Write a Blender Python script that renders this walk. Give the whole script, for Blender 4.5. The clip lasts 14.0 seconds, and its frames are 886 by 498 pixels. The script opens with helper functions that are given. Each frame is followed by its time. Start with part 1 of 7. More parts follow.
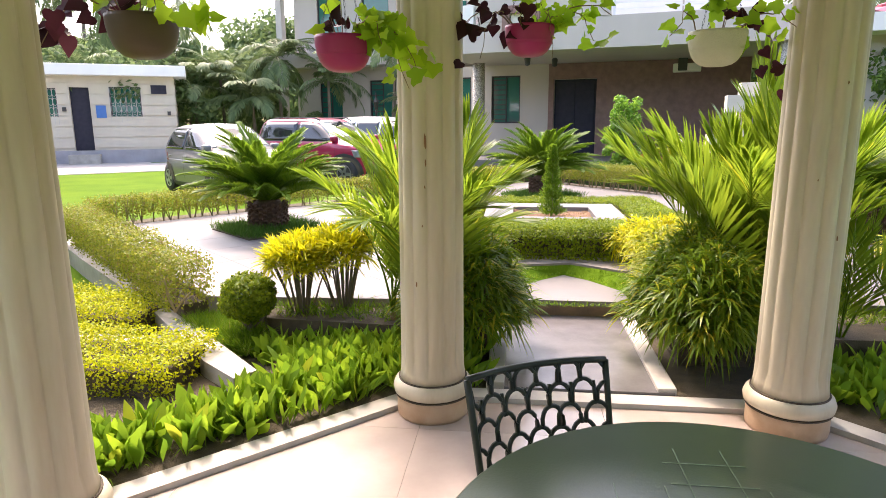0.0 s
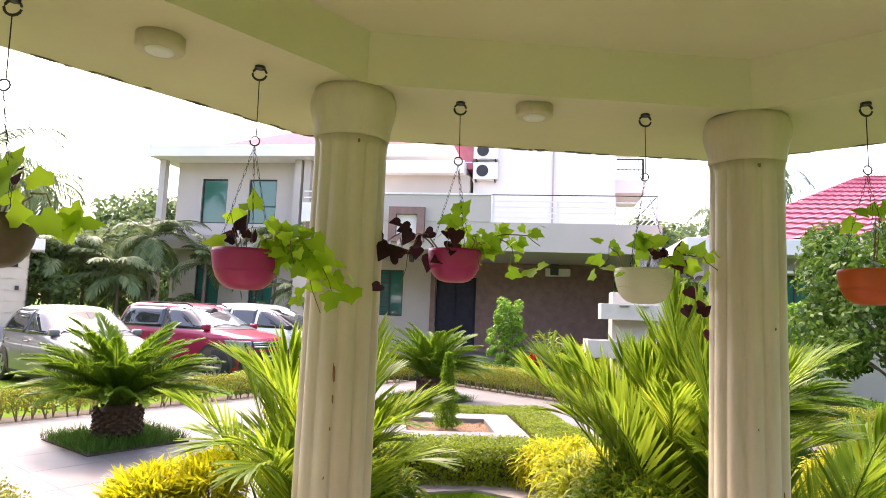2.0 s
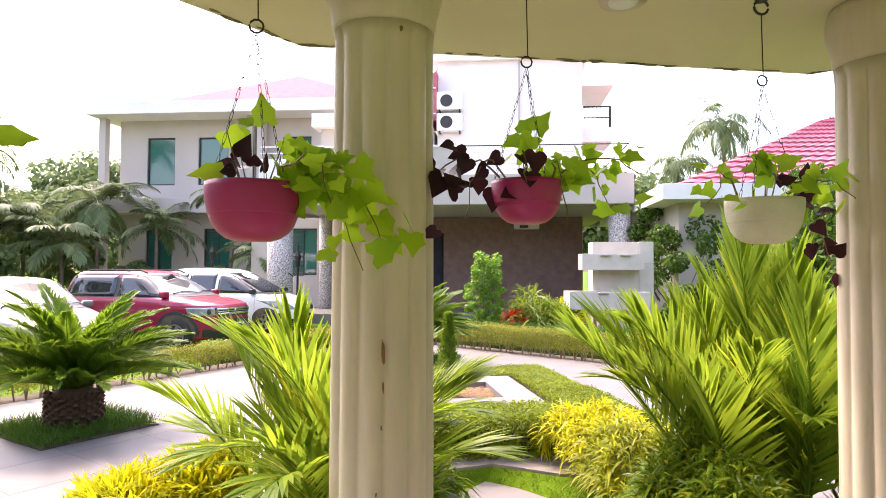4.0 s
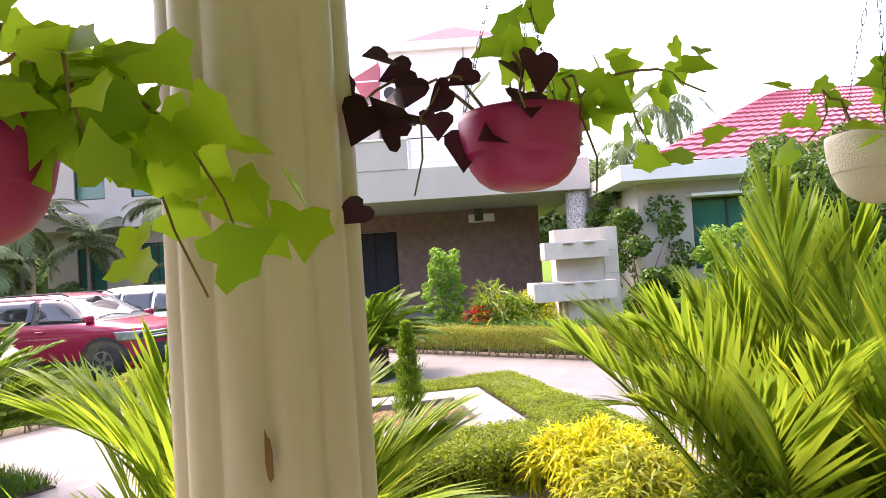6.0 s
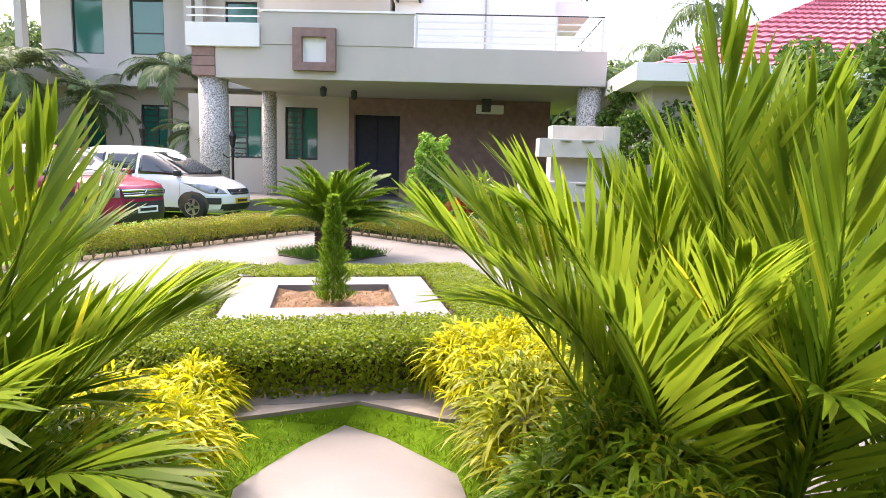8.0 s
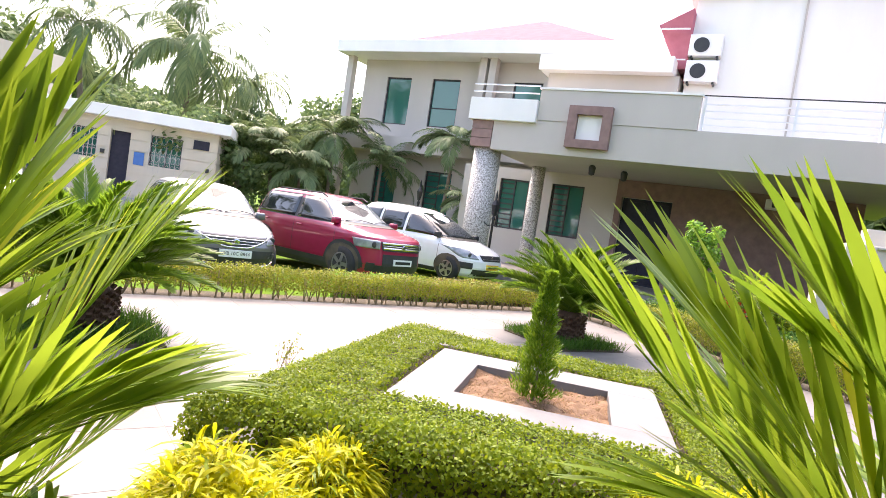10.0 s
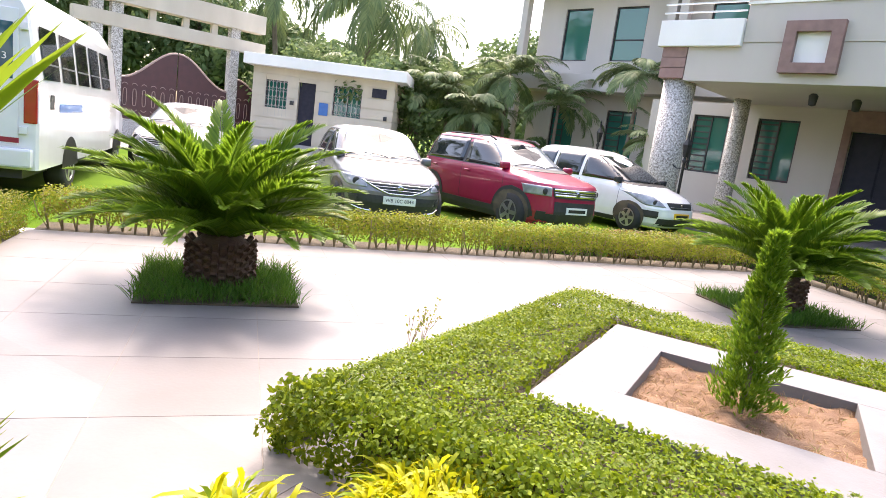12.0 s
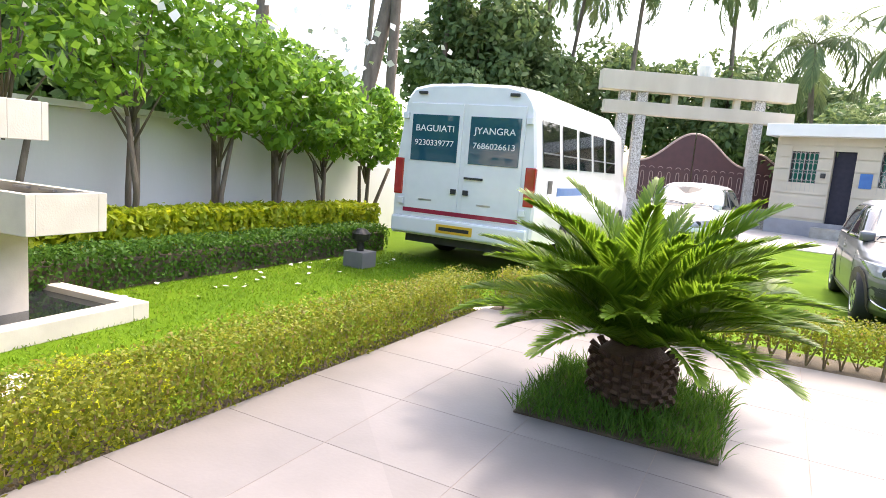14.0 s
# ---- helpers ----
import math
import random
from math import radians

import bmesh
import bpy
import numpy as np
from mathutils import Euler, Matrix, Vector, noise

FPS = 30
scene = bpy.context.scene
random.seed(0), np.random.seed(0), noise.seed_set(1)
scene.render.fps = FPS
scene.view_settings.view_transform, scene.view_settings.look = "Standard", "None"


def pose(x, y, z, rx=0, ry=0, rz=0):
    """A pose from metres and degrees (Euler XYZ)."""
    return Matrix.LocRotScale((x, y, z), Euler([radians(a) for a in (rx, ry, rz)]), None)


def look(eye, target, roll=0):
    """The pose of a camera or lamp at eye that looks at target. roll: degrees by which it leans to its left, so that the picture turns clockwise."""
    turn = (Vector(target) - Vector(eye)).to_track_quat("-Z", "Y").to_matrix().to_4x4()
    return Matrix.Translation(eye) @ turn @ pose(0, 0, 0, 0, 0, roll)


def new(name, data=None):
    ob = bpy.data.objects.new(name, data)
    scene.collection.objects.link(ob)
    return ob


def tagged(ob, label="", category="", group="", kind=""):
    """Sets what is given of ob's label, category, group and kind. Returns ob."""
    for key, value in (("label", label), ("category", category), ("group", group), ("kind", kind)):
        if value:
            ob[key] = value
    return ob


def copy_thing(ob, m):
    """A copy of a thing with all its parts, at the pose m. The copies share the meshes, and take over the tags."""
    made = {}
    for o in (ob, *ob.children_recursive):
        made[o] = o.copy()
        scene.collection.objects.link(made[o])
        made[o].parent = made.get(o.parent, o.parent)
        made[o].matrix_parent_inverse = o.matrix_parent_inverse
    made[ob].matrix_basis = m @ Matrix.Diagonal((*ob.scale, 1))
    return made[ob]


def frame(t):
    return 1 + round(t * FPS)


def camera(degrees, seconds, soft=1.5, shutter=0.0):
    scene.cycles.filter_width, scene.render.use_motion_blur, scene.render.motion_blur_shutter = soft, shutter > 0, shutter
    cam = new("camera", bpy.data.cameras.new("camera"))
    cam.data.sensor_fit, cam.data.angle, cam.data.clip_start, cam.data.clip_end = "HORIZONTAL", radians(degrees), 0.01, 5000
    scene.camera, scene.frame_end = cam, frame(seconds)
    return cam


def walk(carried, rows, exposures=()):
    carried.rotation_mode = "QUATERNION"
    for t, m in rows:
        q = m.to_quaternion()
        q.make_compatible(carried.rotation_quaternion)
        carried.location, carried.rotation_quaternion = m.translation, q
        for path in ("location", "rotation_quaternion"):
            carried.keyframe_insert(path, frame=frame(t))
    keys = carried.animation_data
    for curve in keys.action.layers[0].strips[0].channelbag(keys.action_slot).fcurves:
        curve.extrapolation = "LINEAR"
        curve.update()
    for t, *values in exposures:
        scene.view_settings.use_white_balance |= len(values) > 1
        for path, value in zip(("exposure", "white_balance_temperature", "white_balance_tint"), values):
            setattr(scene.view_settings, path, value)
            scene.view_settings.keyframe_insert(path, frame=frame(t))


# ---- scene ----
cam = camera(70.8, 14.0, soft=0.5)

PATH = [
    (0, (0.894, 0.261, 1.451), (0.665, 2.207, 1.051), -0.3),
    (0.5, (0.803, 0.256, 1.509), (0.717, 2.246, 1.325), 2.3),
    (1, (0.757, 0.338, 1.536), (0.744, 2.337, 1.502), 2.6),
    (1.5, (0.748, 0.481, 1.594), (0.865, 2.473, 1.73), 1.1),
    (2, (0.702, 0.646, 1.614), (0.848, 2.631, 1.814), 2.4),
    (2.5, (0.54, 0.842, 1.619), (0.862, 2.807, 1.8), 0.4),
    (3, (0.396, 1.002, 1.604), (0.708, 2.973, 1.742), 1.3),
    (5.5, (0.438, 1.956, 1.59), (0.742, 3.933, 1.618), -3.7),
    (6, (0.55, 2.173, 1.609), (0.982, 4.125, 1.665), -3.7),
    (6.5, (0.673, 2.319, 1.586), (1.242, 4.236, 1.563), -3.8),
    (7, (0.864, 2.45, 1.507), (1.313, 4.393, 1.351), -0.1),
    (7.5, (1.055, 2.51, 1.471), (1.496, 4.44, 1.189), 0.7),
    (10, (1.454, 3.327, 1.416), (1.001, 5.273, 1.318), 8.6),
    (10.5, (1.406, 3.634, 1.386), (0.631, 5.477, 1.449), 10.3),
    (11, (1.458, 3.812, 1.434), (0.294, 5.434, 1.316), 11.0),
    (11.5, (1.395, 3.989, 1.436), (0.317, 5.659, 1.221), 8.9),
    (12, (1.3, 4.166, 1.399), (0.356, 5.894, 1.052), 7.4),
    (12.5, (1.263, 4.342, 1.407), (-0.01, 5.836, 1.026), 5.3),
    (13, (1.274, 4.635, 1.409), (-0.305, 5.808, 1.05), 2.9),
    (13.5, (1.138, 4.959, 1.432), (-0.608, 5.867, 1.078), 5.8),
    (14, (0.903, 5.164, 1.458), (-1.01, 5.676, 1.179), 4.7),
]

walk(cam, [(t, look(e, g, r)) for t, e, g, r in PATH], [(0, 2.61, 7150, 19), (2, 2.68, 7250, 24), (6, 2.74, 7300, 27), (7, 2.67, 7250, 20), (7.5, 2.64, 7250, 17), (10, 2.6, 7250, 19), (12.5, 2.55, 7150, 17), (14, 2.54, 7100, 14)])

# ---------- world, sun and exposure ----------
SUN_AZ, SUN_EL = radians(-34), radians(57)
world = bpy.data.worlds.new("sky_world")
scene.world = world
world.use_nodes = True
wn = world.node_tree.nodes
sky = wn.new("ShaderNodeTexSky")
sky.sky_type, sky.sun_disc = 'NISHITA', False
sky.sun_elevation, sky.sun_rotation = SUN_EL, SUN_AZ
sky.air_density, sky.dust_density, sky.ozone_density = 1.0, 4.0, 1.5
scene.view_settings.use_white_balance = True
scene.view_settings.white_balance_temperature, scene.view_settings.white_balance_tint = 7150, 19
wn["Background"].inputs[1].default_value = 0.15
world.node_tree.links.new(sky.outputs[0], wn["Background"].inputs[0])
sun = new("sun", bpy.data.lights.new("sun", 'SUN'))
sun.data.energy, sun.data.angle, sun.data.color = 0.56, radians(5), (1.0, 0.96, 0.9)
sun.matrix_world = look((math.sin(SUN_AZ) * math.cos(SUN_EL) * 60, math.cos(SUN_AZ) * math.cos(SUN_EL) * 60, math.sin(SUN_EL) * 60), (0, 0, 0))

# ---------- materials ----------
def rgb(c):
    return (*c, 1.0)


def surface(name, c1, c2, rough=0.6, metal=0.0, scale=6.0, fine=90.0, bump=0.15, spec=0.5, rand=0.0, coat=0.0, streak=1.0):
    """Two colours mixed by broad and fine noise, with bump from the fine grain; rand varies alike pieces."""
    m = bpy.data.materials.new(name)
    m.use_nodes = True
    nt = m.node_tree
    n, link = nt.nodes, nt.links.new
    b = n["Principled BSDF"]
    co = n.new("ShaderNodeTexCoord")
    mp = n.new("ShaderNodeMapping")
    mp.inputs["Scale"].default_value = (1, 1, streak)
    link(co.outputs["Object"], mp.inputs[0])
    broad, grain = n.new("ShaderNodeTexNoise"), n.new("ShaderNodeTexNoise")
    for t, s, d in ((broad, scale, 5), (grain, fine, 3)):
        link(mp.outputs[0], t.inputs["Vector"])
        t.inputs["Scale"].default_value, t.inputs["Detail"].default_value = s, d
    mix = n.new("ShaderNodeMix")
    mix.data_type = 'RGBA'
    mix.inputs[6].default_value, mix.inputs[7].default_value = rgb(c1), rgb(c2)
    add = n.new("ShaderNodeMath")
    add.operation = 'MULTIPLY_ADD'
    add.inputs[1].default_value, add.inputs[2].default_value = 0.35, -0.17
    link(grain.outputs[0], add.inputs[0])
    add2 = n.new("ShaderNodeMath")
    link(add.outputs[0], add2.inputs[0])
    ramp = n.new("ShaderNodeMapRange")
    ramp.inputs[1].default_value, ramp.inputs[2].default_value = 0.3, 0.7
    link(broad.outputs[0], ramp.inputs[0])
    link(ramp.outputs[0], add2.inputs[1])
    link(add2.outputs[0], mix.inputs[0])
    col = mix.outputs[2]
    if rand:
        info, hsv, mr = n.new("ShaderNodeObjectInfo"), n.new("ShaderNodeHueSaturation"), n.new("ShaderNodeMapRange")
        mr.inputs[3].default_value, mr.inputs[4].default_value = 1 - rand, 1 + rand
        link(info.outputs["Random"], mr.inputs[0])
        link(mr.outputs[0], hsv.inputs["Value"])
        link(col, hsv.inputs["Color"])
        col = hsv.outputs[0]
    link(col, b.inputs["Base Color"])
    b.inputs["Roughness"].default_value, b.inputs["Metallic"].default_value = rough, metal
    b.inputs["Specular IOR Level"].default_value = spec
    b.inputs["Coat Weight"].default_value = coat
    b.inputs["Coat Roughness"].default_value = 0.06
    if bump:
        bp = n.new("ShaderNodeBump")
        bp.inputs["Strength"].default_value, bp.inputs["Distance"].default_value = bump, 0.01
        link(grain.outputs[0], bp.inputs["Height"])
        link(bp.outputs[0], b.inputs["Normal"])
    return m


def leaf(name, c1, c2, c3=None, through_light=0.45, rough=0.45, share3=0.1, tone=1.0):
    """Leaf: each blade its own tone, light shining through from behind."""
    m = bpy.data.materials.new(name)
    m.use_nodes = True
    nt = m.node_tree
    n, link = nt.nodes, nt.links.new
    b, out = n["Principled BSDF"], n["Material Output"]
    geo, ramp = n.new("ShaderNodeNewGeometry"), n.new("ShaderNodeValToRGB")
    link(geo.outputs["Random Per Island"], ramp.inputs[0])
    e = ramp.color_ramp.elements
    e[0].color, e[1].color = rgb(c1), rgb(c2)
    e[1].position = 1.0 - share3
    if c3:
        k = e.new(1.0)
        k.color = rgb(c3)
    co, no, hsv, mr = n.new("ShaderNodeTexCoord"), n.new("ShaderNodeTexNoise"), n.new("ShaderNodeHueSaturation"), n.new("ShaderNodeMapRange")
    link(co.outputs["Object"], no.inputs["Vector"])
    no.inputs["Scale"].default_value = 3.0
    mr.inputs[3].default_value, mr.inputs[4].default_value = 0.65 * tone, 1.35 * tone
    link(no.outputs[0], mr.inputs[0])
    link(mr.outputs[0], hsv.inputs["Value"])
    link(ramp.outputs[0], hsv.inputs["Color"])
    link(hsv.outputs[0], b.inputs["Base Color"])
    b.inputs["Roughness"].default_value = rough
    b.inputs["Specular IOR Level"].default_value = 0.2
    tr, mx, br = n.new("ShaderNodeBsdfTranslucent"), n.new("ShaderNodeMixShader"), n.new("ShaderNodeHueSaturation")
    br.inputs["Value"].default_value, br.inputs["Hue"].default_value = 1.8, 0.485
    link(hsv.outputs[0], br.inputs["Color"])
    link(br.outputs[0], tr.inputs["Color"])
    mx.inputs[0].default_value = through_light
    link(b.outputs[0], mx.inputs[1])
    link(tr.outputs[0], mx.inputs[2])
    link(mx.outputs[0], out.inputs["Surface"])
    return m


def glassy(name, tint, rough=0.03, clear=0.0):
    """Window glass: dark tinted, mirror-like film; clear lets part of the light through."""
    m = bpy.data.materials.new(name)
    m.use_nodes = True
    b = m.node_tree.nodes["Principled BSDF"]
    b.inputs["Base Color"].default_value = rgb(tint)
    b.inputs["Roughness"].default_value = rough
    b.inputs["IOR"].default_value = 1.5
    b.inputs["Specular IOR Level"].default_value = 0.9
    b.inputs["Transmission Weight"].default_value = clear
    return m


M = {
    "paint": surface("cream_paint", (0.62, 0.56, 0.43), (0.46, 0.385, 0.27), 0.5, scale=4.5, fine=70, bump=0.08, streak=0.16),
    "soffit": surface("soffit_paint", (0.64, 0.60, 0.42), (0.58, 0.53, 0.36), 0.7, scale=1.2, fine=50, bump=0.05),
    "base": surface("column_base_paint", (0.42, 0.26, 0.15), (0.5, 0.36, 0.24), 0.5, scale=9, bump=0.1),
    "grime": surface("grime", (0.05, 0.04, 0.03), (0.12, 0.09, 0.06), 0.9),
    "floor": surface("marble_tile", (0.46, 0.375, 0.33), (0.39, 0.31, 0.27), 0.2, scale=4, fine=40, bump=0.02, rand=0.05),
    "edging": surface("granite_edging", (0.5, 0.46, 0.41), (0.4, 0.37, 0.33), 0.6, scale=9, fine=150, bump=0.12),
    "paving": surface("paving_tile", (0.188, 0.17, 0.164), (0.148, 0.134, 0.129), 0.5, scale=2.2, fine=55, bump=0.06, rand=0.05),
    "joint": surface("joint_sand", (0.2, 0.17, 0.15), (0.28, 0.24, 0.21), 0.9),
    "slate": surface("path_slab", (0.19, 0.175, 0.18), (0.13, 0.12, 0.122), 0.22, scale=5, fine=60, bump=0.1, rand=0.08),
    "riser": surface("riser_stone", (0.3, 0.19, 0.12), (0.2, 0.13, 0.09), 0.6, scale=8, bump=0.2),
    "concrete": surface("kerb_concrete", (0.42, 0.39, 0.34), (0.3, 0.28, 0.24), 0.85, scale=5, fine=120, bump=0.3),
    "white_stone": surface("white_stone", (0.175, 0.168, 0.166), (0.145, 0.139, 0.137), 0.6, scale=6, fine=90, bump=0.12, rand=0.04),
    "soil": surface("dry_soil", (0.16, 0.085, 0.045), (0.25, 0.15, 0.085), 0.95, scale=14, fine=160, bump=0.9),
    # dark bed soil, also the shade colour of the hedge and bed cores
    "dark_soil_and_shade": surface("dark_soil_and_shade", (0.06, 0.045, 0.03), (0.11, 0.085, 0.05), 0.95, scale=10, fine=120, bump=0.8),
    "lawn": surface("lawn_ground", (0.06, 0.125, 0.004), (0.095, 0.165, 0.006), 0.95, scale=1.2, fine=60, bump=0.7, spec=0.1),
    "road": surface("road_paving", (0.45, 0.42, 0.38), (0.36, 0.33, 0.3), 0.8, scale=1.5, fine=60, bump=0.2),
    "wall": surface("house_wall_paint", (0.5, 0.45, 0.4), (0.44, 0.4, 0.35), 0.75, scale=0.8, fine=50, bump=0.06, streak=0.3),
    "white": surface("white_wall_paint", (0.8, 0.78, 0.74), (0.72, 0.7, 0.66), 0.65, scale=1.0, fine=50, bump=0.05, streak=0.3),
    "lodge": surface("lodge_wall_paint", (0.56, 0.5, 0.4), (0.48, 0.42, 0.33), 0.8, scale=1.5, fine=60, bump=0.08, streak=0.3),
    "plinth": surface("lodge_plinth", (0.34, 0.33, 0.34), (0.27, 0.26, 0.27), 0.8, scale=3),
    "brown": surface("brown_stone", (0.27, 0.16, 0.135), (0.2, 0.115, 0.095), 0.6, scale=6, fine=60, bump=0.2, rand=0.15),
    "pebble": surface("pebble_render", (0.74, 0.7, 0.65), (0.13, 0.11, 0.09), 0.8, scale=27, fine=40, bump=1.0),
    "roof": surface("pink_roof_tile", (0.5, 0.17, 0.21), (0.42, 0.13, 0.165), 0.8, scale=4, bump=0.15, spec=0.15),
    "wing_roof": surface("faded_pink_roof", (0.37, 0.125, 0.148), (0.31, 0.1, 0.12), 0.9, scale=3, fine=30, bump=0.4, spec=0.2),
    "gate_scroll": surface("gate_scroll_paint", (0.42, 0.3, 0.25), (0.34, 0.24, 0.2), 0.5, scale=6),
    "dark": surface("dark_wood", (0.018, 0.018, 0.03), (0.028, 0.026, 0.04), 0.6, scale=8, spec=0.25),
    "gate": surface("maroon_gate_paint", (0.09, 0.035, 0.035), (0.07, 0.03, 0.03), 0.45, scale=4),
    "iron": surface("black_iron", (0.015, 0.015, 0.014), (0.03, 0.028, 0.026), 0.45, metal=0.3, scale=20),
    "lodge_stone": surface("pale_cascade_stone", (0.62, 0.57, 0.49), (0.53, 0.48, 0.41), 0.7, scale=4, fine=70, bump=0.12),
    "grille": surface("grille_paint", (0.45, 0.43, 0.4), (0.38, 0.36, 0.33), 0.5),
    "rail": surface("white_rail_paint", (0.75, 0.75, 0.74), (0.66, 0.66, 0.65), 0.35),
    "glass": glassy("green_window_glass", (0.02, 0.13, 0.1), 0.05),
    "car_glass": glassy("car_glass", (0.015, 0.018, 0.02)),
    # pale base colour stands in for sky mirrored in the windscreen
    "sky_screen_glass": glassy("windscreen_sky_sheen", (0.16, 0.18, 0.19), 0.16),
    "tyre": surface("tyre_rubber", (0.015, 0.015, 0.015), (0.03, 0.028, 0.026), 0.85, fine=200),
    "rim": surface("alloy_rim", (0.5, 0.5, 0.52), (0.4, 0.4, 0.42), 0.3, metal=0.9, bump=0.0),
    "trim": surface("black_plastic_trim", (0.02, 0.02, 0.021), (0.03, 0.03, 0.03), 0.55),
    "chrome": surface("chrome", (0.75, 0.75, 0.76), (0.65, 0.65, 0.66), 0.12, metal=1.0, bump=0.0),
    "lamp": surface("head_lamp_lens", (0.34, 0.35, 0.37), (0.16, 0.17, 0.19), 0.12, bump=0.0, coat=1.0),
    "red_lamp": surface("red_lamp_lens", (0.45, 0.015, 0.015), (0.3, 0.01, 0.01), 0.15, bump=0.0, coat=1.0),
    "plate_w": surface("white_plate", (0.75, 0.75, 0.72), (0.68, 0.68, 0.66), 0.4, bump=0.0),
    "plate_y": surface("yellow_plate", (0.7, 0.42, 0.03), (0.62, 0.36, 0.03), 0.4, bump=0.0),
    "ink": surface("black_ink", (0.01, 0.01, 0.01), (0.02, 0.02, 0.02), 0.6, bump=0.0),
    "letter": surface("white_lettering", (0.8, 0.8, 0.8), (0.7, 0.7, 0.7), 0.5, bump=0.0),
    "silver": surface("silver_car_paint", (0.2, 0.195, 0.195), (0.18, 0.177, 0.177), 0.38, metal=0.6, fine=400, bump=0.0, coat=0.5),
    "red": surface("red_car_paint", (0.33, 0.008, 0.05), (0.29, 0.007, 0.042), 0.32, metal=0.2, fine=400, bump=0.0, coat=0.7),
    "car_white": surface("white_car_paint", (0.74, 0.74, 0.74), (0.7, 0.7, 0.7), 0.3, fine=400, bump=0.0, coat=1.0),
    "blue": surface("blue_board", (0.03, 0.12, 0.35), (0.04, 0.15, 0.4), 0.5),
    "bark": surface("grey_bark", (0.2, 0.16, 0.12), (0.11, 0.085, 0.06), 0.9, scale=9, fine=60, bump=0.8, streak=0.3),
    "twig": surface("hedge_twig", (0.34, 0.26, 0.15), (0.24, 0.18, 0.1), 0.85, scale=12),
    "scale_bark": surface("cycad_trunk", (0.07, 0.035, 0.025), (0.12, 0.07, 0.04), 0.9, scale=20, bump=0.8),
    "cane": surface("palm_cane", (0.13, 0.1, 0.03), (0.2, 0.1, 0.04), 0.5, scale=12, bump=0.2, streak=0.2),
    "pot_pink": surface("pink_pot_plastic", (0.36, 0.014, 0.12), (0.32, 0.012, 0.1), 0.4, scale=4, bump=0.05),
    "pot_white": surface("white_pot_plastic", (0.68, 0.66, 0.52), (0.6, 0.58, 0.45), 0.5, scale=4, fine=260, bump=0.5),
    "pot_brown": surface("brown_pot_plastic", (0.1, 0.065, 0.04), (0.075, 0.05, 0.03), 0.5, scale=4, bump=0.05),
    "pot_orange": surface("orange_pot_plastic", (0.6, 0.1, 0.02), (0.5, 0.08, 0.015), 0.45, scale=4, bump=0.05),
    "table": surface("green_table_plastic", (0.045, 0.075, 0.04), (0.055, 0.09, 0.048), 0.28, scale=5, fine=150, bump=0.04),
    "groove": surface("table_groove", (0.2, 0.28, 0.18), (0.16, 0.22, 0.14), 0.5),
    "chair": surface("dark_chair_plastic", (0.012, 0.018, 0.013), (0.02, 0.026, 0.02), 0.45, bump=0.05),
    "lf_palm": leaf("areca_leaf", (0.09, 0.17, 0.013), (0.205, 0.296, 0.024), (0.42, 0.4, 0.03), 0.45, 0.34, 0.03),
    "lf_cycad": leaf("cycad_leaf", (0.062, 0.14, 0.01), (0.13, 0.225, 0.016), None, 0.42, 0.38, 0.0),
    "lf_hedge": leaf("hedge_leaf", (0.1, 0.14, 0.012), (0.22, 0.24, 0.025), (0.2, 0.14, 0.05), 0.35, 0.5, 0.14),
    "lf_box": leaf("clipped_leaf", (0.09, 0.15, 0.008), (0.19, 0.25, 0.012), (0.035, 0.07, 0.006), 0.35, 0.5, 0.16),
    "lf_ball": leaf("round_bush_leaf", (0.035, 0.1, 0.012), (0.07, 0.16, 0.02), None, 0.35, 0.5, 0.0),
    "lf_yellow": leaf("golden_leaf", (0.24, 0.28, 0.008), (0.42, 0.44, 0.012), (0.11, 0.19, 0.012), 0.35, 0.5, 0.22),
    "lf_croton2": leaf("yellow_green_narrow_leaf", (0.17, 0.22, 0.015), (0.32, 0.33, 0.02), (0.1, 0.17, 0.02), 0.45, 0.4, 0.25),
    "chip": surface("chipped_paint", (0.16, 0.075, 0.035), (0.26, 0.14, 0.07), 0.9),
    "mould": surface("eaves_mould", (0.1, 0.085, 0.045), (0.2, 0.17, 0.09), 0.9, scale=30),
    "lf_spider": leaf("narrow_leaf", (0.065, 0.138, 0.01), (0.135, 0.21, 0.015), (0.36, 0.34, 0.03), 0.4, 0.35, 0.2),
    "lf_croton": leaf("yellow_narrow_leaf", (0.36, 0.37, 0.01), (0.5, 0.48, 0.015), (0.14, 0.24, 0.02), 0.4, 0.4, 0.25),
    "lf_broad": leaf("broad_leaf", (0.09, 0.19, 0.014), (0.19, 0.31, 0.02), (0.3, 0.33, 0.03), 0.45, 0.42, 0.04),
    "lf_vine": leaf("lime_vine_leaf", (0.14, 0.28, 0.015), (0.25, 0.41, 0.022), None, 0.5, 0.4, 0.0),
    "lf_purple": leaf("purple_vine_leaf", (0.025, 0.008, 0.01), (0.05, 0.012, 0.015), None, 0.25, 0.4, 0.0),
    "lf_tree": leaf("tree_leaf", (0.03, 0.075, 0.012), (0.07, 0.14, 0.02), (0.1, 0.17, 0.03), 0.35, 0.45, 0.2),
    # leaf colours lightened to carry the distant haze
    "lf_far_haze": leaf("hazed_far_leaf", (0.07, 0.12, 0.045), (0.14, 0.2, 0.075), None, 0.3, 0.6, 0.0),
    "lf_coco": leaf("coconut_leaf", (0.09, 0.14, 0.06), (0.17, 0.22, 0.095), None, 0.3, 0.5, 0.0),
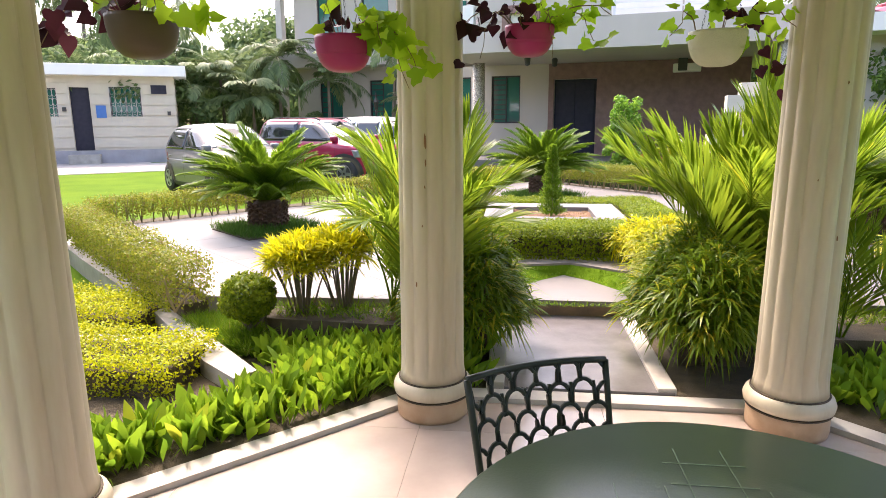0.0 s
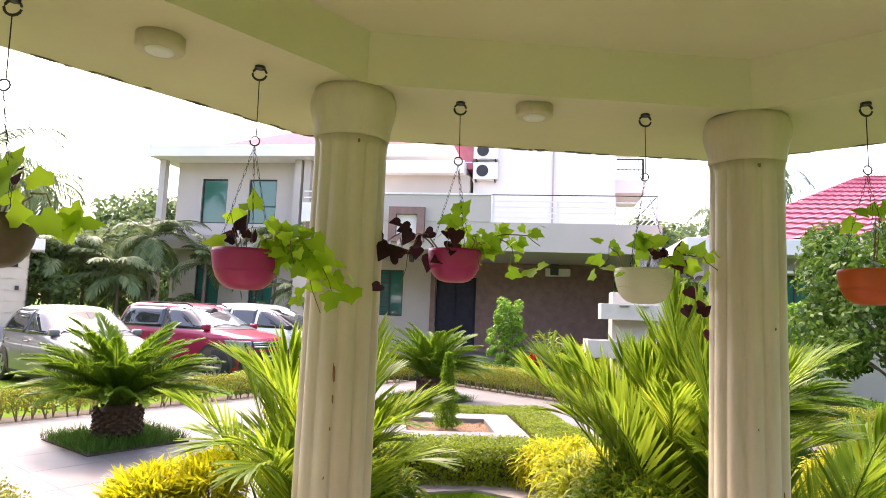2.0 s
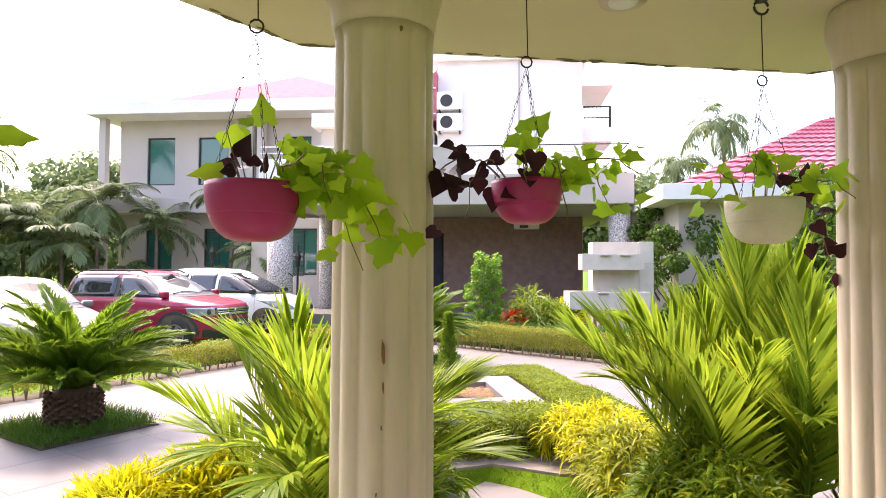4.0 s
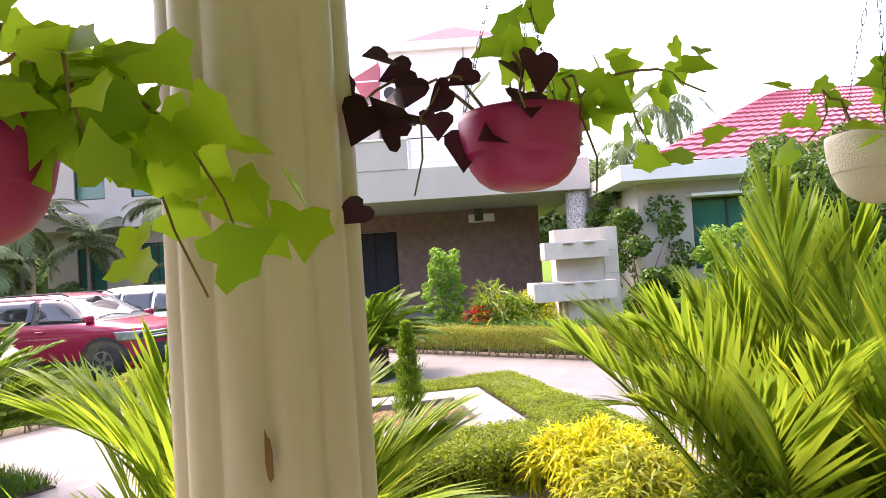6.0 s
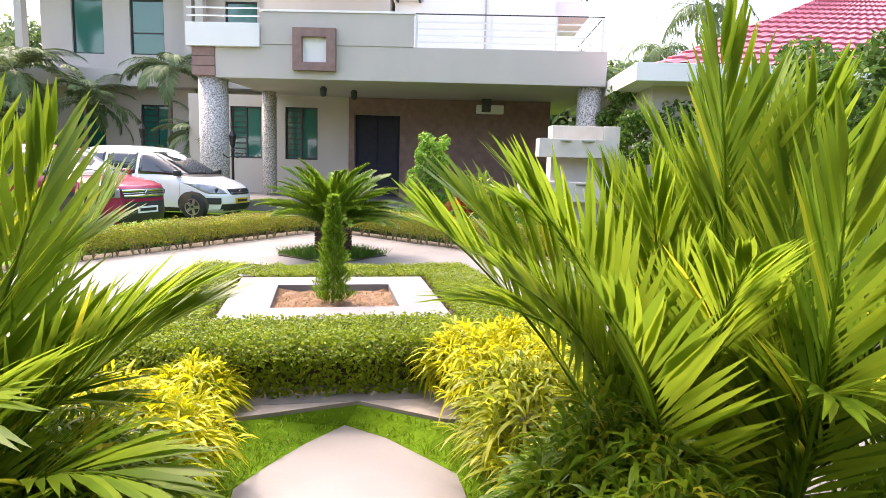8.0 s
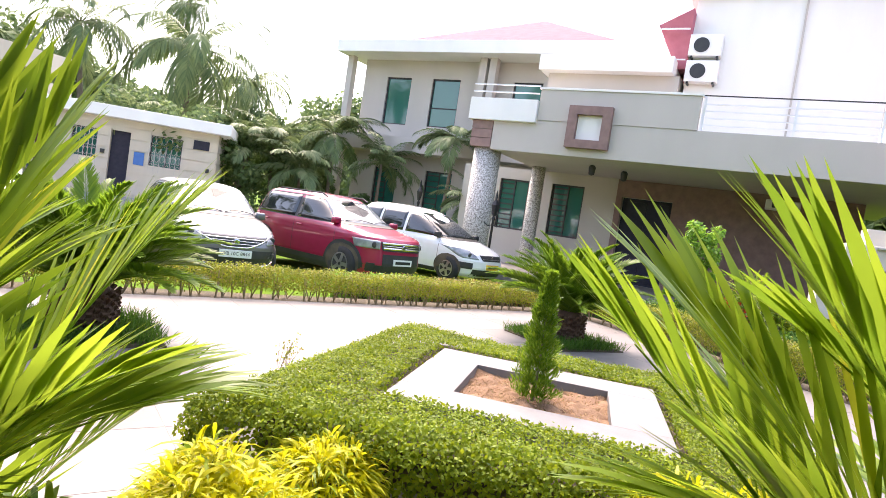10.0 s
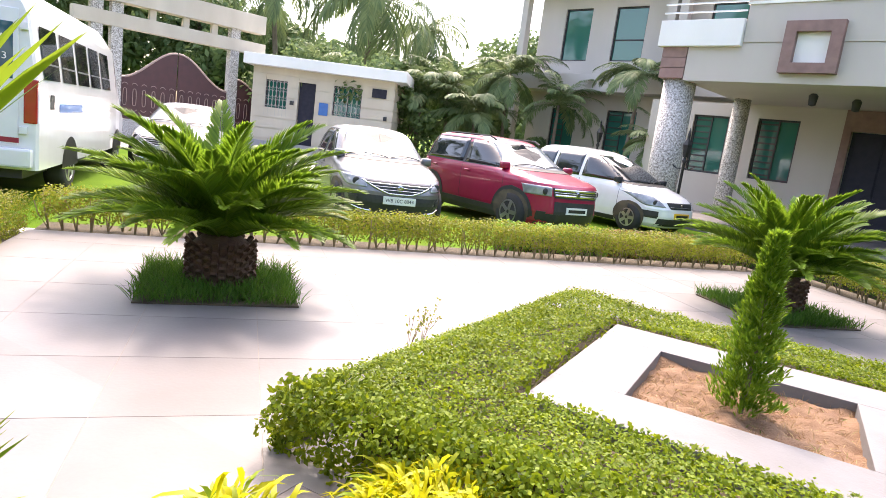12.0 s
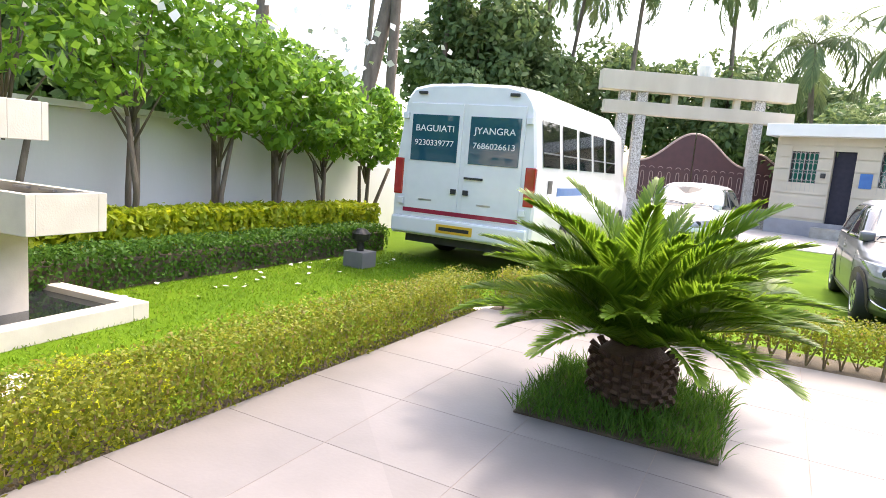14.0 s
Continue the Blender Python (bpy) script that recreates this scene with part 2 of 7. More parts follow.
    "lf_grass": leaf("grass_blade", (0.07, 0.15, 0.008), (0.12, 0.21, 0.012), (0.2, 0.2, 0.05), 0.35, 0.5, 0.1),
    "lf_bright": leaf("fresh_leaf", (0.08, 0.19, 0.022), (0.16, 0.3, 0.035), None, 0.4, 0.4, 0.0),
    "lf_yellowgreen": leaf("border_leaf", (0.16, 0.24, 0.012), (0.32, 0.36, 0.02), None, 0.4, 0.45, 0.0),
    "lf_straw": leaf("straw", (0.25, 0.16, 0.08), (0.36, 0.25, 0.13), (0.1, 0.14, 0.03), 0.2, 0.7, 0.15),
    "lf_red": leaf("red_leaf", (0.5, 0.06, 0.02), (0.35, 0.04, 0.02), None, 0.4, 0.5, 0.0),
    "lf_redbrown": leaf("red_brown_leaf", (0.15, 0.085, 0.035), (0.1, 0.14, 0.03), (0.3, 0.12, 0.05), 0.35, 0.5, 0.3),
    "flower": surface("white_petal", (0.8, 0.78, 0.68), (0.75, 0.72, 0.6), 0.6, bump=0.0),
}

# ---------- mesh helpers ----------
def obj(name, me, mat, parent=None, label=""):
    if mat is not None and not me.materials:
        me.materials.append(M[mat] if isinstance(mat, str) else mat)
    ob = new(name, me)
    if parent is not None:
        ob.parent = parent
    if label:
        ob["label"] = label
    return ob


def part(name, bm, mat, parent=None, label="", smooth=False):
    me = bpy.data.meshes.new(name)
    bmesh.ops.recalc_face_normals(bm, faces=bm.faces)
    bm.to_mesh(me)
    bm.free()
    if smooth:
        me.shade_smooth()
    return obj(name, me, mat, parent, label)


def thing(name, m, label, category, group="", kind=""):
    ob = new(name)
    ob.matrix_world = m
    ob.empty_display_size = 0.1
    return tagged(ob, label, category, group, kind)


def box(bm, x0, x1, y0, y1, z0, z1, m=None, bevel=0.0):
    r = bmesh.ops.create_cube(bm, size=1.0, matrix=Matrix.Translation(((x0 + x1) / 2, (y0 + y1) / 2, (z0 + z1) / 2)) @ Matrix.Diagonal((x1 - x0, y1 - y0, z1 - z0, 1)))
    vs = r["verts"]
    if bevel:
        es = list({e for v in vs for e in v.link_edges})
        q = bmesh.ops.bevel(bm, geom=es, offset=bevel, segments=2, affect='EDGES', profile=0.6)
        vs = list({v for f in q["faces"] for v in f.verts} | {v for v in vs if v.is_valid})
    if m is not None:
        bmesh.ops.transform(bm, matrix=m, verts=vs)
    return bm


def boxes(*rows, m=None, bevel=0.0):
    bm = bmesh.new()
    for r in rows:
        box(bm, *r, m=m, bevel=bevel)
    return bm


def lathe(profile, seg=32, flutes=0, depth=0.0):
    """Turned body from (radius, height, fluted 0..1) rows."""
    bm = bmesh.new()
    rings = []
    for row in profile:
        r, z, fl = row if len(row) == 3 else (*row, 0)
        ring = []
        for i in range(seg):
            a = 2 * math.pi * i / seg
            k = abs(math.sin(a * flutes / 2)) ** 0.8 if flutes else 0
            rr = r * (1 - depth * fl * (1 - k))
            ring.append(bm.verts.new((rr * math.cos(a), rr * math.sin(a), z)))
        rings.append(ring)
    for a, b in zip(rings, rings[1:]):
        for i in range(seg):
            bm.faces.new((a[i], a[(i + 1) % seg], b[(i + 1) % seg], b[i]))
    bm.faces.new(rings[0][::-1])
    bm.faces.new(rings[-1])
    return bm


def prism(poly, z0, z1, bm=None):
    bm = bm or bmesh.new()
    lo, hi = [bm.verts.new((x, y, z0)) for x, y in poly], [bm.verts.new((x, y, z1)) for x, y in poly]
    n = len(poly)
    bm.faces.new(lo[::-1])
    bm.faces.new(hi)
    for i in range(n):
        bm.faces.new((lo[i], lo[(i + 1) % n], hi[(i + 1) % n], hi[i]))
    return bm


def tube(bm, pts, r, seg=6, r2=None):
    """A bent rod along points, thinning from r to r2."""
    pts = [Vector(p) for p in pts]
    r2 = r if r2 is None else r2
    rings = []
    for i, p in enumerate(pts):
        d = (pts[min(i + 1, len(pts) - 1)] - pts[max(i - 1, 0)]).normalized()
        a = d.orthogonal().normalized() if abs(d.z) > 0.9 else d.cross(Vector((0, 0, 1))).normalized()
        b = d.cross(a)
        k = r + (r2 - r) * i / max(1, len(pts) - 1)
        rings.append([bm.verts.new(p + (a * math.cos(t) + b * math.sin(t)) * k) for t in [2 * math.pi * j / seg for j in range(seg)]])
    for a, b in zip(rings, rings[1:]):
        for j in range(seg):
            bm.faces.new((a[j], a[(j + 1) % seg], b[(j + 1) % seg], b[j]))
    bm.faces.new(rings[0][::-1])
    bm.faces.new(rings[-1])
    return bm


def clip(poly, window):
    """The piece of poly that lies in a convex window (both counter-clockwise)."""
    out = list(poly)
    for (ax, ay), (bx, by) in zip(window, window[1:] + window[:1]):
        src, out = out, []
        side = lambda p: (bx - ax) * (p[1] - ay) - (by - ay) * (p[0] - ax)
        for p, q in zip(src, src[1:] + src[:1]):
            sp, sq = side(p), side(q)
            if sp >= 0:
                out.append(p)
            if sp * sq < 0:
                k = sp / (sp - sq)
                out.append((p[0] + k * (q[0] - p[0]), p[1] + k * (q[1] - p[1])))
        if len(out) < 3:
            return []
    return out


def arrays(name, V, F, mat, parent=None, label="", smooth=False):
    """Mesh object from numpy corners and faces; F is a list of index arrays (n, 3) or (n, 4)."""
    me = bpy.data.meshes.new(name)
    idx = np.concatenate([f.reshape(-1) for f in F])
    size = np.concatenate([np.full(len(f), f.shape[1]) for f in F])
    me.vertices.add(len(V))
    me.vertices.foreach_set("co", np.asarray(V, dtype=np.float32).reshape(-1))
    me.loops.add(len(idx))
    me.loops.foreach_set("vertex_index", idx.astype(np.int32))
    me.polygons.add(len(size))
    me.polygons.foreach_set("loop_start", np.concatenate([[0], np.cumsum(size)[:-1]]).astype(np.int32))
    me.update(calc_edges=True)
    if smooth:
        me.shade_smooth()
    return obj(name, me, mat, parent, label)


def unit(v):
    return v / np.maximum(np.linalg.norm(v, axis=-1, keepdims=True), 1e-9)


def blades(P, D, L, W, droop=0.3, wide=0.4, fold=0.0, N=None):
    """Leaf blades of six corners from root points P along D; returns corners and faces."""
    n = len(P)
    L, W = np.broadcast_to(L, n)[:, None], np.broadcast_to(W, n)[:, None]
    D = unit(D)
    if N is None:
        N = np.tile(np.array([0, 0, 1.0]), (n, 1)) + np.random.normal(0, 0.35, (n, 3))
    S = unit(np.cross(D, N))
    N = np.cross(S, D)
    down = np.array([0, 0, -1.0])
    at = lambda s: P + D * L * s + down * (droop * L * s * s)
    a, b = at(wide), at(0.5 + wide / 2)
    V = np.stack([P, a + S * W / 2 + N * W * fold, a - S * W / 2 + N * W * fold, b + S * W * 0.36 + N * W * fold, b - S * W * 0.36 + N * W * fold, at(1.0)], 1).reshape(-1, 3)
    o = (np.arange(n) * 6)[:, None]
    return V, [o + np.array([[0, 1, 2]]), o + np.array([[2, 1, 3, 4]]), o + np.array([[4, 3, 5]])]


def flecks(P, N, L, W):
    """Small four-cornered leaves round points P, facing N."""
    n = len(P)
    N = unit(N)
    T = unit(np.cross(N, np.random.normal(0, 1, (n, 3))))
    B = np.cross(N, T)
    L, W = np.broadcast_to(L, n)[:, None], np.broadcast_to(W, n)[:, None]
    V = np.stack([P - T * L / 2, P + B * W / 2 + N * W * 0.12, P + T * L / 2, P - B * W / 2 + N * W * 0.12], 1).reshape(-1, 3)
    return V, [(np.arange(n) * 4)[:, None] + np.array([[0, 1, 2, 3]])]


def join(sets):
    V, F, o = [], [], 0
    for v, f in sets:
        V.append(v)
        F += [k + o for k in f]
        o += len(v)
    return np.concatenate(V), F


# ---------- plants ----------
def frond_mesh(name, length, leaflets, leaf_len, leaf_w, arch, rise=0.9, v_angle=0.5, tip=0.35, stalk=0.18, mat="lf_palm", seed=0, droop=0.25, lead0=0.55):
    """A feather leaf that starts at the origin, leans along +x and arches down; rib and leaflets in one mesh."""
    rng = np.random.default_rng(seed)
    s = np.linspace(0, 1, 24)
    ang = rise - arch * s ** 1.3
    step = length / 23
    px, pz = np.concatenate([[0], np.cumsum(np.cos(ang[:-1]) * step)]), np.concatenate([[0], np.cumsum(np.sin(ang[:-1]) * step)])
    t = np.repeat(np.linspace(stalk, 1, leaflets), 2) + rng.normal(0, 0.004, leaflets * 2)
    t = np.clip(t, stalk, 1)
    side = np.tile([1.0, -1.0], leaflets)
    P = np.stack([np.interp(t, s, px), side * 0.004, np.interp(t, s, pz)], 1)
    a = np.interp(t, s, ang)
    q = (t - stalk) / (1 - stalk)
    lead = lead0 + (1.4 - lead0) * q ** 1.5 + rng.normal(0, 0.06, len(t))
    along, up = np.stack([np.cos(a), 0 * a, np.sin(a)], 1), np.stack([-np.sin(a), 0 * a, np.cos(a)], 1)
    out = np.stack([0 * a, side, 0 * a], 1)
    lift = v_angle + rng.normal(0, 0.09, len(t))
    D = along * np.sin(lead)[:, None] + (out * np.cos(lift)[:, None] + up * np.sin(lift)[:, None]) * np.cos(lead)[:, None]
    L = leaf_len * (np.sin(np.pi * np.clip(0.16 + 0.72 * q, 0, 1)) ** 0.7) * rng.uniform(0.88, 1.08, len(t))
    L = np.where(q > 0.97, leaf_len * tip, L)
    V, F = blades(P, D, L, leaf_w * rng.uniform(0.85, 1.1, len(t)), droop, 0.35, 0.12, up + out * -0.3)
    bm = bmesh.new()
    tube(bm, [(px[i], 0, pz[i]) for i in range(0, 24, 3)] + [(px[-1], 0, pz[-1])], length * 0.0085, 5, 0.0015)
    rv = np.array([v.co for v in bm.verts])
    bm.verts.index_update()
    rf = [np.array([[v.index for v in f.verts]]) for f in bm.faces if len(f.verts) == 4]
    bm.free()
    V, F = join([(V, F), (rv, rf)])
    ob = arrays(name, V, F, mat)
    me = ob.data
    bpy.data.objects.remove(ob)
    return me


FROND = {
    "areca": [frond_mesh("areca_frond", 1.25, 38, 0.43, 0.023, a, r, v, seed=i, droop=d, stalk=0.2, lead0=0.8, tip=0.5) for i, (a, r, v, d) in enumerate([(0.6, 1.45, 0.5, 0.06), (0.95, 1.42, 0.45, 0.1), (0.35, 1.5, 0.5, 0.05), (1.35, 1.38, 0.4, 0.12)])],
    "cycad": [frond_mesh("cycad_frond", 1.0, 110, 0.165, 0.014, a, r, 0.55, 0.3, 0.1, "lf_cycad", 10 + i, 0.05, 0.45) for i, (a, r) in enumerate([(0.85, 1.3), (0.85, 1.05), (0.8, 0.82), (0.78, 0.6)])],
    "coco": [frond_mesh("coconut_frond", 3.4, 34, 0.75, 0.07, a, r, -0.35, 0.3, 0.15, "lf_coco", 20 + i, 0.5) for i, (a, r) in enumerate([(1.6, 0.9), (2.0, 0.6), (1.5, 0.2)])],
    "royal": [frond_mesh("feather_frond", 1.9, 40, 0.52, 0.06, a, r, 0.1, 0.3, 0.15, "lf_coco", 30 + i, 0.4) for i, (a, r) in enumerate([(1.15, 1.0), (1.5, 0.75), (1.05, 0.35)])],
}


WALKWAY = [(1.0, 2.6), (1.42, 3.2), (1.42, 3.75), (1.25, 4.2), (1.16, 4.67), (0.8, 5.2), (0.3, 5.4)]


def in_walkway(me, m, gap, north, reach=99):
    """True where a leaf would hang across the walking line at head height, or does not come within reach of it."""
    co = np.empty(len(me.vertices) * 3)
    me.vertices.foreach_get("co", co)
    P = co.reshape(-1, 3)[::3] @ np.array(m.to_3x3()).T + np.array(m.translation)
    if P[:, 1].max() > north:
        return True
    P = P[(P[:, 2] > 1.12) & (P[:, 2] < 1.75)][:, :2]
    near = 98.0
    for a, b in zip(WALKWAY, WALKWAY[1:]):
        a, b = np.array(a), np.array(b)
        if len(P):
            q = np.clip((P - a) @ (b - a) / ((b - a) @ (b - a)), 0, 1)
            near = min(near, np.min(np.linalg.norm(P - a - q[:, None] * (b - a), axis=1)))
    return near < gap or near > reach


def leaning_fronds(palm, origins, n, yaws, tilts, scale, gap, reach, north, seed):
    """Long fronds that arch out over the path's edge, clear of the walking line."""
    rng = random.Random(seed)
    for _ in range(900):
        me = FROND["areca"][rng.choice((0, 1, 1, 3))]
        o = Vector(rng.choice(origins))
        place = Matrix.Translation(o) @ Matrix.Rotation(radians(rng.uniform(*yaws)), 4, 'Z') @ Matrix.Rotation(rng.uniform(*tilts), 4, 'Y') @ Matrix.Rotation(rng.uniform(-0.3, 0.3), 4, 'X') @ Matrix.Scale(scale * rng.uniform(0.88, 1.12), 4)
        if in_walkway(me, Matrix.Translation(palm.location) @ place, gap, north, reach):
            continue
        f = new("frond", me)
        f.parent = palm
        f.matrix_basis = place
        n -= 1
        if not n:
            break


def crown(parent, kind, origin, n, scale, tilt=(0, 0.5), seed=0, spin=0.0, name="frond", ordered=False, clear_of=None):
    rng = random.Random(seed)
    for i in range(n):
        me = FROND[kind][min(3, int(4 * (i / n) ** 0.8)) if ordered else rng.randrange(len(FROND[kind]))]
        yaw = spin + 2.399963 * i + rng.uniform(-0.25, 0.25)
        k = scale * rng.uniform(0.82, 1.1)
        place = Matrix.Translation(origin) @ Matrix.Rotation(yaw, 4, 'Z') @ Matrix.Rotation(rng.uniform(*tilt), 4, 'Y') @ Matrix.Rotation(rng.uniform(-0.25, 0.25), 4, 'X') @ Matrix.Scale(k, 4)
        if clear_of and in_walkway(me, Matrix.Translation(clear_of[:3]) @ place, *clear_of[3:]):
            continue
        o = new(name, me)
        o.parent = parent
        o.matrix_basis = place


def areca(x, y, z, seed, canes=4, spread=0.22, scale=1.0, fronds=7, gap=0.18, north=99):
    t = thing("areca_palm", pose(x, y, z), "bright green clumping palm with long feathery fronds beside the path", "palm", "palms beside the path")
    rng = random.Random(seed)
    for i in range(canes):
        a = 2 * math.pi * i / canes + rng.uniform(-0.3, 0.3)
        r = spread * (0.25 + 0.75 * rng.random())
        bx, by, h = r * math.cos(a), r * math.sin(a), rng.uniform(0.1, 0.38) * scale
        top = (bx * 1.2, by * 1.2, h)
        bm = bmesh.new()
        tube(bm, [(bx, by, 0), (bx * 1.1, by * 1.1, h * 0.5), top], 0.03, 8, 0.022)
        part("cane", bm, "cane", t, "ringed green-brown cane", True)
        crown(t, "areca", top, fronds, scale, (-0.12, 0.16), seed * 7 + i, a, clear_of=(x, y, z, gap, north))
    return t


def cycad(x, y, z, seed, label, n=92):
    t = thing("sago_cycad", pose(x, y, z), label, "cycad", "cycads on the terrace")
    rng = random.Random(seed)
    prof = [(0.19, 0), (0.2, 0.08), (0.2, 0.18), (0.18, 0.27), (0.11, 0.33)]
    part("trunk", lathe(prof, 20), "scale_bark", t, "dark scaly trunk", True)
    me = None
    for ring in range(9):
        for i in range(14):
            a = 2 * math.pi * (i + 0.5 * (ring % 2)) / 14
            if me is None:
                o = part("leaf_base", boxes((-0.03, 0.045, -0.018, 0.018, -0.01, 0.01)), "scale_bark", t)
                me = o.data
            else:
                o = new("leaf_base", me)
                o.parent = t
            zz = 0.03 + ring * 0.03
            o.matrix_basis = Matrix.Translation((0.19 * math.cos(a), 0.19 * math.sin(a), zz)) @ Matrix.Rotation(a, 4, 'Z') @ Matrix.Rotation(rng.uniform(-0.9, -0.4), 4, 'Y')
    crown(t, "cycad", (0, 0, 0.28), n, 0.96, (-0.14, 0.14), seed, ordered=True)
    crown(t, "cycad", (0, 0, 0.33), 12, 0.34, (-0.25, 0.15), seed + 9, name="young_frond")
    return t


def hedge_run(name, pts, width, z0, low, high, label, mat="lf_hedge", density=1500, size=0.035, group="", stems=True, category="hedge", core=0.0):
    """A clipped hedge along a line: leaves over its box, thin bare stems below."""
    t = thing(name, pose(0, 0, 0), label, category, group)
    sets, bm = [], bmesh.new()
    rng = np.random.default_rng(len(pts) + int(abs(pts[0][0]) * 100))
    for (ax, ay), (bx, by) in zip(pts, pts[1:]):
        d = np.array([bx - ax, by - ay, 0.0])
        ln = np.linalg.norm(d)
        d /= ln
        s = np.array([-d[1], d[0], 0.0])
        n = int(density * ln * (width + 2 * (high - low)))
        u = rng.uniform(0, ln, n)
        pick = rng.random(n)
        top = width / (width + 2 * (high - low))
        v, z = rng.uniform(-0.5, 0.5, n) * width, rng.uniform(low, high, n)
        v = np.where(pick < top, v, np.sign(rng.random(n) - 0.5) * width / 2)
        z = np.where(pick < top, high, z)
        wob = np.array([noise.noise(Vector((ax * 3 + k * 2.2, m * 9, 0.5))) for k, m in zip(u, v)]) * 0.045
        pull = np.where(pick < top, 0, ((z - low) / (high - low) - 1) ** 2 * -0.03)
        P = np.array([ax, ay, z0]) + d * u[:, None] + s * (v + np.sign(v) * (pull + wob * 0.5))[:, None] + np.array([0, 0, 1]) * (z + wob * (pick < top))[:, None]
        P += rng.normal(0, 0.02, P.shape)
        Nn = np.where((pick < top)[:, None], np.array([0, 0, 1.0]), s * np.sign(v)[:, None]) + rng.normal(0, 0.6, (n, 3))
        sets.append(flecks(P, Nn, size * rng.uniform(0.7, 1.3, n), size * 0.6))
        m = int(n * 0.35)
        P2 = np.array([ax, ay, z0]) + d * rng.uniform(0, ln, m)[:, None] + s * (rng.uniform(-0.4, 0.4, m) * width)[:, None] + np.array([0, 0, 1]) * rng.uniform(low, high * 0.96, m)[:, None]
        sets.append(flecks(P2, rng.normal(0, 1, (m, 3)), size * 1.2, size * 0.8))
        if stems:
            for k in range(int(ln / 0.11)):
                c = np.array([ax, ay, z0]) + d * (k + 0.5) * 0.11 + s * rng.uniform(-0.3, 0.3) * width
                for _ in range(3):
                    e = c + np.array([*rng.normal(0, 0.06, 2), low + rng.uniform(0.05, 0.25)])
                    tube(bm, [c, (c + e) / 2 + np.array([*rng.normal(0, 0.012, 2), 0]), e], 0.008, 4, 0.004)
    V, F = join(sets)
    arrays("foliage", V, F, mat, t)
    # added dark box that stands in for the shade inside the hedge
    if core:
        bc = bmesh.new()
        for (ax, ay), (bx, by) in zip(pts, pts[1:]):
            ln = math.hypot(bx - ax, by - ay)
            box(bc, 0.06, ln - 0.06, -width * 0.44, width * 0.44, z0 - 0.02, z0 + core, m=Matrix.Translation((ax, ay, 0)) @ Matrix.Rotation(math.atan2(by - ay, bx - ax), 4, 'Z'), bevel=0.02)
        part("inner_growth", bc, "dark_soil_and_shade", t, "dark solid core standing in for shade among the leaves")
    if stems:
        tagged(part("stem", bm, "twig", t, "thin bare woody stems"), kind="stuff")
    else:
        bm.free()
    return t


def rosette_bush(name, x, y, z, r, h, n, mat, label, blade=0.17, w=0.014, stem=0.0, seed=0, group="", category="shrub", droop=0.55):
    """A rounded shrub of shoots, each a tuft of narrow leaves."""
    t = thing(name, pose(x, y, z), label, category, group)
    rng = np.random.default_rng(seed)
    dirs = unit(rng.normal(0, 1, (n, 3)) + np.array([0, 0, 0.35]))
    dirs[:, 2] = np.abs(dirs[:, 2]) * 1.2 - 0.25
    rad = rng.uniform(0.55, 1.0, n) ** 0.6 * (1 + 0.16 * np.sin(dirs[:, 0] * 5 + seed) + 0.12 * np.sin(dirs[:, 1] * 7))
    C = dirs * rad[:, None] * np.array([r, r, h * 0.5]) + np.array([0, 0, stem + h * 0.5])
    C[:, 2] = np.maximum(C[:, 2], 0.03)
    k = 9
    P = np.repeat(C, k, 0) + rng.normal(0, 0.012, (n * k, 3))
    D = np.repeat(unit(dirs * 0.6 + np.array([0, 0, 0.6])), k, 0) + rng.normal(0, 0.75, (n * k, 3))
    V, F = blades(P, D, blade * rng.uniform(0.6, 1.15, n * k), w, droop, 0.4)
    arrays("foliage", V, F, mat, t)
    bm = bmesh.new()
    for c in C[:: max(1, n // 26)]:
        b = Vector((c[0] * 0.25, c[1] * 0.25, 0))
        tube(bm, [b, b.lerp(Vector(c), 0.5) + Vector((0, 0, 0.03)), Vector(c)], 0.008, 5, 0.004)
    tagged(part("stem", bm, "bark", t, "thin brown stems"), kind="stuff")
    return t


def leaf_blob(rng, c, r, n, size, flat=0.8):
    d = unit(rng.normal(0, 1, (n, 3)))
    P = np.array(c) + d * (r * rng.uniform(0.35, 1.0, n) ** 0.5)[:, None] * np.array([1, 1, flat])
    return flecks(P, d + rng.normal(0, 0.8, (n, 3)) + np.array([0, 0, 0.4]), size * rng.uniform(0.7, 1.3, n), size * 0.55)


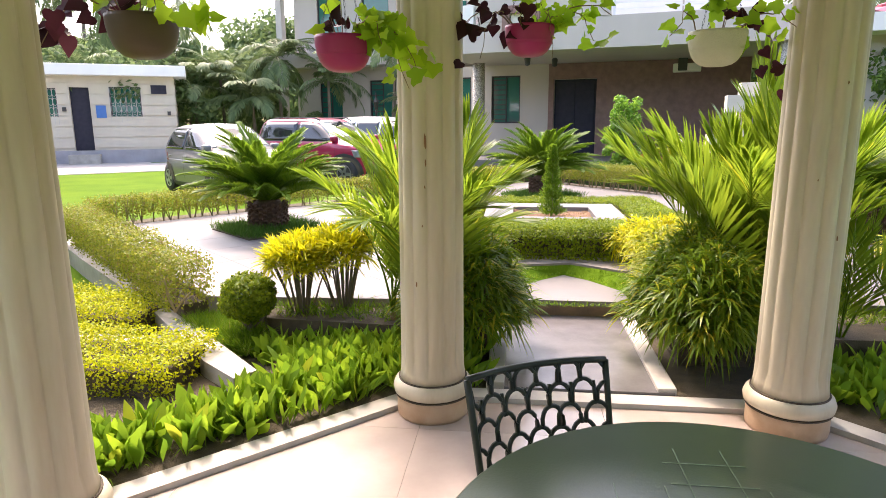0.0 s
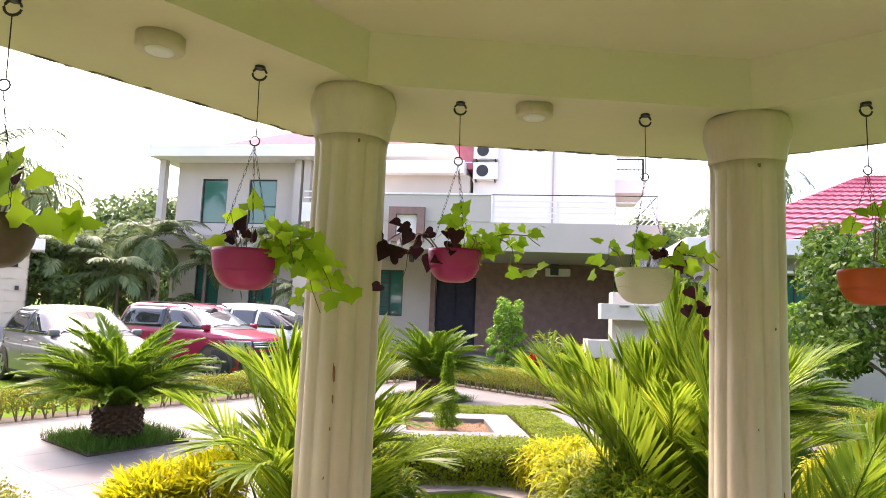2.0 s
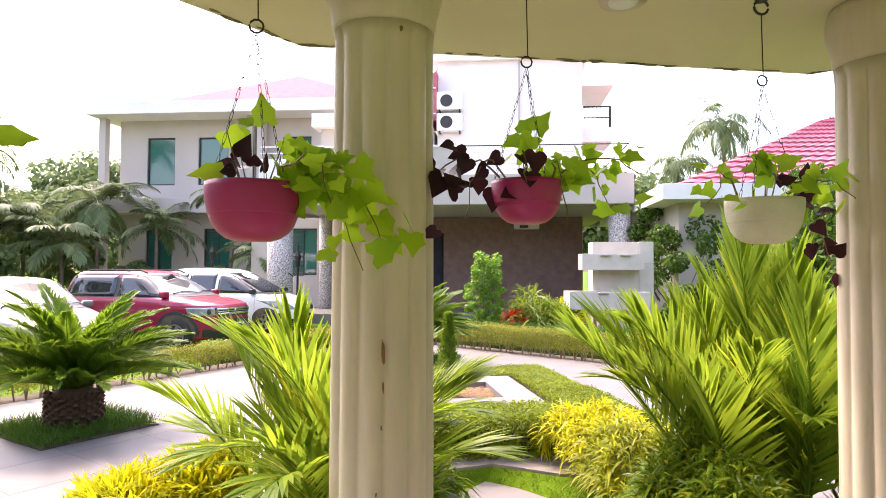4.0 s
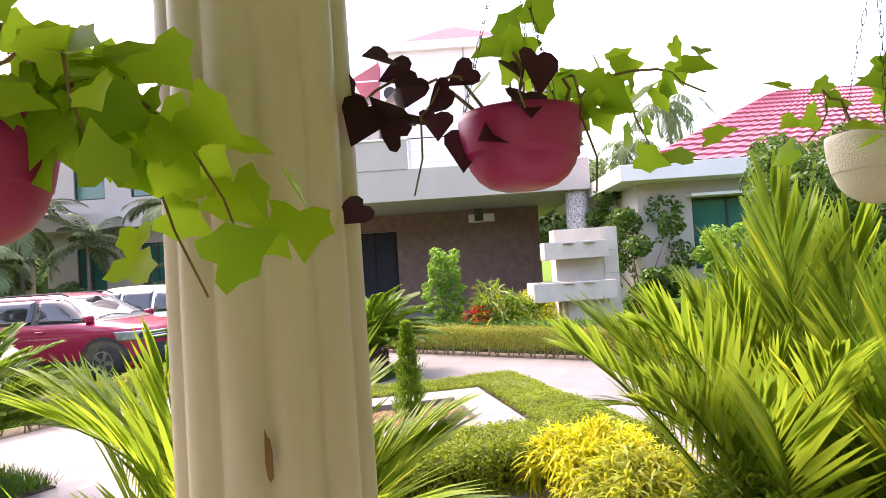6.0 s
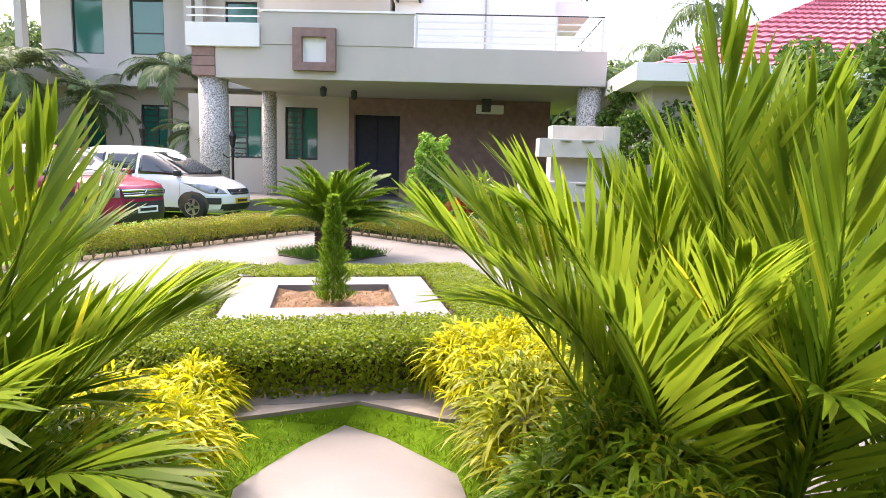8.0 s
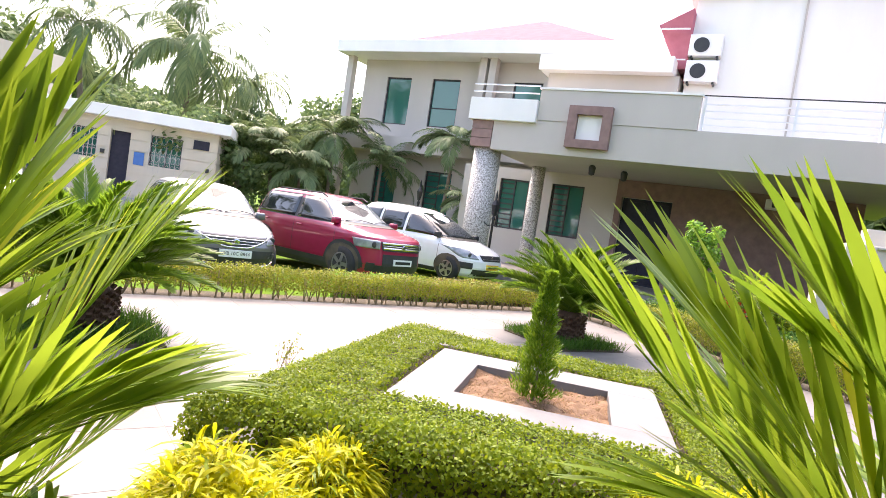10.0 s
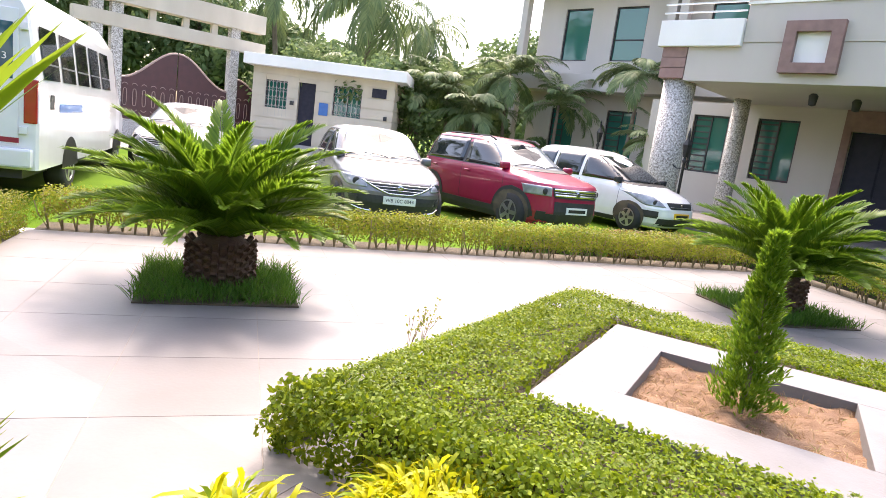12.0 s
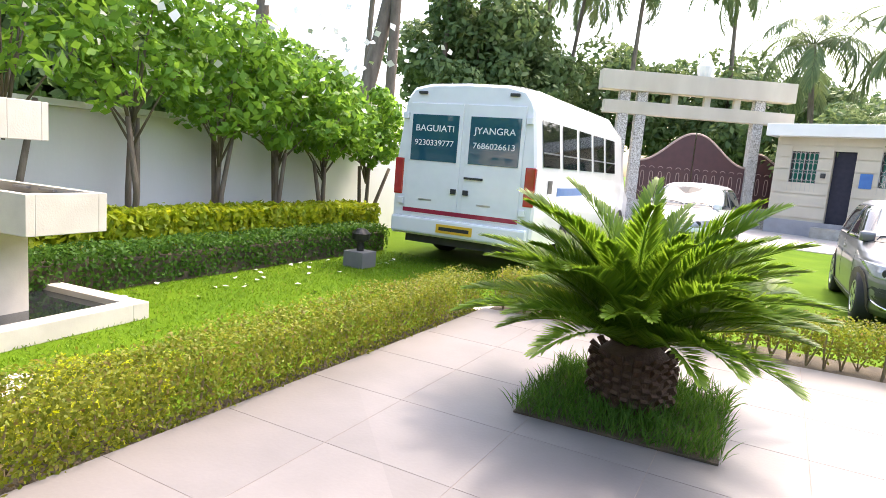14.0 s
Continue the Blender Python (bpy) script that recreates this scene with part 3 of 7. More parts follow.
def tree(name, x, y, z, h, r, label, mat="lf_tree", size=0.14, clumps=26, per=220, trunk=0.16, fork=0.4, seed=0, group="", stems=1, category="tree"):
    """Tapered trunk, limbs, and a crown of many leaf clumps with gaps."""
    t = thing(name, pose(x, y, z), label, category, group)
    rng = np.random.default_rng(seed + 100)
    bm, sets = bmesh.new(), []
    f = h * fork
    for k in range(stems):
        o = Vector((*(rng.normal(0, 0.05, 2) * (stems > 1)), 0))
        tube(bm, [o, o * 1.5 + Vector((*rng.normal(0, 0.04, 2) * h * 0.2, f * 0.5)), o * 3 + Vector((*rng.normal(0, 0.05, 2) * h * 0.25, f))], trunk, 9, trunk * 0.65)
    for i in range(clumps):
        a, q = 2.4 * i, (i + 0.5) / clumps
        rad = r * math.sqrt(rng.uniform(0.1, 1.0)) * (1 - 0.55 * max(0, q - 0.5))
        c = Vector((rad * math.cos(a), rad * math.sin(a), f + (h - f) * (0.12 + 0.85 * q)))
        s = Vector((0, 0, f * rng.uniform(0.75, 1.0)))
        if i % 2 == 0:
            tube(bm, [s, s.lerp(c, 0.5) + Vector((0, 0, 0.08 * h * 0.3)), c], trunk * 0.4, 6, trunk * 0.08)
        sets.append(leaf_blob(rng, c, r * rng.uniform(0.24, 0.42), per, size))
    part("trunk", bm, "bark", t, "", True)
    V, F = join(sets)
    arrays("crown", V, F, mat, t)
    return t


def palm_tree(name, x, y, z, h, kind, n, scale, label, seed, lean=0.3, trunk=0.13, group="", tilt=(-0.4, 0.9)):
    t = thing(name, pose(x, y, z), label, "palm tree", group)
    rng = random.Random(seed)
    lx, ly = rng.uniform(-lean, lean), rng.uniform(-lean, lean)
    bm = bmesh.new()
    tube(bm, [(0, 0, 0), (lx * 0.3, ly * 0.3, h * 0.35), (lx * 0.7, ly * 0.7, h * 0.7), (lx, ly, h)], trunk, 10, trunk * 0.6)
    part("trunk", bm, "bark", t, "", True)
    crown(t, kind, (lx, ly, h), n, scale, tilt, seed)
    return t

# ---------- ground ----------
def ground_sheet(name, poly, z0, z1, mat, label, category="ground", kind="structure"):
    return tagged(part(name, prism(poly, z0, z1), mat), label, category, kind=kind)


FAR = 900
G = -0.06
ground_sheet("ground", [(-FAR, -FAR), (FAR, -FAR), (FAR, FAR), (-FAR, FAR)], -0.8, G, "lawn", "mown green lawn and open ground")
ground_sheet("road", [(-26, 14.2), (-20.4, 11.5), (2.0, 28.8), (-2.2, 31.0), (-13.0, 22.9), (-16.0, 26.5), (-24.0, 20.6)], G - 0.1, G + 0.02, "road", "pale driveway in front of the gate lodge", "road")

# ---------- the garden pavilion the walk starts in ----------
CX, CY = 1.35, 1.178
COLS = [(0.491, 3.216), (2.208, 3.216), (3.39, 2.02), (3.39, 0.33), (2.208, -0.86), (0.491, -0.86), (-0.69, 0.33), (-0.69, 2.02)]


def grow(k):
    out = []
    for x, y in COLS:
        dx, dy = x - CX, y - CY
        r = math.hypot(dx, dy)
        out.append((CX + dx * (r + k) / r, CY + dy * (r + k) / r))
    return out[::-1]


ground_sheet("pavilion_floor", grow(0.12), G - 0.1, -0.006, "joint", "pinkish marble tiled pavilion floor", "floor")
bm = bmesh.new()
o_, i_ = grow(0.245), grow(0.12)
for k in range(8):
    prism([i_[k], o_[k], o_[(k + 1) % 8], i_[(k + 1) % 8]][::-1], G - 0.1, 0.027, bm)
tagged(part("floor_edging", bm, "edging"), "grey granite edging round the pavilion floor", "edging", kind="structure")

sof = thing("soffit", pose(0, 0, 0), "cream painted flat soffit under the pavilion eaves", "soffit", kind="structure")
inn, out = grow(-0.08), grow(0.78)
for k in range(8):
    part("soffit_panel", prism([inn[k], inn[(k + 1) % 8], out[(k + 1) % 8], out[k]], 2.51, 2.72), "soffit", sof)
rb = thing("ring_beam", pose(0, 0, 0), "cream painted ring beam of the pavilion", "beam", kind="structure")
in2 = grow(-0.15)
for k in range(8):
    part("beam_length", prism([in2[k], in2[(k + 1) % 8], inn[(k + 1) % 8], inn[k]], 2.506, 2.73), "soffit", rb)
ground_sheet("ceiling", grow(-0.1), 2.725, 2.8, "soffit", "cream painted pavilion ceiling", "ceiling")
bm = bmesh.new()
out2 = grow(0.86)
apex = bm.verts.new((CX, CY, 4.4))
rim = [bm.verts.new((x, y, 2.725)) for x, y in out2]
rim2 = [bm.verts.new((x, y, 2.88)) for x, y in out2]
for k in range(8):
    bm.faces.new((rim2[k], rim2[(k + 1) % 8], apex))
    bm.faces.new((rim[k], rim[(k + 1) % 8], rim2[(k + 1) % 8], rim2[k]))
tagged(part("pavilion_roof", bm, "roof"), "tiled pavilion roof", "roof", kind="structure")

shaft = [(0.166, 0.19, 0), (0.16, 0.24, 0.2), (0.158, 0.3, 1), (0.155, 1.2, 1), (0.15, 2.26, 1), (0.152, 2.3, 0.1)]
col = thing("fluted_column", pose(*COLS[0], 0), "cream painted fluted round column with moulded base", "column", "pavilion columns", "structure")
part("shaft", lathe(shaft, 168, 12, 0.1), "paint", col, "chipped cream fluted shaft", True)
part("plinth", lathe([(0.178, 0), (0.182, 0.02), (0.182, 0.1), (0.176, 0.112)], 40), "base", col, "weathered brown base", True)
part("base_ring", lathe([(0.174, 0.112), (0.196, 0.125), (0.2, 0.15), (0.19, 0.178), (0.17, 0.192)], 40), "paint", col, "", True)
part("joint_ring", lathe([(0.19, 0.108), (0.19, 0.114)], 40), "grime", col, "dark dirty joint")
part("joint_ring", lathe([(0.173, 0.19), (0.173, 0.196)], 40), "grime", col, "dark dirty joint")
part("capital", lathe([(0.15, 2.3), (0.157, 2.315), (0.16, 2.35), (0.168, 2.385), (0.177, 2.42), (0.179, 2.45), (0.174, 2.48), (0.162, 2.507)], 40), "paint", col, "", True)
for x, y in COLS[1:]:
    copy_thing(col, pose(x, y, 0, 0, 0, 25))

# ---------- terrace ----------
PZ = 0.255
PLAZA = [(-1.25, 4.28), (4.45, 4.55), (6.55, 7.0), (1.25, 13.05), (-4.0, 6.88)]
NOTCH = [(2.5, 4.46), (2.5, 5.12), (1.76, 5.34), (1.38, 5.6), (0.9, 5.48), (0.1, 5.3), (0.1, 4.34)]
ground_sheet("terrace", PLAZA[:1] + NOTCH[::-1] + PLAZA[1:], G - 0.1, PZ - 0.0015, "joint", "raised pale paved garden terrace", "pavement")
bm = bmesh.new()
n = len(PLAZA)
for k in range(2, n):
    (ax, ay), (bx, by) = PLAZA[k], PLAZA[(k + 1) % n]
    d = Vector((bx - ax, by - ay, 0)).normalized()
    s = Vector((d.y, -d.x, 0)) * (0.17 if k == n - 1 else 0.55)
    prism([(ax, ay), (ax + s.x, ay + s.y), (bx + s.x, by + s.y), (bx, by)], G - 0.1, PZ - 0.03, bm)
(ax, ay), (bx, by) = PLAZA[1], PLAZA[2]
prism([(ax, ay), (ax + 0.5, ay - 0.3), (bx + 0.55, by - 0.1), (bx, by)], G - 0.1, PZ - 0.03, bm)
tagged(part("hedge_bed", bm, "dark_soil_and_shade"), "soil strip under the clipped hedges", "soil", kind="structure")

# planting beds between the pavilion and the terrace
ground_sheet("bed_soil", [(-3.2, 2.4), (-0.9, 2.0), (0.3, 3.35), (2.4, 3.35), (3.7, 2.2), (5.6, 2.4), (5.2, 5.2), (-1.0, 4.9), (-1.75, 4.6)], G - 0.1, 0.02, "dark_soil_and_shade", "dark soil of the planting beds", "soil")
ground_sheet("garden_path", [(0.85, 3.45), (1.75, 3.45), (1.75, 4.8), (0.85, 4.8)], -0.2, 0.04, "slate", "wet-looking grey slab path to the terrace", "path")
tagged(part("path_kerb", boxes((1.66, 1.76, 3.46, 4.72, -0.2, 0.06), (0.75, 0.85, 3.46, 4.72, -0.2, 0.06), bevel=0.008), "edging"), "concrete kerbs along the slab path", "kerb", kind="structure")

ground_sheet("bed_soil_upper", [(-0.7, 4.0), (0.74, 3.9), (0.74, 4.62), (-0.95, 4.27)], 0, 0.2, "dark_soil_and_shade", "raised dark soil before the terrace", "soil")
ground_sheet("bed_soil_upper", [(1.87, 3.9), (4.4, 4.0), (4.4, 4.52), (1.87, 4.45)], 0, 0.2, "dark_soil_and_shade", "raised dark soil beyond the path", "soil")

# ---------- stepping stone and strip ----------
st = thing("step_stone", pose(0, 0, 0), "pointed pale stone step with brown riser", "step", kind="structure")
TREAD = [(0.86, 4.74), (1.76, 4.74), (1.76, 4.98), (1.64, 5.16), (1.5, 5.36), (1.31, 5.53), (1.12, 5.34), (0.98, 5.16), (0.86, 4.98)]
part("riser", prism([(1.31 + (x - 1.31) * 0.96, 4.76 + (y - 4.74) * 0.95) for x, y in TREAD], 0, 0.122), "riser", st, "brown stone riser")
part("tread", prism(TREAD, 0.122, 0.16), "paving", st, "pale stone tread")

# ---------- square planter ----------
pl = thing("square_planter", pose(0, 0, 0), "white stone square planter border with dry soil", "planter")
X0, X1, Y0, Y1, PH = 0.57, 2.0, 6.28, 7.64, 0.505
for nm, r in (("border_slab", (X0, X1, Y0, Y0 + 0.31)), ("border_slab", (X0, X1, Y1 - 0.31, Y1)), ("border_slab", (X0, X0 + 0.3, Y0 + 0.31, Y1 - 0.31)), ("border_slab", (X1 - 0.3, X1, Y0 + 0.31, Y1 - 0.31))):
    part(nm, boxes((*r, 0.25, PH), bevel=0.004), "white_stone", pl)
bm = bmesh.new()
bmesh.ops.create_grid(bm, x_segments=40, y_segments=36, size=0.5)
for v in bm.verts:
    v.co = Vector((v.co.x * (X1 - X0 - 0.6) + (X0 + X1) / 2, v.co.y * (Y1 - Y0 - 0.62) + (Y0 + Y1) / 2, PH - 0.05 + 0.03 * noise.noise(v.co * 9) + 0.015 * noise.noise(v.co * 40)))
part("soil", bm, "soil", pl, "dry reddish brown soil", True)

# ---------- main house ----------
EYE = Matrix.Translation((0.794, 2.396, 1.56))
HOUSE = EYE @ Matrix.Scale(1.1, 4) @ EYE.inverted() @ Matrix.Translation((0.6, 18.2, 0)) @ Matrix.Rotation(math.atan2(-0.237, 0.971), 4, 'Z')


def pierced(u0, u1, z0, z1, w0, w1, holes):
    """A wall slab along u with rectangular openings (u0, u1, z0, z1) through it."""
    us = sorted({u0, u1, *[h[0] for h in holes], *[h[1] for h in holes]})
    zs = sorted({z0, z1, *[h[2] for h in holes], *[h[3] for h in holes]})
    bm = bmesh.new()
    for a, b in zip(us, us[1:]):
        run = None
        for c, d in zip(zs, zs[1:]):
            cut = any(h[0] <= a and b <= h[1] and h[2] <= c and d <= h[3] for h in holes)
            if cut:
                if run:
                    box(bm, a, b, w0, w1, *run)
                run = None
            else:
                run = (run[0], d) if run else (c, d)
        if run:
            box(bm, a, b, w0, w1, *run)
    bmesh.ops.remove_doubles(bm, verts=bm.verts, dist=0.0005)
    return bm


def window(parent, u0, u1, z0, z1, w, split=1, bars=0, frame_mat="trim", cross=0.0):
    wi = new("window")
    wi.parent = parent
    f = 0.05
    part("window_frame", boxes((u0, u0 + f, w - 0.05, w + 0.03, z0, z1), (u1 - f, u1, w - 0.05, w + 0.03, z0, z1), (u0 + f, u1 - f, w - 0.05, w + 0.03, z1 - f, z1), (u0 + f, u1 - f, w - 0.05, w + 0.03, z0, z0 + f), *[(u0 + (u1 - u0) * k / split - 0.02, u0 + (u1 - u0) * k / split + 0.02, w - 0.04, w + 0.02, z0 + f, z1 - f) for k in range(1, split)], *([(u0 + f, u1 - f, w - 0.04, w + 0.02, z0 + (z1 - z0) * cross - 0.02, z0 + (z1 - z0) * cross + 0.02)] if cross else [])), frame_mat, wi, "dark window frame")
    part("pane", boxes((u0 + f, u1 - f, w - 0.006, w + 0.006, z0 + f, z1 - f)), "glass", wi, "green reflective glass")
    for k in range(bars):
        z = z0 + f + (z1 - z0 - 2 * f) * (k + 0.5) / bars
        part("shutter_bar", boxes((u0 + f, (u0 + u1) / 2, w - 0.035, w - 0.015, z - 0.02, z + 0.02)), "trim", wi)
    return wi


house = thing("house", HOUSE, "two-storey pale grey house with deep porch and pink tiled roof", "house")
# porch canopy
part("canopy", boxes((-2.06, 7.2, 0.0, 8.6, 3.31, 4.1), bevel=0.01), "wall", house, "pale grey porch canopy")
part("parapet", boxes((-0.94, 2.68, -0.02, 0.15, 4.1, 4.84), (-0.94, -0.79, 0.15, 3.6, 4.1, 4.84), bevel=0.008), "wall", house, "raised pale grey parapet")
part("parapet_cap", boxes((-0.97, 2.71, -0.05, 0.18, 4.84, 4.89)), "white", house)
part("balcony", boxes((-2.72, -0.95, -0.12, 3.0, 4.02, 4.56), bevel=0.01), "white", house, "white balcony box")
for k in range(3):
    part("brown_panel", boxes((-2.62, -2.065, -0.02, 0.5, 3.36 + k * 0.222, 3.36 + k * 0.222 + 0.21)), "brown", house, "brown stone panel")
fr = part("wall_frame", pierced(-0.14, 0.87, 3.5, 4.47, -0.17, 0.0, [(0.07, 0.66, 3.69, 4.27)]), "brown", house, "projecting brown square frame")
part("inset_panel", boxes((0.07, 0.66, -0.03, -0.005, 3.69, 4.27)), "white", fr, "white inset panel")
for u, r in ((-2.29, 0.35), (6.91, 0.29)):
    bm = lathe([(r, -0.3), (r, 3.36)], 40)
    bmesh.ops.translate(bm, verts=bm.verts, vec=(u, 0.42, 0))
    part("porch_column", bm, "pebble", house, "round column dressed in pebbles", True)
bm = lathe([(0.2, -0.3), (0.2, 3.31)], 24)
bmesh.ops.translate(bm, verts=bm.verts, vec=(-1.75, 3.0, 0))
part("porch_column", bm, "pebble", house, "slim pebble-dressed column", True)
part("porch_floor", boxes((-3.6, 7.2, 0.6, 4.0, -0.3, 0.35)), "paving", house)
# ground floor back wall of the porch
gw = 4.0
holes = [(-3.3, -2.34, 1.4, 2.96), (-1.6, -0.6, 1.4, 2.97), (0.55, 1.92, 0.35, 2.8)]
part("ground_wall", pierced(-4.6, 6.4, -0.3, 3.31, gw, gw + 0.25, holes), "wall", house)
window(house, *holes[0], gw + 0.12, 2, 9)
window(house, *holes[1], gw + 0.12, 2, 9)
dr = part("door", boxes((0.55, 1.92, gw + 0.1, gw + 0.16, 0.35, 2.8)), "dark", house, "dark double front door")
part("door_leaf", boxes((0.62, 1.215, gw + 0.07, gw + 0.1, 0.45, 2.7), (1.255, 1.85, gw + 0.07, gw + 0.1, 0.45, 2.7), bevel=0.01), "dark", dr)
part("brown_facing", boxes((0.37, 0.545, gw - 0.07, gw - 0.002, 0.3, 3.3), (1.925, 6.38, gw - 0.07, gw - 0.002, 0.3, 3.3), (0.545, 1.925, gw - 0.07, gw - 0.002, 2.805, 3.3)), "brown", house, "brown stone wall facing")
part("porch_speaker", boxes((4.35, 4.6, 2.4, 2.6, 2.86, 3.2), bevel=0.02), "trim", house, "dark fixture under the canopy")
part("porch_aircon", boxes((4.2, 5.0, 3.6, 3.9, 2.9, 3.15), bevel=0.03), "white", house, "white wall air conditioner")
for u in (0.35, 1.0):
    bm = lathe([(0.02, 3.0), (0.07, 3.02), (0.09, 3.2), (0.05, 3.25)], 14)
    bmesh.ops.translate(bm, verts=bm.verts, vec=(u, 0.5 + u, 0))
    part("porch_lamp", bm, "trim", house, "dark hanging porch lamp")
# two-storey wing
ww = 7.5
uh = [(-10.45, -9.28, 4.95, 6.87), (-8.3, -7.05, 4.95, 6.86), (-4.82, -3.66, 5.88, 6.84)]
gh = [(-8.0, -6.82, 1.3, 3.2), (-10.45, -9.35, 1.3, 3.14), (-5.6, -4.6, 0.9, 2.9)]
part("wing_wall", pierced(-11.6, 0.1, -0.3, 7.57, ww, ww + 0.25, uh + gh), "wall", house)
part("wing_side_wall", boxes((-11.6, -11.35, ww + 0.25, 16, -0.3, 7.57)), "wall", house)
for k, h in enumerate(uh + gh):
    window(house, *h, ww + 0.12, 1 if k < 3 else 2, 0 if k < 3 else 8, cross=0.4 if k == 1 else 0)
part("floor_slab", boxes((-12.6, -2.0, ww - 0.9, ww, 3.75, 4.35), bevel=0.01), "wall", house, "projecting floor slab")
part("eaves_slab", boxes((-12.3, 0.9, ww - 1.2, 17, 7.57, 8.04), bevel=0.01), "white", house, "white eaves slab")
for u in (-12.0, -5.9, -5.5):
    part("wing_pillar", boxes((u - 0.14, u + 0.14, ww - 0.6, ww - 0.3, 4.35 if u > -10 else -0.3, 7.57)), "wall", house)
bm = bmesh.new()
c = [bm.verts.new(v) for v in ((-9.3, 6.4, 8.045), (-0.8, 6.4, 8.045), (-0.8, 16.6, 8.045), (-9.3, 16.6, 8.045), (-5.65, 11.6, 10.54), (-5.45, 11.6, 10.54))]
for f in ((0, 1, 5, 4), (1, 2, 5), (2, 3, 4, 5), (3, 0, 4), (3, 2, 1, 0)):
    bm.faces.new([c[k] for k in f])
part("roof", bm, "wing_roof", house, "pink tiled hip roof")
# link and upper white block
part("link_block", boxes((-2.1, 1.6, 3.6, ww, 4.1, 6.2)), "wall", house)
part("link_cap", boxes((-2.32, 1.46, 3.2, ww, 6.2, 6.64), bevel=0.01), "white", house, "white parapet slab")
part("upper_block", boxes((1.7, 6.4, 4.0, 11, 4.1, 8.46)), "white", house, "white upper storey block")
part("upper_cap", boxes((1.5, 6.6, 3.85, 11.1, 8.46, 8.74)), "white", house)
part("wall_pipe", boxes((4.35, 4.4, 3.94, 3.99, 4.1, 8.5)), "wall", house, "thin grey drain pipe")
bm = bmesh.new()
c = [bm.verts.new(v) for v in ((0.86, 3.5, 7.56), (1.72, 3.5, 8.02), (1.72, 5.5, 8.02), (0.86, 5.5, 7.56), (1.42, 3.9, 6.5), (1.69, 3.9, 6.5), (1.69, 5.5, 6.5), (1.42, 5.5, 6.5))]
for f in ((0, 1, 2, 3), (4, 7, 6, 5), (0, 4, 5, 1), (1, 5, 6, 2), (2, 6, 7, 3), (3, 7, 4, 0)):
    bm.faces.new([c[k] for k in f])
part("awning", bm, "roof", house, "reddish sloping awning")
part("awning_bar", boxes((0.95, 1.7, 3.42, 3.46, 7.42, 7.46), (1.3, 1.7, 3.42, 3.46, 6.6, 6.63)), "rail", house, "white awning bars")
bm = bmesh.new()
c = [bm.verts.new(v) for v in ((1.7, 4.3, 8.745), (6.4, 4.3, 8.745), (6.4, 10.7, 8.745), (1.7, 10.7, 8.745), (4.0, 7.5, 10.5), (4.3, 7.5, 10.5))]
for f in ((0, 1, 5, 4), (1, 2, 5), (2, 3, 4, 5), (3, 0, 4), (3, 2, 1, 0)):
    bm.faces.new([c[k] for k in f])
part("upper_roof", bm, "wing_roof", house, "pink tiled hip roof of the upper storey")
part("side_balcony", boxes((6.405, 7.4, 4.2, 7, 5.78, 6.24)), "white", house)
rl = part("side_rail", boxes((7.3, 7.35, 4.2, 4.25, 6.24, 6.95), (6.45, 7.35, 4.2, 4.25, 6.9, 6.95), (6.45, 7.35, 4.2, 4.25, 6.55, 6.58), *[(6.5 + k * 0.13, 6.52 + k * 0.13, 4.21, 4.24, 6.24, 6.9) for k in range(7)]), "iron", house, "dark balcony rail")
part("block_canopy", boxes((6.405, 7.4, 4.0, 6.5, 7.55, 7.7)), "white", house)
# terrace rail over the porch
rail = part("terrace_rail", boxes((2.71, 7.1, 0.1, 0.13, 4.87, 4.892), (7.07, 7.1, 0.13, 3.9, 4.87, 4.892)), "iron", house, "dark handrail over the porch")
for u in (2.75, 4.5, 6.0, 7.08):
    part("rail_post", boxes((u - 0.025, u + 0.025, 0.08, 0.15, 4.1, 4.86)), "rail", rail, "white rail post")
for z in (4.25, 4.4, 4.55, 4.7):
    part("rail_bar", boxes((2.71, 7.08, 0.1, 0.125, z - 0.014, z + 0.014), (7.068, 7.092, 0.15, 3.9, z - 0.014, z + 0.014)), "rail", rail, "white rail bar")
for z in (4.72, 4.9):
    part("balcony_bar", boxes((-2.7, -0.95, -0.08, -0.05, z - 0.015, z + 0.015)), "rail", house)


def aircon(u, w, z, m, label):
    t = thing("air_conditioner", m @ Matrix.Translation((u, w, z)), label, "air conditioner", "outdoor air conditioners")
    part("case", boxes((-0.42, 0.42, 0, 0.3, 0, 0.58), bevel=0.02), "white", t, "white metal case")
    bm = lathe([(0.2, -0.012), (0.2, 0.012)], 28)
    bmesh.ops.transform(bm, matrix=Matrix.Translation((-0.1, -0.005, 0.29)) @ Matrix.Rotation(math.pi / 2, 4, 'X'), verts=bm.verts)
    part("fan_grille", bm, "trim", t, "round dark fan grille")
    for x in (-0.35, 0.3):
        part("bracket", boxes((x, x + 0.05, 0, 0.3, -0.05, 0)), "iron", t)


aircon(2.12, 3.68, 6.8, HOUSE, "white outdoor air conditioner unit on the upper wall")
aircon(2.12, 3.68, 6.1, HOUSE, "white outdoor air conditioner unit below another on the wall")

# ---------- neighbouring bungalow ----------
bung = thing("bungalow", HOUSE @ Matrix.Translation((0, -2, 0)), "single-storey pale house with pink tiled hip roof", "house")
bh = [(8.9, 10.45, 1.2, 2.73), (15.5, 17.0, 1.2, 2.72)]
part("front_wall", pierced(7.75, 19, -0.3, 3.11, 0, 0.22, bh), "wall", bung)
for u in (7.75, 18.78):
    part("side_wall", boxes((u, u + 0.22, 0.22, 7, -0.3, 3.11)), "wall", bung)
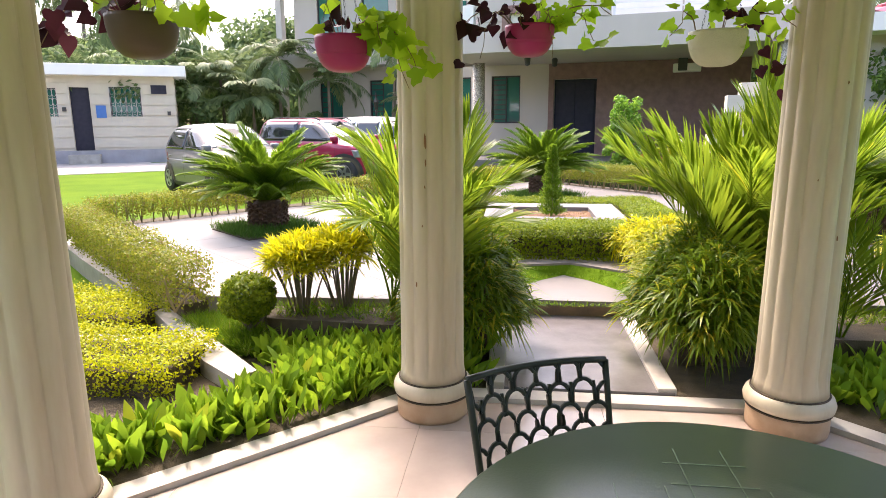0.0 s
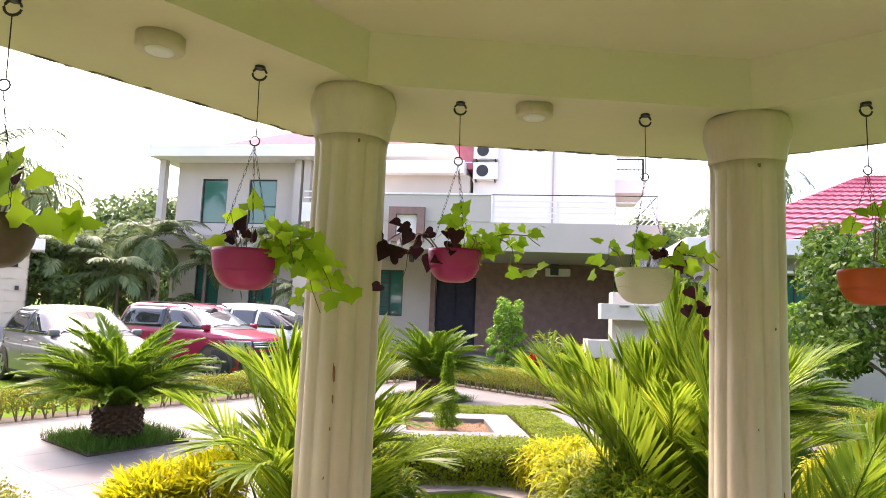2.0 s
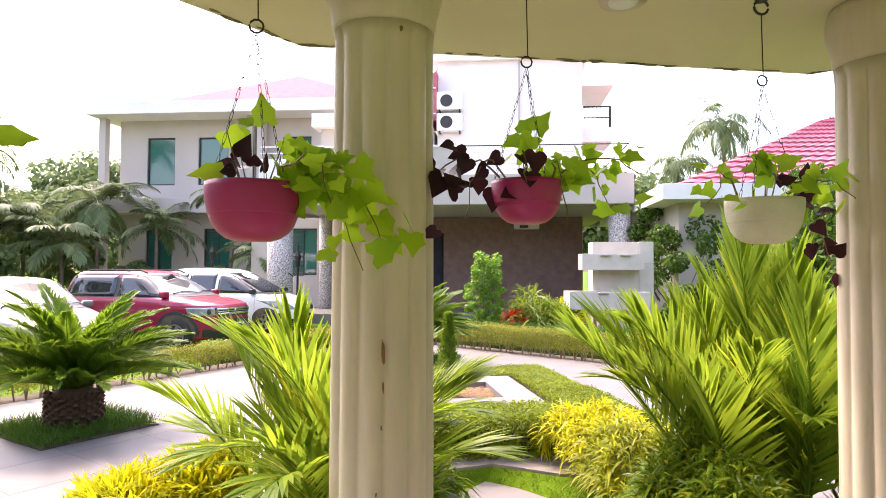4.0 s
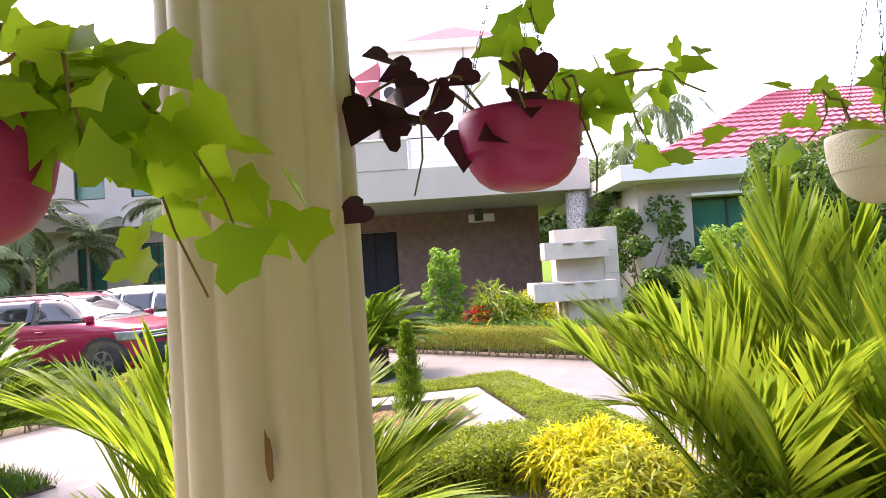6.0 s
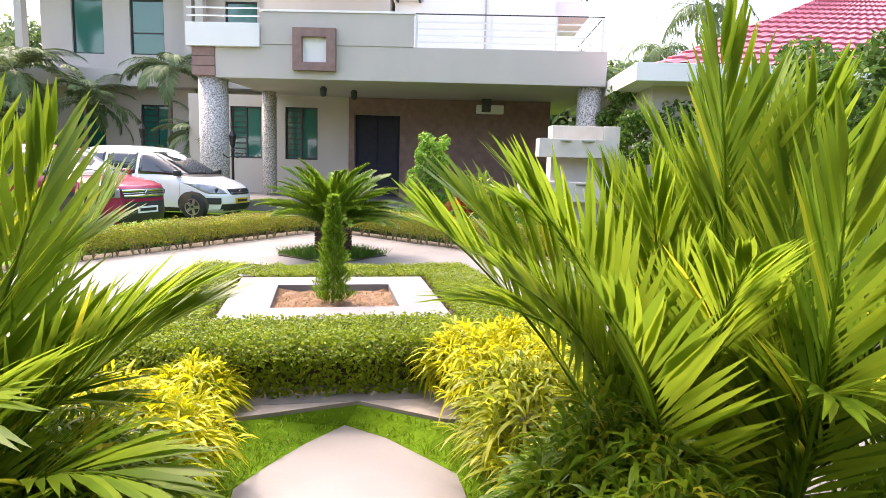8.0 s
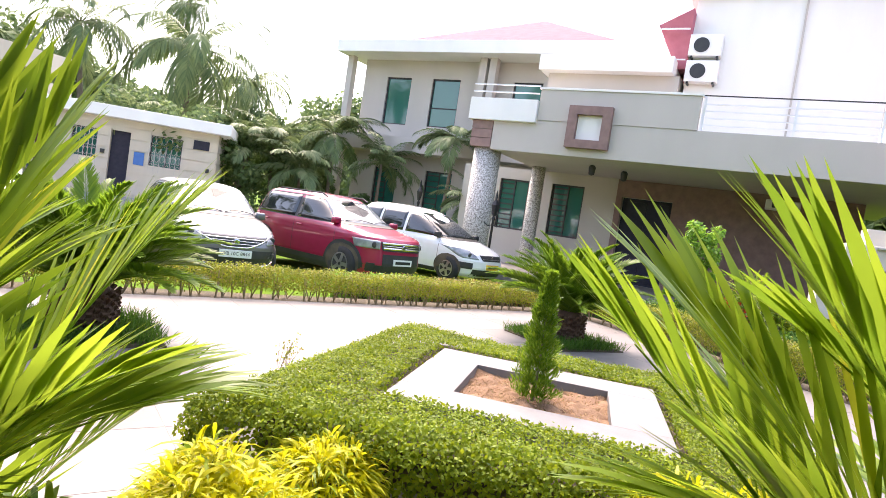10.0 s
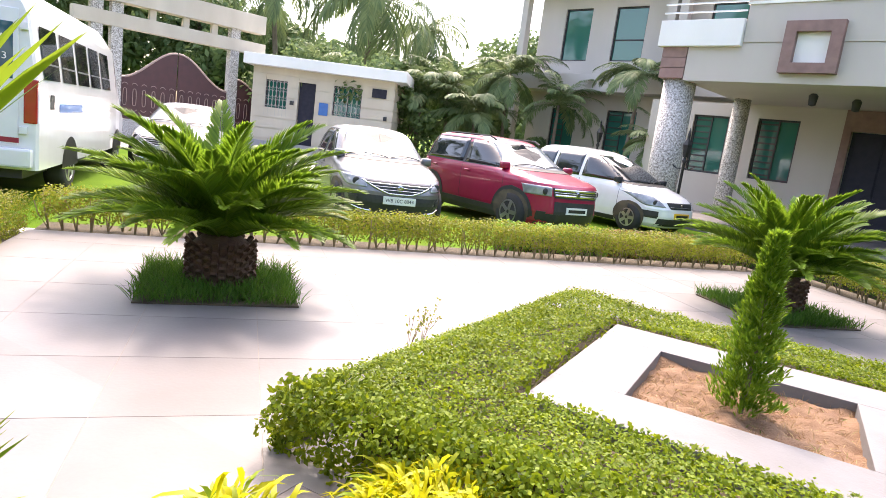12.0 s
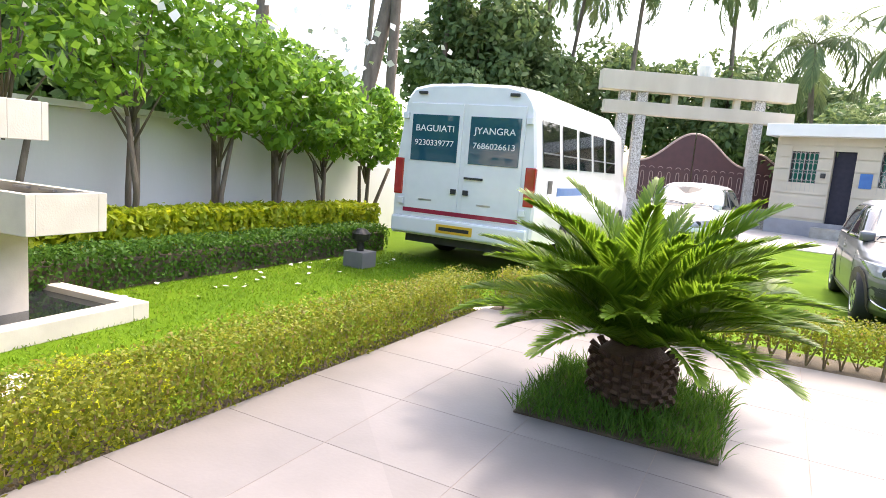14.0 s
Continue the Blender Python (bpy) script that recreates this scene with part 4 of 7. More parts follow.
for h in bh:
    window(bung, *h, 0.1, 2)
    part("window_hood", boxes((h[0] - 0.1, h[1] + 0.5, -0.3, 0, h[3] + 0.02, h[3] + 0.08)), "white", bung)
part("eaves_slab", boxes((7.23, 19.8, -0.7, 7.8, 3.11, 3.45), bevel=0.01), "white", bung, "white eaves slab")
bm = bmesh.new()
rows_n = 26
a, b = Vector((7.7, -0.35, 3.46)), Vector((19.4, -0.35, 3.46))
ra, rb = Vector((12.7, 3.5, 5.74)), Vector((15.4, 3.5, 5.74))
bk = [Vector((19.4, 7.4, 3.46)), Vector((7.7, 7.4, 3.46))]


def tiled(bm, p0, p1, q1, q0, rows, cols):
    """A roof slope with stepped tile rows and rolled columns."""
    g = []
    for i in range(rows + 1):
        for lip in ((0.0, 1.0) if i else (1.0,)):
            k = i / rows
            l, r = p0.lerp(q0, k), p1.lerp(q1, k)
            nrm = (p1 - p0).cross(q0 - p0).normalized()
            row = []
            for j in range(cols * 2 + 1):
                row.append(bm.verts.new(l.lerp(r, j / (cols * 2)) + nrm * (0.045 * lip + (0.03 if j % 2 else 0.0))))
            g.append(row)
    for x, y in zip(g, g[1:]):
        for j in range(cols * 2):
            bm.faces.new((x[j], x[j + 1], y[j + 1], y[j]))


tiled(bm, a, b, rb, ra, 14, 34)
tiled(bm, bk[1], a, ra, ra, 14, 22)
tiled(bm, b, bk[0], rb, rb, 14, 22)
c = [bm.verts.new(v) for v in (*bk, ra, rb)]
bm.faces.new((c[0], c[1], c[2], c[3]))
part("roof", bm, "roof", bung, "pink rolled-tile hip roof")
aircon(11.28, -2.32, 2.47, HOUSE, "white outdoor air conditioner on the bungalow wall")

# ---------- cascade water features ----------
def cascade(m, label):
    t = thing("water_cascade", m, label, "fountain", "stone cascades on the lawn")
    part("back_block", boxes((-0.57, 0.36, 0.0, 0.45, 0, 2.23), bevel=0.006), "lodge_stone", t)
    for k in range(5):
        part("pier_stone", boxes((0.362, 0.65, -0.02, 0.45, k * 0.448, k * 0.448 + 0.444), bevel=0.006), "lodge_stone", t)
    for r in ((-0.86, 0.355, -0.4, -0.34), (-0.86, 0.355, -0.06, -0.002), (-0.86, -0.8, -0.34, -0.06), (0.295, 0.355, -0.34, -0.06)):
        part("top_trough", boxes((*r, 1.66, 1.98), bevel=0.006), "lodge_stone", t)
    part("trough_bottom", boxes((-0.8, 0.295, -0.34, -0.06, 1.66, 1.7)), "lodge_stone", t)
    for r in ((-1.16, 0.36, -0.72, -0.64), (-1.16, 0.36, -0.08, -0.003), (-1.16, -1.08, -0.64, -0.08), (0.28, 0.36, -0.64, -0.08)):
        part("lower_trough", boxes((*r, 0.9, 1.24), bevel=0.006), "lodge_stone", t)
    part("trough_bottom", boxes((-1.08, 0.28, -0.64, -0.08, 0.9, 0.95)), "lodge_stone", t)
    part("trough_foot", boxes((-0.5, 0.3, -0.45, -0.004, 0, 0.9), bevel=0.006), "lodge_stone", t)
    part("trough_water", boxes((-1.08, 0.28, -0.64, -0.08, 1.13, 1.16)), "car_glass", t, "dark water")
    for x in (-0.62, -0.25):
        part("spout_lip", boxes((x, x + 0.2, -0.76, -0.6, 1.2, 1.22)), "rim", t, "metal spout lip")
    for x in (-0.5, -0.12):
        part("spout_lip", boxes((x, x + 0.2, -0.46, -0.33, 1.94, 1.96)), "rim", t, "metal spout lip")
    for r in ((-1.15, 0.9, -1.2, -1.02, 0, 0.17), (-1.15, -0.97, -1.02, 0.6, 0, 0.17), (0.72, 0.9, -1.02, 0.6, 0, 0.17)):
        part("basin_rim", boxes(r, bevel=0.008), "lodge_stone", t, "white stone pond rim")
    part("pond_water", boxes((-0.97, 0.72, -1.02, 0.0, 0.05, 0.11)), "car_glass", t, "dark still water")
    return t


cascade(pose(5.8, 13.32, G, 0, 0, -10), "white stone tiered water cascade before the house")
cascade(pose(-4.47, 2.72, G, 0, 0, 232) @ Matrix.Scale(0.86, 4), "white stone tiered water cascade on the side lawn")

# ---------- gate lodge ----------
LODGE = Matrix.Translation((-13.49, 23.48, 0)) @ Matrix.Rotation(radians(28), 4, 'Z')
lodge = thing("gate_lodge", LODGE, "small flat-roofed beige gate lodge with grooved walls", "lodge")
lh = [(-3.7, -2.87, 1.42, 2.74), (-2.45, -1.8, 0.35, 2.78), (-1.13, -0.04, 1.5, 2.81)]
part("front_wall", pierced(-4.2, 1.15, -0.3, 3.2, 0, 0.22, lh), "lodge", lodge)
part("side_wall", boxes((0.93, 1.15, 0.22, 4.2, -0.3, 3.2), (-4.2, -3.98, 0.22, 4.2, -0.3, 3.2), (-3.98, 0.93, 4.0, 4.2, -0.3, 3.2)), "lodge", lodge)
for k in range(7):
    z = 0.55 + k * 0.4
    segs = [(-4.2, 1.15)]
    part("wall_course", boxes((1.152, 1.18, 0.0, 4.2, z, z + 0.36)), "lodge", lodge)
    for h in lh:
        if h[2] - 0.05 < z < h[3] + 0.05:
            segs = [s for a_, b_ in segs for s in ((a_, min(b_, h[0])), (max(a_, h[1]), b_)) if s[1] - s[0] > 0.05]
    for s in segs:
        part("wall_course", boxes((s[0] + 0.003, s[1] - 0.003, -0.03, -0.002, z, z + 0.36)), "lodge", lodge)
part("plinth", boxes((-4.25, 1.23, -0.08, -0.031, -0.3, 0.45), (1.181, 1.23, -0.031, 4.2, -0.3, 0.45)), "plinth", lodge, "grey-blue plinth")
part("roof_slab", boxes((-4.45, 1.62, -0.5, 4.6, 3.2, 3.6), bevel=0.02), "white", lodge, "white flat roof slab")
for h in (lh[0], lh[2]):
    w = window(lodge, *h, 0.12, 2)
    bm = bmesh.new()
    nb = 6
    for k in range(nb + 1):
        u = h[0] + (h[1] - h[0]) * k / nb
        box(bm, u - 0.008, u + 0.008, -0.03, -0.006, h[2], h[3])
    for k in range(4):
        for j in range(nb):
            cu, cz = h[0] + (h[1] - h[0]) * (j + 0.5) / nb, h[2] + (h[3] - h[2]) * (k + 0.5) / 4
            r = 0.07
            tube(bm, [(cu + r * math.cos(q), -0.02, cz + 1.9 * r * math.sin(q)) for q in [0.6 + 1.7 * math.pi * i / 10 for i in range(11)]], 0.008, 4)
    part("window_grille", bm, "grille", w, "white scrolled iron grille")
dl = part("door", boxes((-2.45, -1.8, 0.14, 0.19, 0.35, 2.78)), "dark", lodge, "dark lodge door")
part("door_step", boxes((-2.65, -1.6, -0.5, -0.082, -0.3, 0.3)), "concrete", lodge)
part("notice_board", boxes((-1.62, -1.28, -0.06, -0.031, 1.66, 2.12)), "blue", lodge, "blue notice board")
part("name_board", boxes((0.33, 0.88, -0.06, -0.031, 2.56, 2.89)), "dark", lodge, "small dark board")
part("wall_lamp", boxes((-2.72, -2.59, -0.12, -0.031, 1.9, 2.05)), "trim", lodge)
part("wall_lamp", boxes((0.85, 0.97, -0.12, -0.031, 1.75, 1.9)), "trim", lodge)

# ---------- entrance gate ----------
GATE = Matrix.Translation((-18.05, 22.6, 0)) @ Matrix.Rotation(radians(75.3), 4, 'Z') @ Matrix.Scale(0.89, 4) @ Matrix.Translation((4.3, 0, 0))
gt = thing("entrance_gate", GATE, "tall maroon metal gate under a double concrete beam", "gate")
part("beam", boxes((-12.0, -4.3, -0.3, 0.3, 5.0, 5.75), bevel=0.01), "lodge", gt, "upper concrete beam")
part("beam", boxes((-11.8, -4.2, -0.2, 0.2, 4.1, 4.6), bevel=0.01), "lodge", gt, "lower concrete beam")
for u in (-11.0, -10.3, -5.6):
    part("gate_post", boxes((u - 0.2, u + 0.2, -0.17, 0.17, -0.3, 5.0)), "pebble", gt, "stone-dressed post")
for u in (-9, -7.7, -6.5):
    part("strut", boxes((u - 0.12, u + 0.12, -0.1, 0.1, 4.6, 5.0)), "lodge", gt)
for a_, b_, t0, t1 in ((-10.1, -7.95, 2.3, 3.5), (-7.9, -5.8, 3.5, 2.3), (-5.4, -4.0, 2.9, 2.3)):
    pts = [(a_, 0.75)] + [(b_, 0.75)] + [(b_ + (a_ - b_) * k / 12, t1 + (t0 - t1) * (0.5 - 0.5 * math.cos(math.pi * k / 12))) for k in range(13)]
    bm = prism(pts, -0.03, 0.03)
    bmesh.ops.transform(bm, matrix=Matrix.Rotation(math.pi / 2, 4, 'X'), verts=bm.verts)
    leaf_ = part("gate_leaf", bm, "gate", gt, "maroon sheet metal leaf")
    nn = int((b_ - a_) / 0.35)
    for k in range(nn):
        u = a_ + (b_ - a_) * (k + 0.5) / nn
        bs = bmesh.new()
        tube(bs, [(u + 0.07 * math.sin(2 * math.pi * i / 16), -0.05, 1.6 + (0.42 - 0.1 * math.cos(4 * math.pi * i / 16)) * math.cos(2 * math.pi * i / 16)) for i in range(17)], 0.013, 5)
        for e in (1.14, 2.06):
            tube(bs, [(u + 0.1 * math.cos(math.pi * i / 6), -0.05, e + 0.07 * math.sin(math.pi * i / 6) * (1 if e > 1.5 else -1)) for i in range(7)], 0.012, 5)
        part("gate_scroll", bs, "gate_scroll", leaf_, "pale iron scroll")
    bs = bmesh.new()
    tube(bs, [(x, 0, z + 0.03) for x, z in pts[2:]], 0.05, 7)
    part("gate_crest", bs, "gate_scroll", leaf_, "pale twisted crest")
part("sill_wall", boxes((-10.2, -4.0, -0.15, 0.15, -0.3, 0.74)), "pebble", gt, "pale stone-dressed sill wall")
part("gate_finial", lathe([(0.25, 5.75), (0.3, 5.9), (0.34, 6.15), (0.2, 6.4), (0.05, 6.7)], 16), "white", gt, "white finial").location = (-7.9, 0, 0)

# ---------- boundary wall ----------
wd = Vector((-0.72, 0.69, 0))
bm = bmesh.new()
wp, wq = Vector((0.18, -4.48, 0)), Vector((0.18, -4.48, 0)) + wd * 25
s = Vector((-wd.y, wd.x, 0)) * 0.2
prism([(wp.x, wp.y), (wq.x, wq.y), (wq.x - abs(s.x), wq.y - abs(s.y)), (wp.x - abs(s.x), wp.y - abs(s.y))], G - 0.1, 1.72, bm)
prism([(wp.x + .05, wp.y + .05), (wq.x + .05, wq.y + .05), (wq.x - .05 - abs(s.x), wq.y - .05 - abs(s.y)), (wp.x - .05 - abs(s.x), wp.y - .05 - abs(s.y))], 1.723, 1.8, bm)
tagged(part("wall_boundary", bm, "white"), "white plastered garden boundary wall", "wall", kind="structure")

# black lamp posts before the porch
for u, w, z in ((-1.55, -0.3, 2.31), (-5.0, 2.0, 2.49)):
    lp = thing("lamp_post", HOUSE @ Matrix.Translation((u, w, -0.02)), "black iron garden lamp post with lantern by the porch", "lamp post", "porch lamp posts")
    part("post", lathe([(0.07, 0), (0.08, 0.06), (0.045, 0.14), (0.035, 0.3), (0.028, z - 0.75), (0.05, z - 0.7), (0.02, z - 0.62)], 14), "iron", lp, "", True)
    part("lantern", lathe([(0.05, z - 0.62), (0.09, z - 0.4), (0.1, z - 0.36), (0.03, z - 0.22), (0.035, z - 0.16), (0.005, z)], 6), "iron", lp, "black six-sided lantern")
    bm = bmesh.new()
    tube(bm, [(-0.24, 0, z - 0.8), (-0.12, 0, z - 0.88), (0, 0, z - 0.84), (0.12, 0, z - 0.88), (0.24, 0, z - 0.8)], 0.014, 6)
    part("cross_arm", bm, "iron", lp)

# ---------- hanging pots ----------
def heart(n, rng, size):
    """Broad pointed vine leaves as fans of seven corners."""
    half = [(0.0, 0.0), (-0.12, 0.16), (-0.1, 0.36), (0.06, 0.5), (0.3, 0.47), (0.6, 0.27)] if not n else [(0.0, 0.0), (-0.15, 0.2), (-0.1, 0.44), (0.14, 0.4), (0.4, 0.45), (0.58, 0.24)]
    ring = half + [(1.0, 0.0)] + [(x, -y) for x, y in half[:0:-1]]
    base = np.array([[0.2, 0, -0.04]] + [[x, y, 0.1 * abs(y) - 0.1 * x * x] for x, y in ring])
    fan = np.array([[0, k + 1, (k + 1) % len(ring) + 1] for k in range(len(ring))])[:, ::-1]
    return base, fan


def vine_leaves(P, D, N, size, rng, lobed=0):
    base, fan = heart(lobed, rng, 1)
    n = len(P)
    D = unit(D)
    S = unit(np.cross(N, D))
    N = np.cross(D, S)
    sz = (size * rng.uniform(0.6, 1.15, n))[:, None, None]
    V = P[:, None, :] + sz * (base[None, :, 0:1] * D[:, None, :] + base[None, :, 1:2] * S[:, None, :] + base[None, :, 2:3] * N[:, None, :])
    F = (np.arange(n) * len(base))[:, None, None] + fan[None]
    return V.reshape(-1, 3), [F.reshape(-1, 3)]


def hanging_pot(x, y, rim, hook, r, mat, label, trails, tufts, seed):
    """Bowl pot on a hook, ring and three chains; trails: (angle, reach, drop, colour, leaves)."""
    t = thing("hanging_pot", pose(x, y, rim), label, "hanging pot", "pots under the pavilion eaves")
    prof = [(0.36 * r, -1.2 * r), (0.56 * r, -1.14 * r), (0.72 * r, -1.02 * r), (0.84 * r, -0.85 * r), (0.93 * r, -0.6 * r), (0.985 * r, -0.32 * r), (r, -0.1 * r), (0.99 * r, 0.0), (0.95 * r, 0.0), (0.92 * r, -0.08)]
    part("bowl", lathe(prof, 40), mat, t, "", True)
    part("potting_soil", lathe([(0.9 * r, -0.06), (0.9 * r, -0.03)], 24), "dark_soil_and_shade", t)
    h = hook - rim
    bm = bmesh.new()
    tube(bm, [(0.026 * math.cos(q), 0, h - 0.032 + 0.024 * math.sin(q)) for q in [-0.2 - 5.9 * k / 14 for k in range(15)]], 0.0045, 6)
    tube(bm, [(0, 0, h - 0.012), (0, 0, h + 0.004)], 0.02, 10)
    part("ceiling_hook", bm, "iron", t, "black iron hook")
    bm = bmesh.new()
    ring = 0.47 * h
    tube(bm, [(0, 0, h - 0.055), (0.004, 0, ring + 0.1)], 0.002, 5)
    tube(bm, [(0.018 * math.cos(q), 0, ring + 0.08 + 0.018 * math.sin(q)) for q in [2 * math.pi * k / 10 for k in range(11)]], 0.003, 5)
    part("hanger_wire", bm, "iron", t, "thin hanging wire and ring")
    bm = bmesh.new()
    for k in range(3):
        a = 2 * math.pi * k / 3 + seed
        e, s = Vector((0.94 * r * math.cos(a), 0.94 * r * math.sin(a), -0.01)), Vector((0, 0, ring + 0.06))
        for j in range(14):
            p, q = s.lerp(e, j / 14), s.lerp(e, (j + 1) / 14)
            side = (e - s).orthogonal().normalized() if j % 2 else (e - s).cross((e - s).orthogonal()).normalized()
            c, dr = (p + q) / 2, (q - p) * 0.62
            tube(bm, [c + dr * math.cos(w) + side * 0.004 * math.sin(w) for w in [2 * math.pi * i / 8 for i in range(9)]], 0.0009, 3)
    part("chain", bm, "iron", t, "three thin chains")
    rng = np.random.default_rng(seed)
    groups = {"lf_vine": [], "lf_purple": []}
    bs = bmesh.new()
    for ang, reach, drop, colour, n, size in trails:
        d = np.array([math.cos(ang), math.sin(ang), 0])
        pts = []
        for k in range(9):
            s = k / 8
            pts.append(d * (0.75 * r + reach * s) + np.array([0, 0, 0.01 + 0.07 * math.sin(s * 3.14) - drop * s * s]) + rng.normal(0, 0.008, 3))
        tube(bs, pts, 0.0035, 4, 0.0018)
        k = rng.integers(0, 9, n)
        P = np.array(pts)[k] + rng.normal(0, 0.035, (n, 3))
        D = d * 0.6 + rng.normal(0, 0.55, (n, 3)) + np.array([0, 0, -0.45])
        groups[colour].append(vine_leaves(P, D, rng.normal(0, 0.32, (n, 3)) - d * 0.2 + np.array([0, -0.9, 0.35]), size, rng, colour == "lf_vine"))
    for colour, n, height, size in tufts:
        P = np.stack([rng.normal(0, 0.4 * r, n), rng.normal(0, 0.4 * r, n), rng.uniform(0.02, height, n)], 1)
        D = P * np.array([1, 1, 0.3]) * 6 + rng.normal(0, 0.5, (n, 3))
        groups[colour].append(vine_leaves(P, D, rng.normal(0, 0.35, (n, 3)) + np.array([0, -0.8, 0.4]), size, rng, colour == "lf_vine"))
        for p in P[::3]:
            tube(bs, [(p[0] * 0.3, p[1] * 0.3, -0.04), tuple(p)], 0.003, 4, 0.0015)
    tagged(part("vine_stem", bs, "cane", t, "trailing stems"), kind="stuff")
    for colour, sets in groups.items():
        if sets:
            V, F = join(sets)
            arrays("leaves", V, F, colour, t, "lime green heart-shaped leaves" if colour == "lf_vine" else "dark purple heart-shaped leaves")
    return t


HK = 2.512
hanging_pot(0.15, 2.98, 1.81, HK, 0.122, "pot_pink", "deep pink bowl pot with lime and purple vines", [(-0.15, 0.24, 0.18, "lf_vine", 34, 0.075), (0.05, 0.18, 0.24, "lf_vine", 28, 0.075), (-0.6, 0.16, 0.06, "lf_vine", 10, 0.07)], [("lf_vine", 7, 0.16, 0.08), ("lf_purple", 9, 0.1, 0.06)], 3)
hanging_pot(0.942, 3.235, 1.872, HK, 0.112, "pot_pink", "deep pink bowl pot trailing purple and lime vines", [(3.2, 0.26, 0.06, "lf_purple", 9, 0.072), (3.55, 0.17, 0.15, "lf_purple", 8, 0.076), (4.4, 0.06, 0.04, "lf_purple", 4, 0.07), (-0.1, 0.27, -0.02, "lf_vine", 20, 0.068), (0.15, 0.22, 0.05, "lf_vine", 14, 0.07), (-0.7, 0.05, 0.17, "lf_vine", 5, 0.055)], [("lf_vine", 12, 0.24, 0.07)], 5)
hanging_pot(1.755, 3.23, 1.83, HK, 0.122, "pot_white", "off-white bowl pot with lime and purple vines", [(-0.1, 0.24, 0.04, "lf_vine", 12, 0.075), (0.1, 0.2, 0.22, "lf_purple", 18, 0.06), (3.1, 0.1, 0.03, "lf_vine", 8, 0.065)], [("lf_vine", 12, 0.18, 0.07)], 8)
hanging_pot(2.53, 2.92, 1.842, HK, 0.112, "pot_orange", "orange bowl pot with lime vine", [(0.0, 0.2, 0.05, "lf_vine", 12, 0.08), (-0.4, 0.2, 0.1, "lf_purple", 8, 0.06)], [("lf_vine", 14, 0.24, 0.08)], 9)
hanging_pot(-0.5, 2.56, 1.842, HK, 0.128, "pot_brown", "dark brown bowl pot with lime and purple vines", [(3.4, 0.26, 0.12, "lf_purple", 18, 0.075), (-0.3, 0.14, 0.05, "lf_vine", 8, 0.1)], [("lf_vine", 12, 0.18, 0.1), ("lf_purple", 10, 0.16, 0.06)], 12)

for x, y in ((1.26, 3.22), (-0.14, 2.77)):
    t = thing("soffit_lamp", pose(x, y, 2.51), "round cream surface lamp on the soffit", "ceiling light", "soffit lamps")
    part("lamp_ring", lathe([(0.075, -0.05), (0.08, -0.04), (0.08, 0.0)], 28), "paint", t, "", True)
    part("diffuser", lathe([(0.03, -0.058), (0.045, -0.056), (0.05, -0.045), (0.05, -0.04)], 24), "rail", t, "pale glass diffuser", True)

# ---------- table and chairs ----------
TX, TY, TR, TZ = 1.3, 1.18, 0.545, 0.735
tb = thing("round_table", pose(TX, TY, 0), "round dark green plastic garden table with grooved top", "table")
part("tabletop", lathe([(TR - 0.03, TZ - 0.035), (TR - 0.004, TZ - 0.03), (TR, TZ - 0.012), (TR - 0.012, TZ), (0.03, TZ)], 72), "table", tb, "", True)
bm = bmesh.new()
for k in range(-3, 4):
    for j in range(-3, 4):
        if (k + j) % 2:
            continue
        cx, cy = k * 0.15, j * 0.15
        if math.hypot(cx, cy) < TR - 0.14:
            for d in (-0.04, 0.04):
                box(bm, cx - 0.085, cx + 0.085, cy + d - 0.0012, cy + d + 0.0012, TZ + 0.0003, TZ + 0.0009)
            for d in (-0.05, 0.05):
                box(bm, cx + d - 0.0012, cx + d + 0.0012, cy - 0.1, cy + 0.1, TZ + 0.001, TZ + 0.0015)
part("top_groove", bm, "groove", tb, "pale crossed grooves")
for a in range(4):
    q = math.pi / 4 + a * math.pi / 2
    bm = bmesh.new()
    tube(bm, [(0.44 * math.cos(q), 0.44 * math.sin(q), 0), (0.36 * math.cos(q), 0.36 * math.sin(q), TZ - 0.03)], 0.028, 10, 0.034)
    part("leg", bm, "table", tb, "", True)


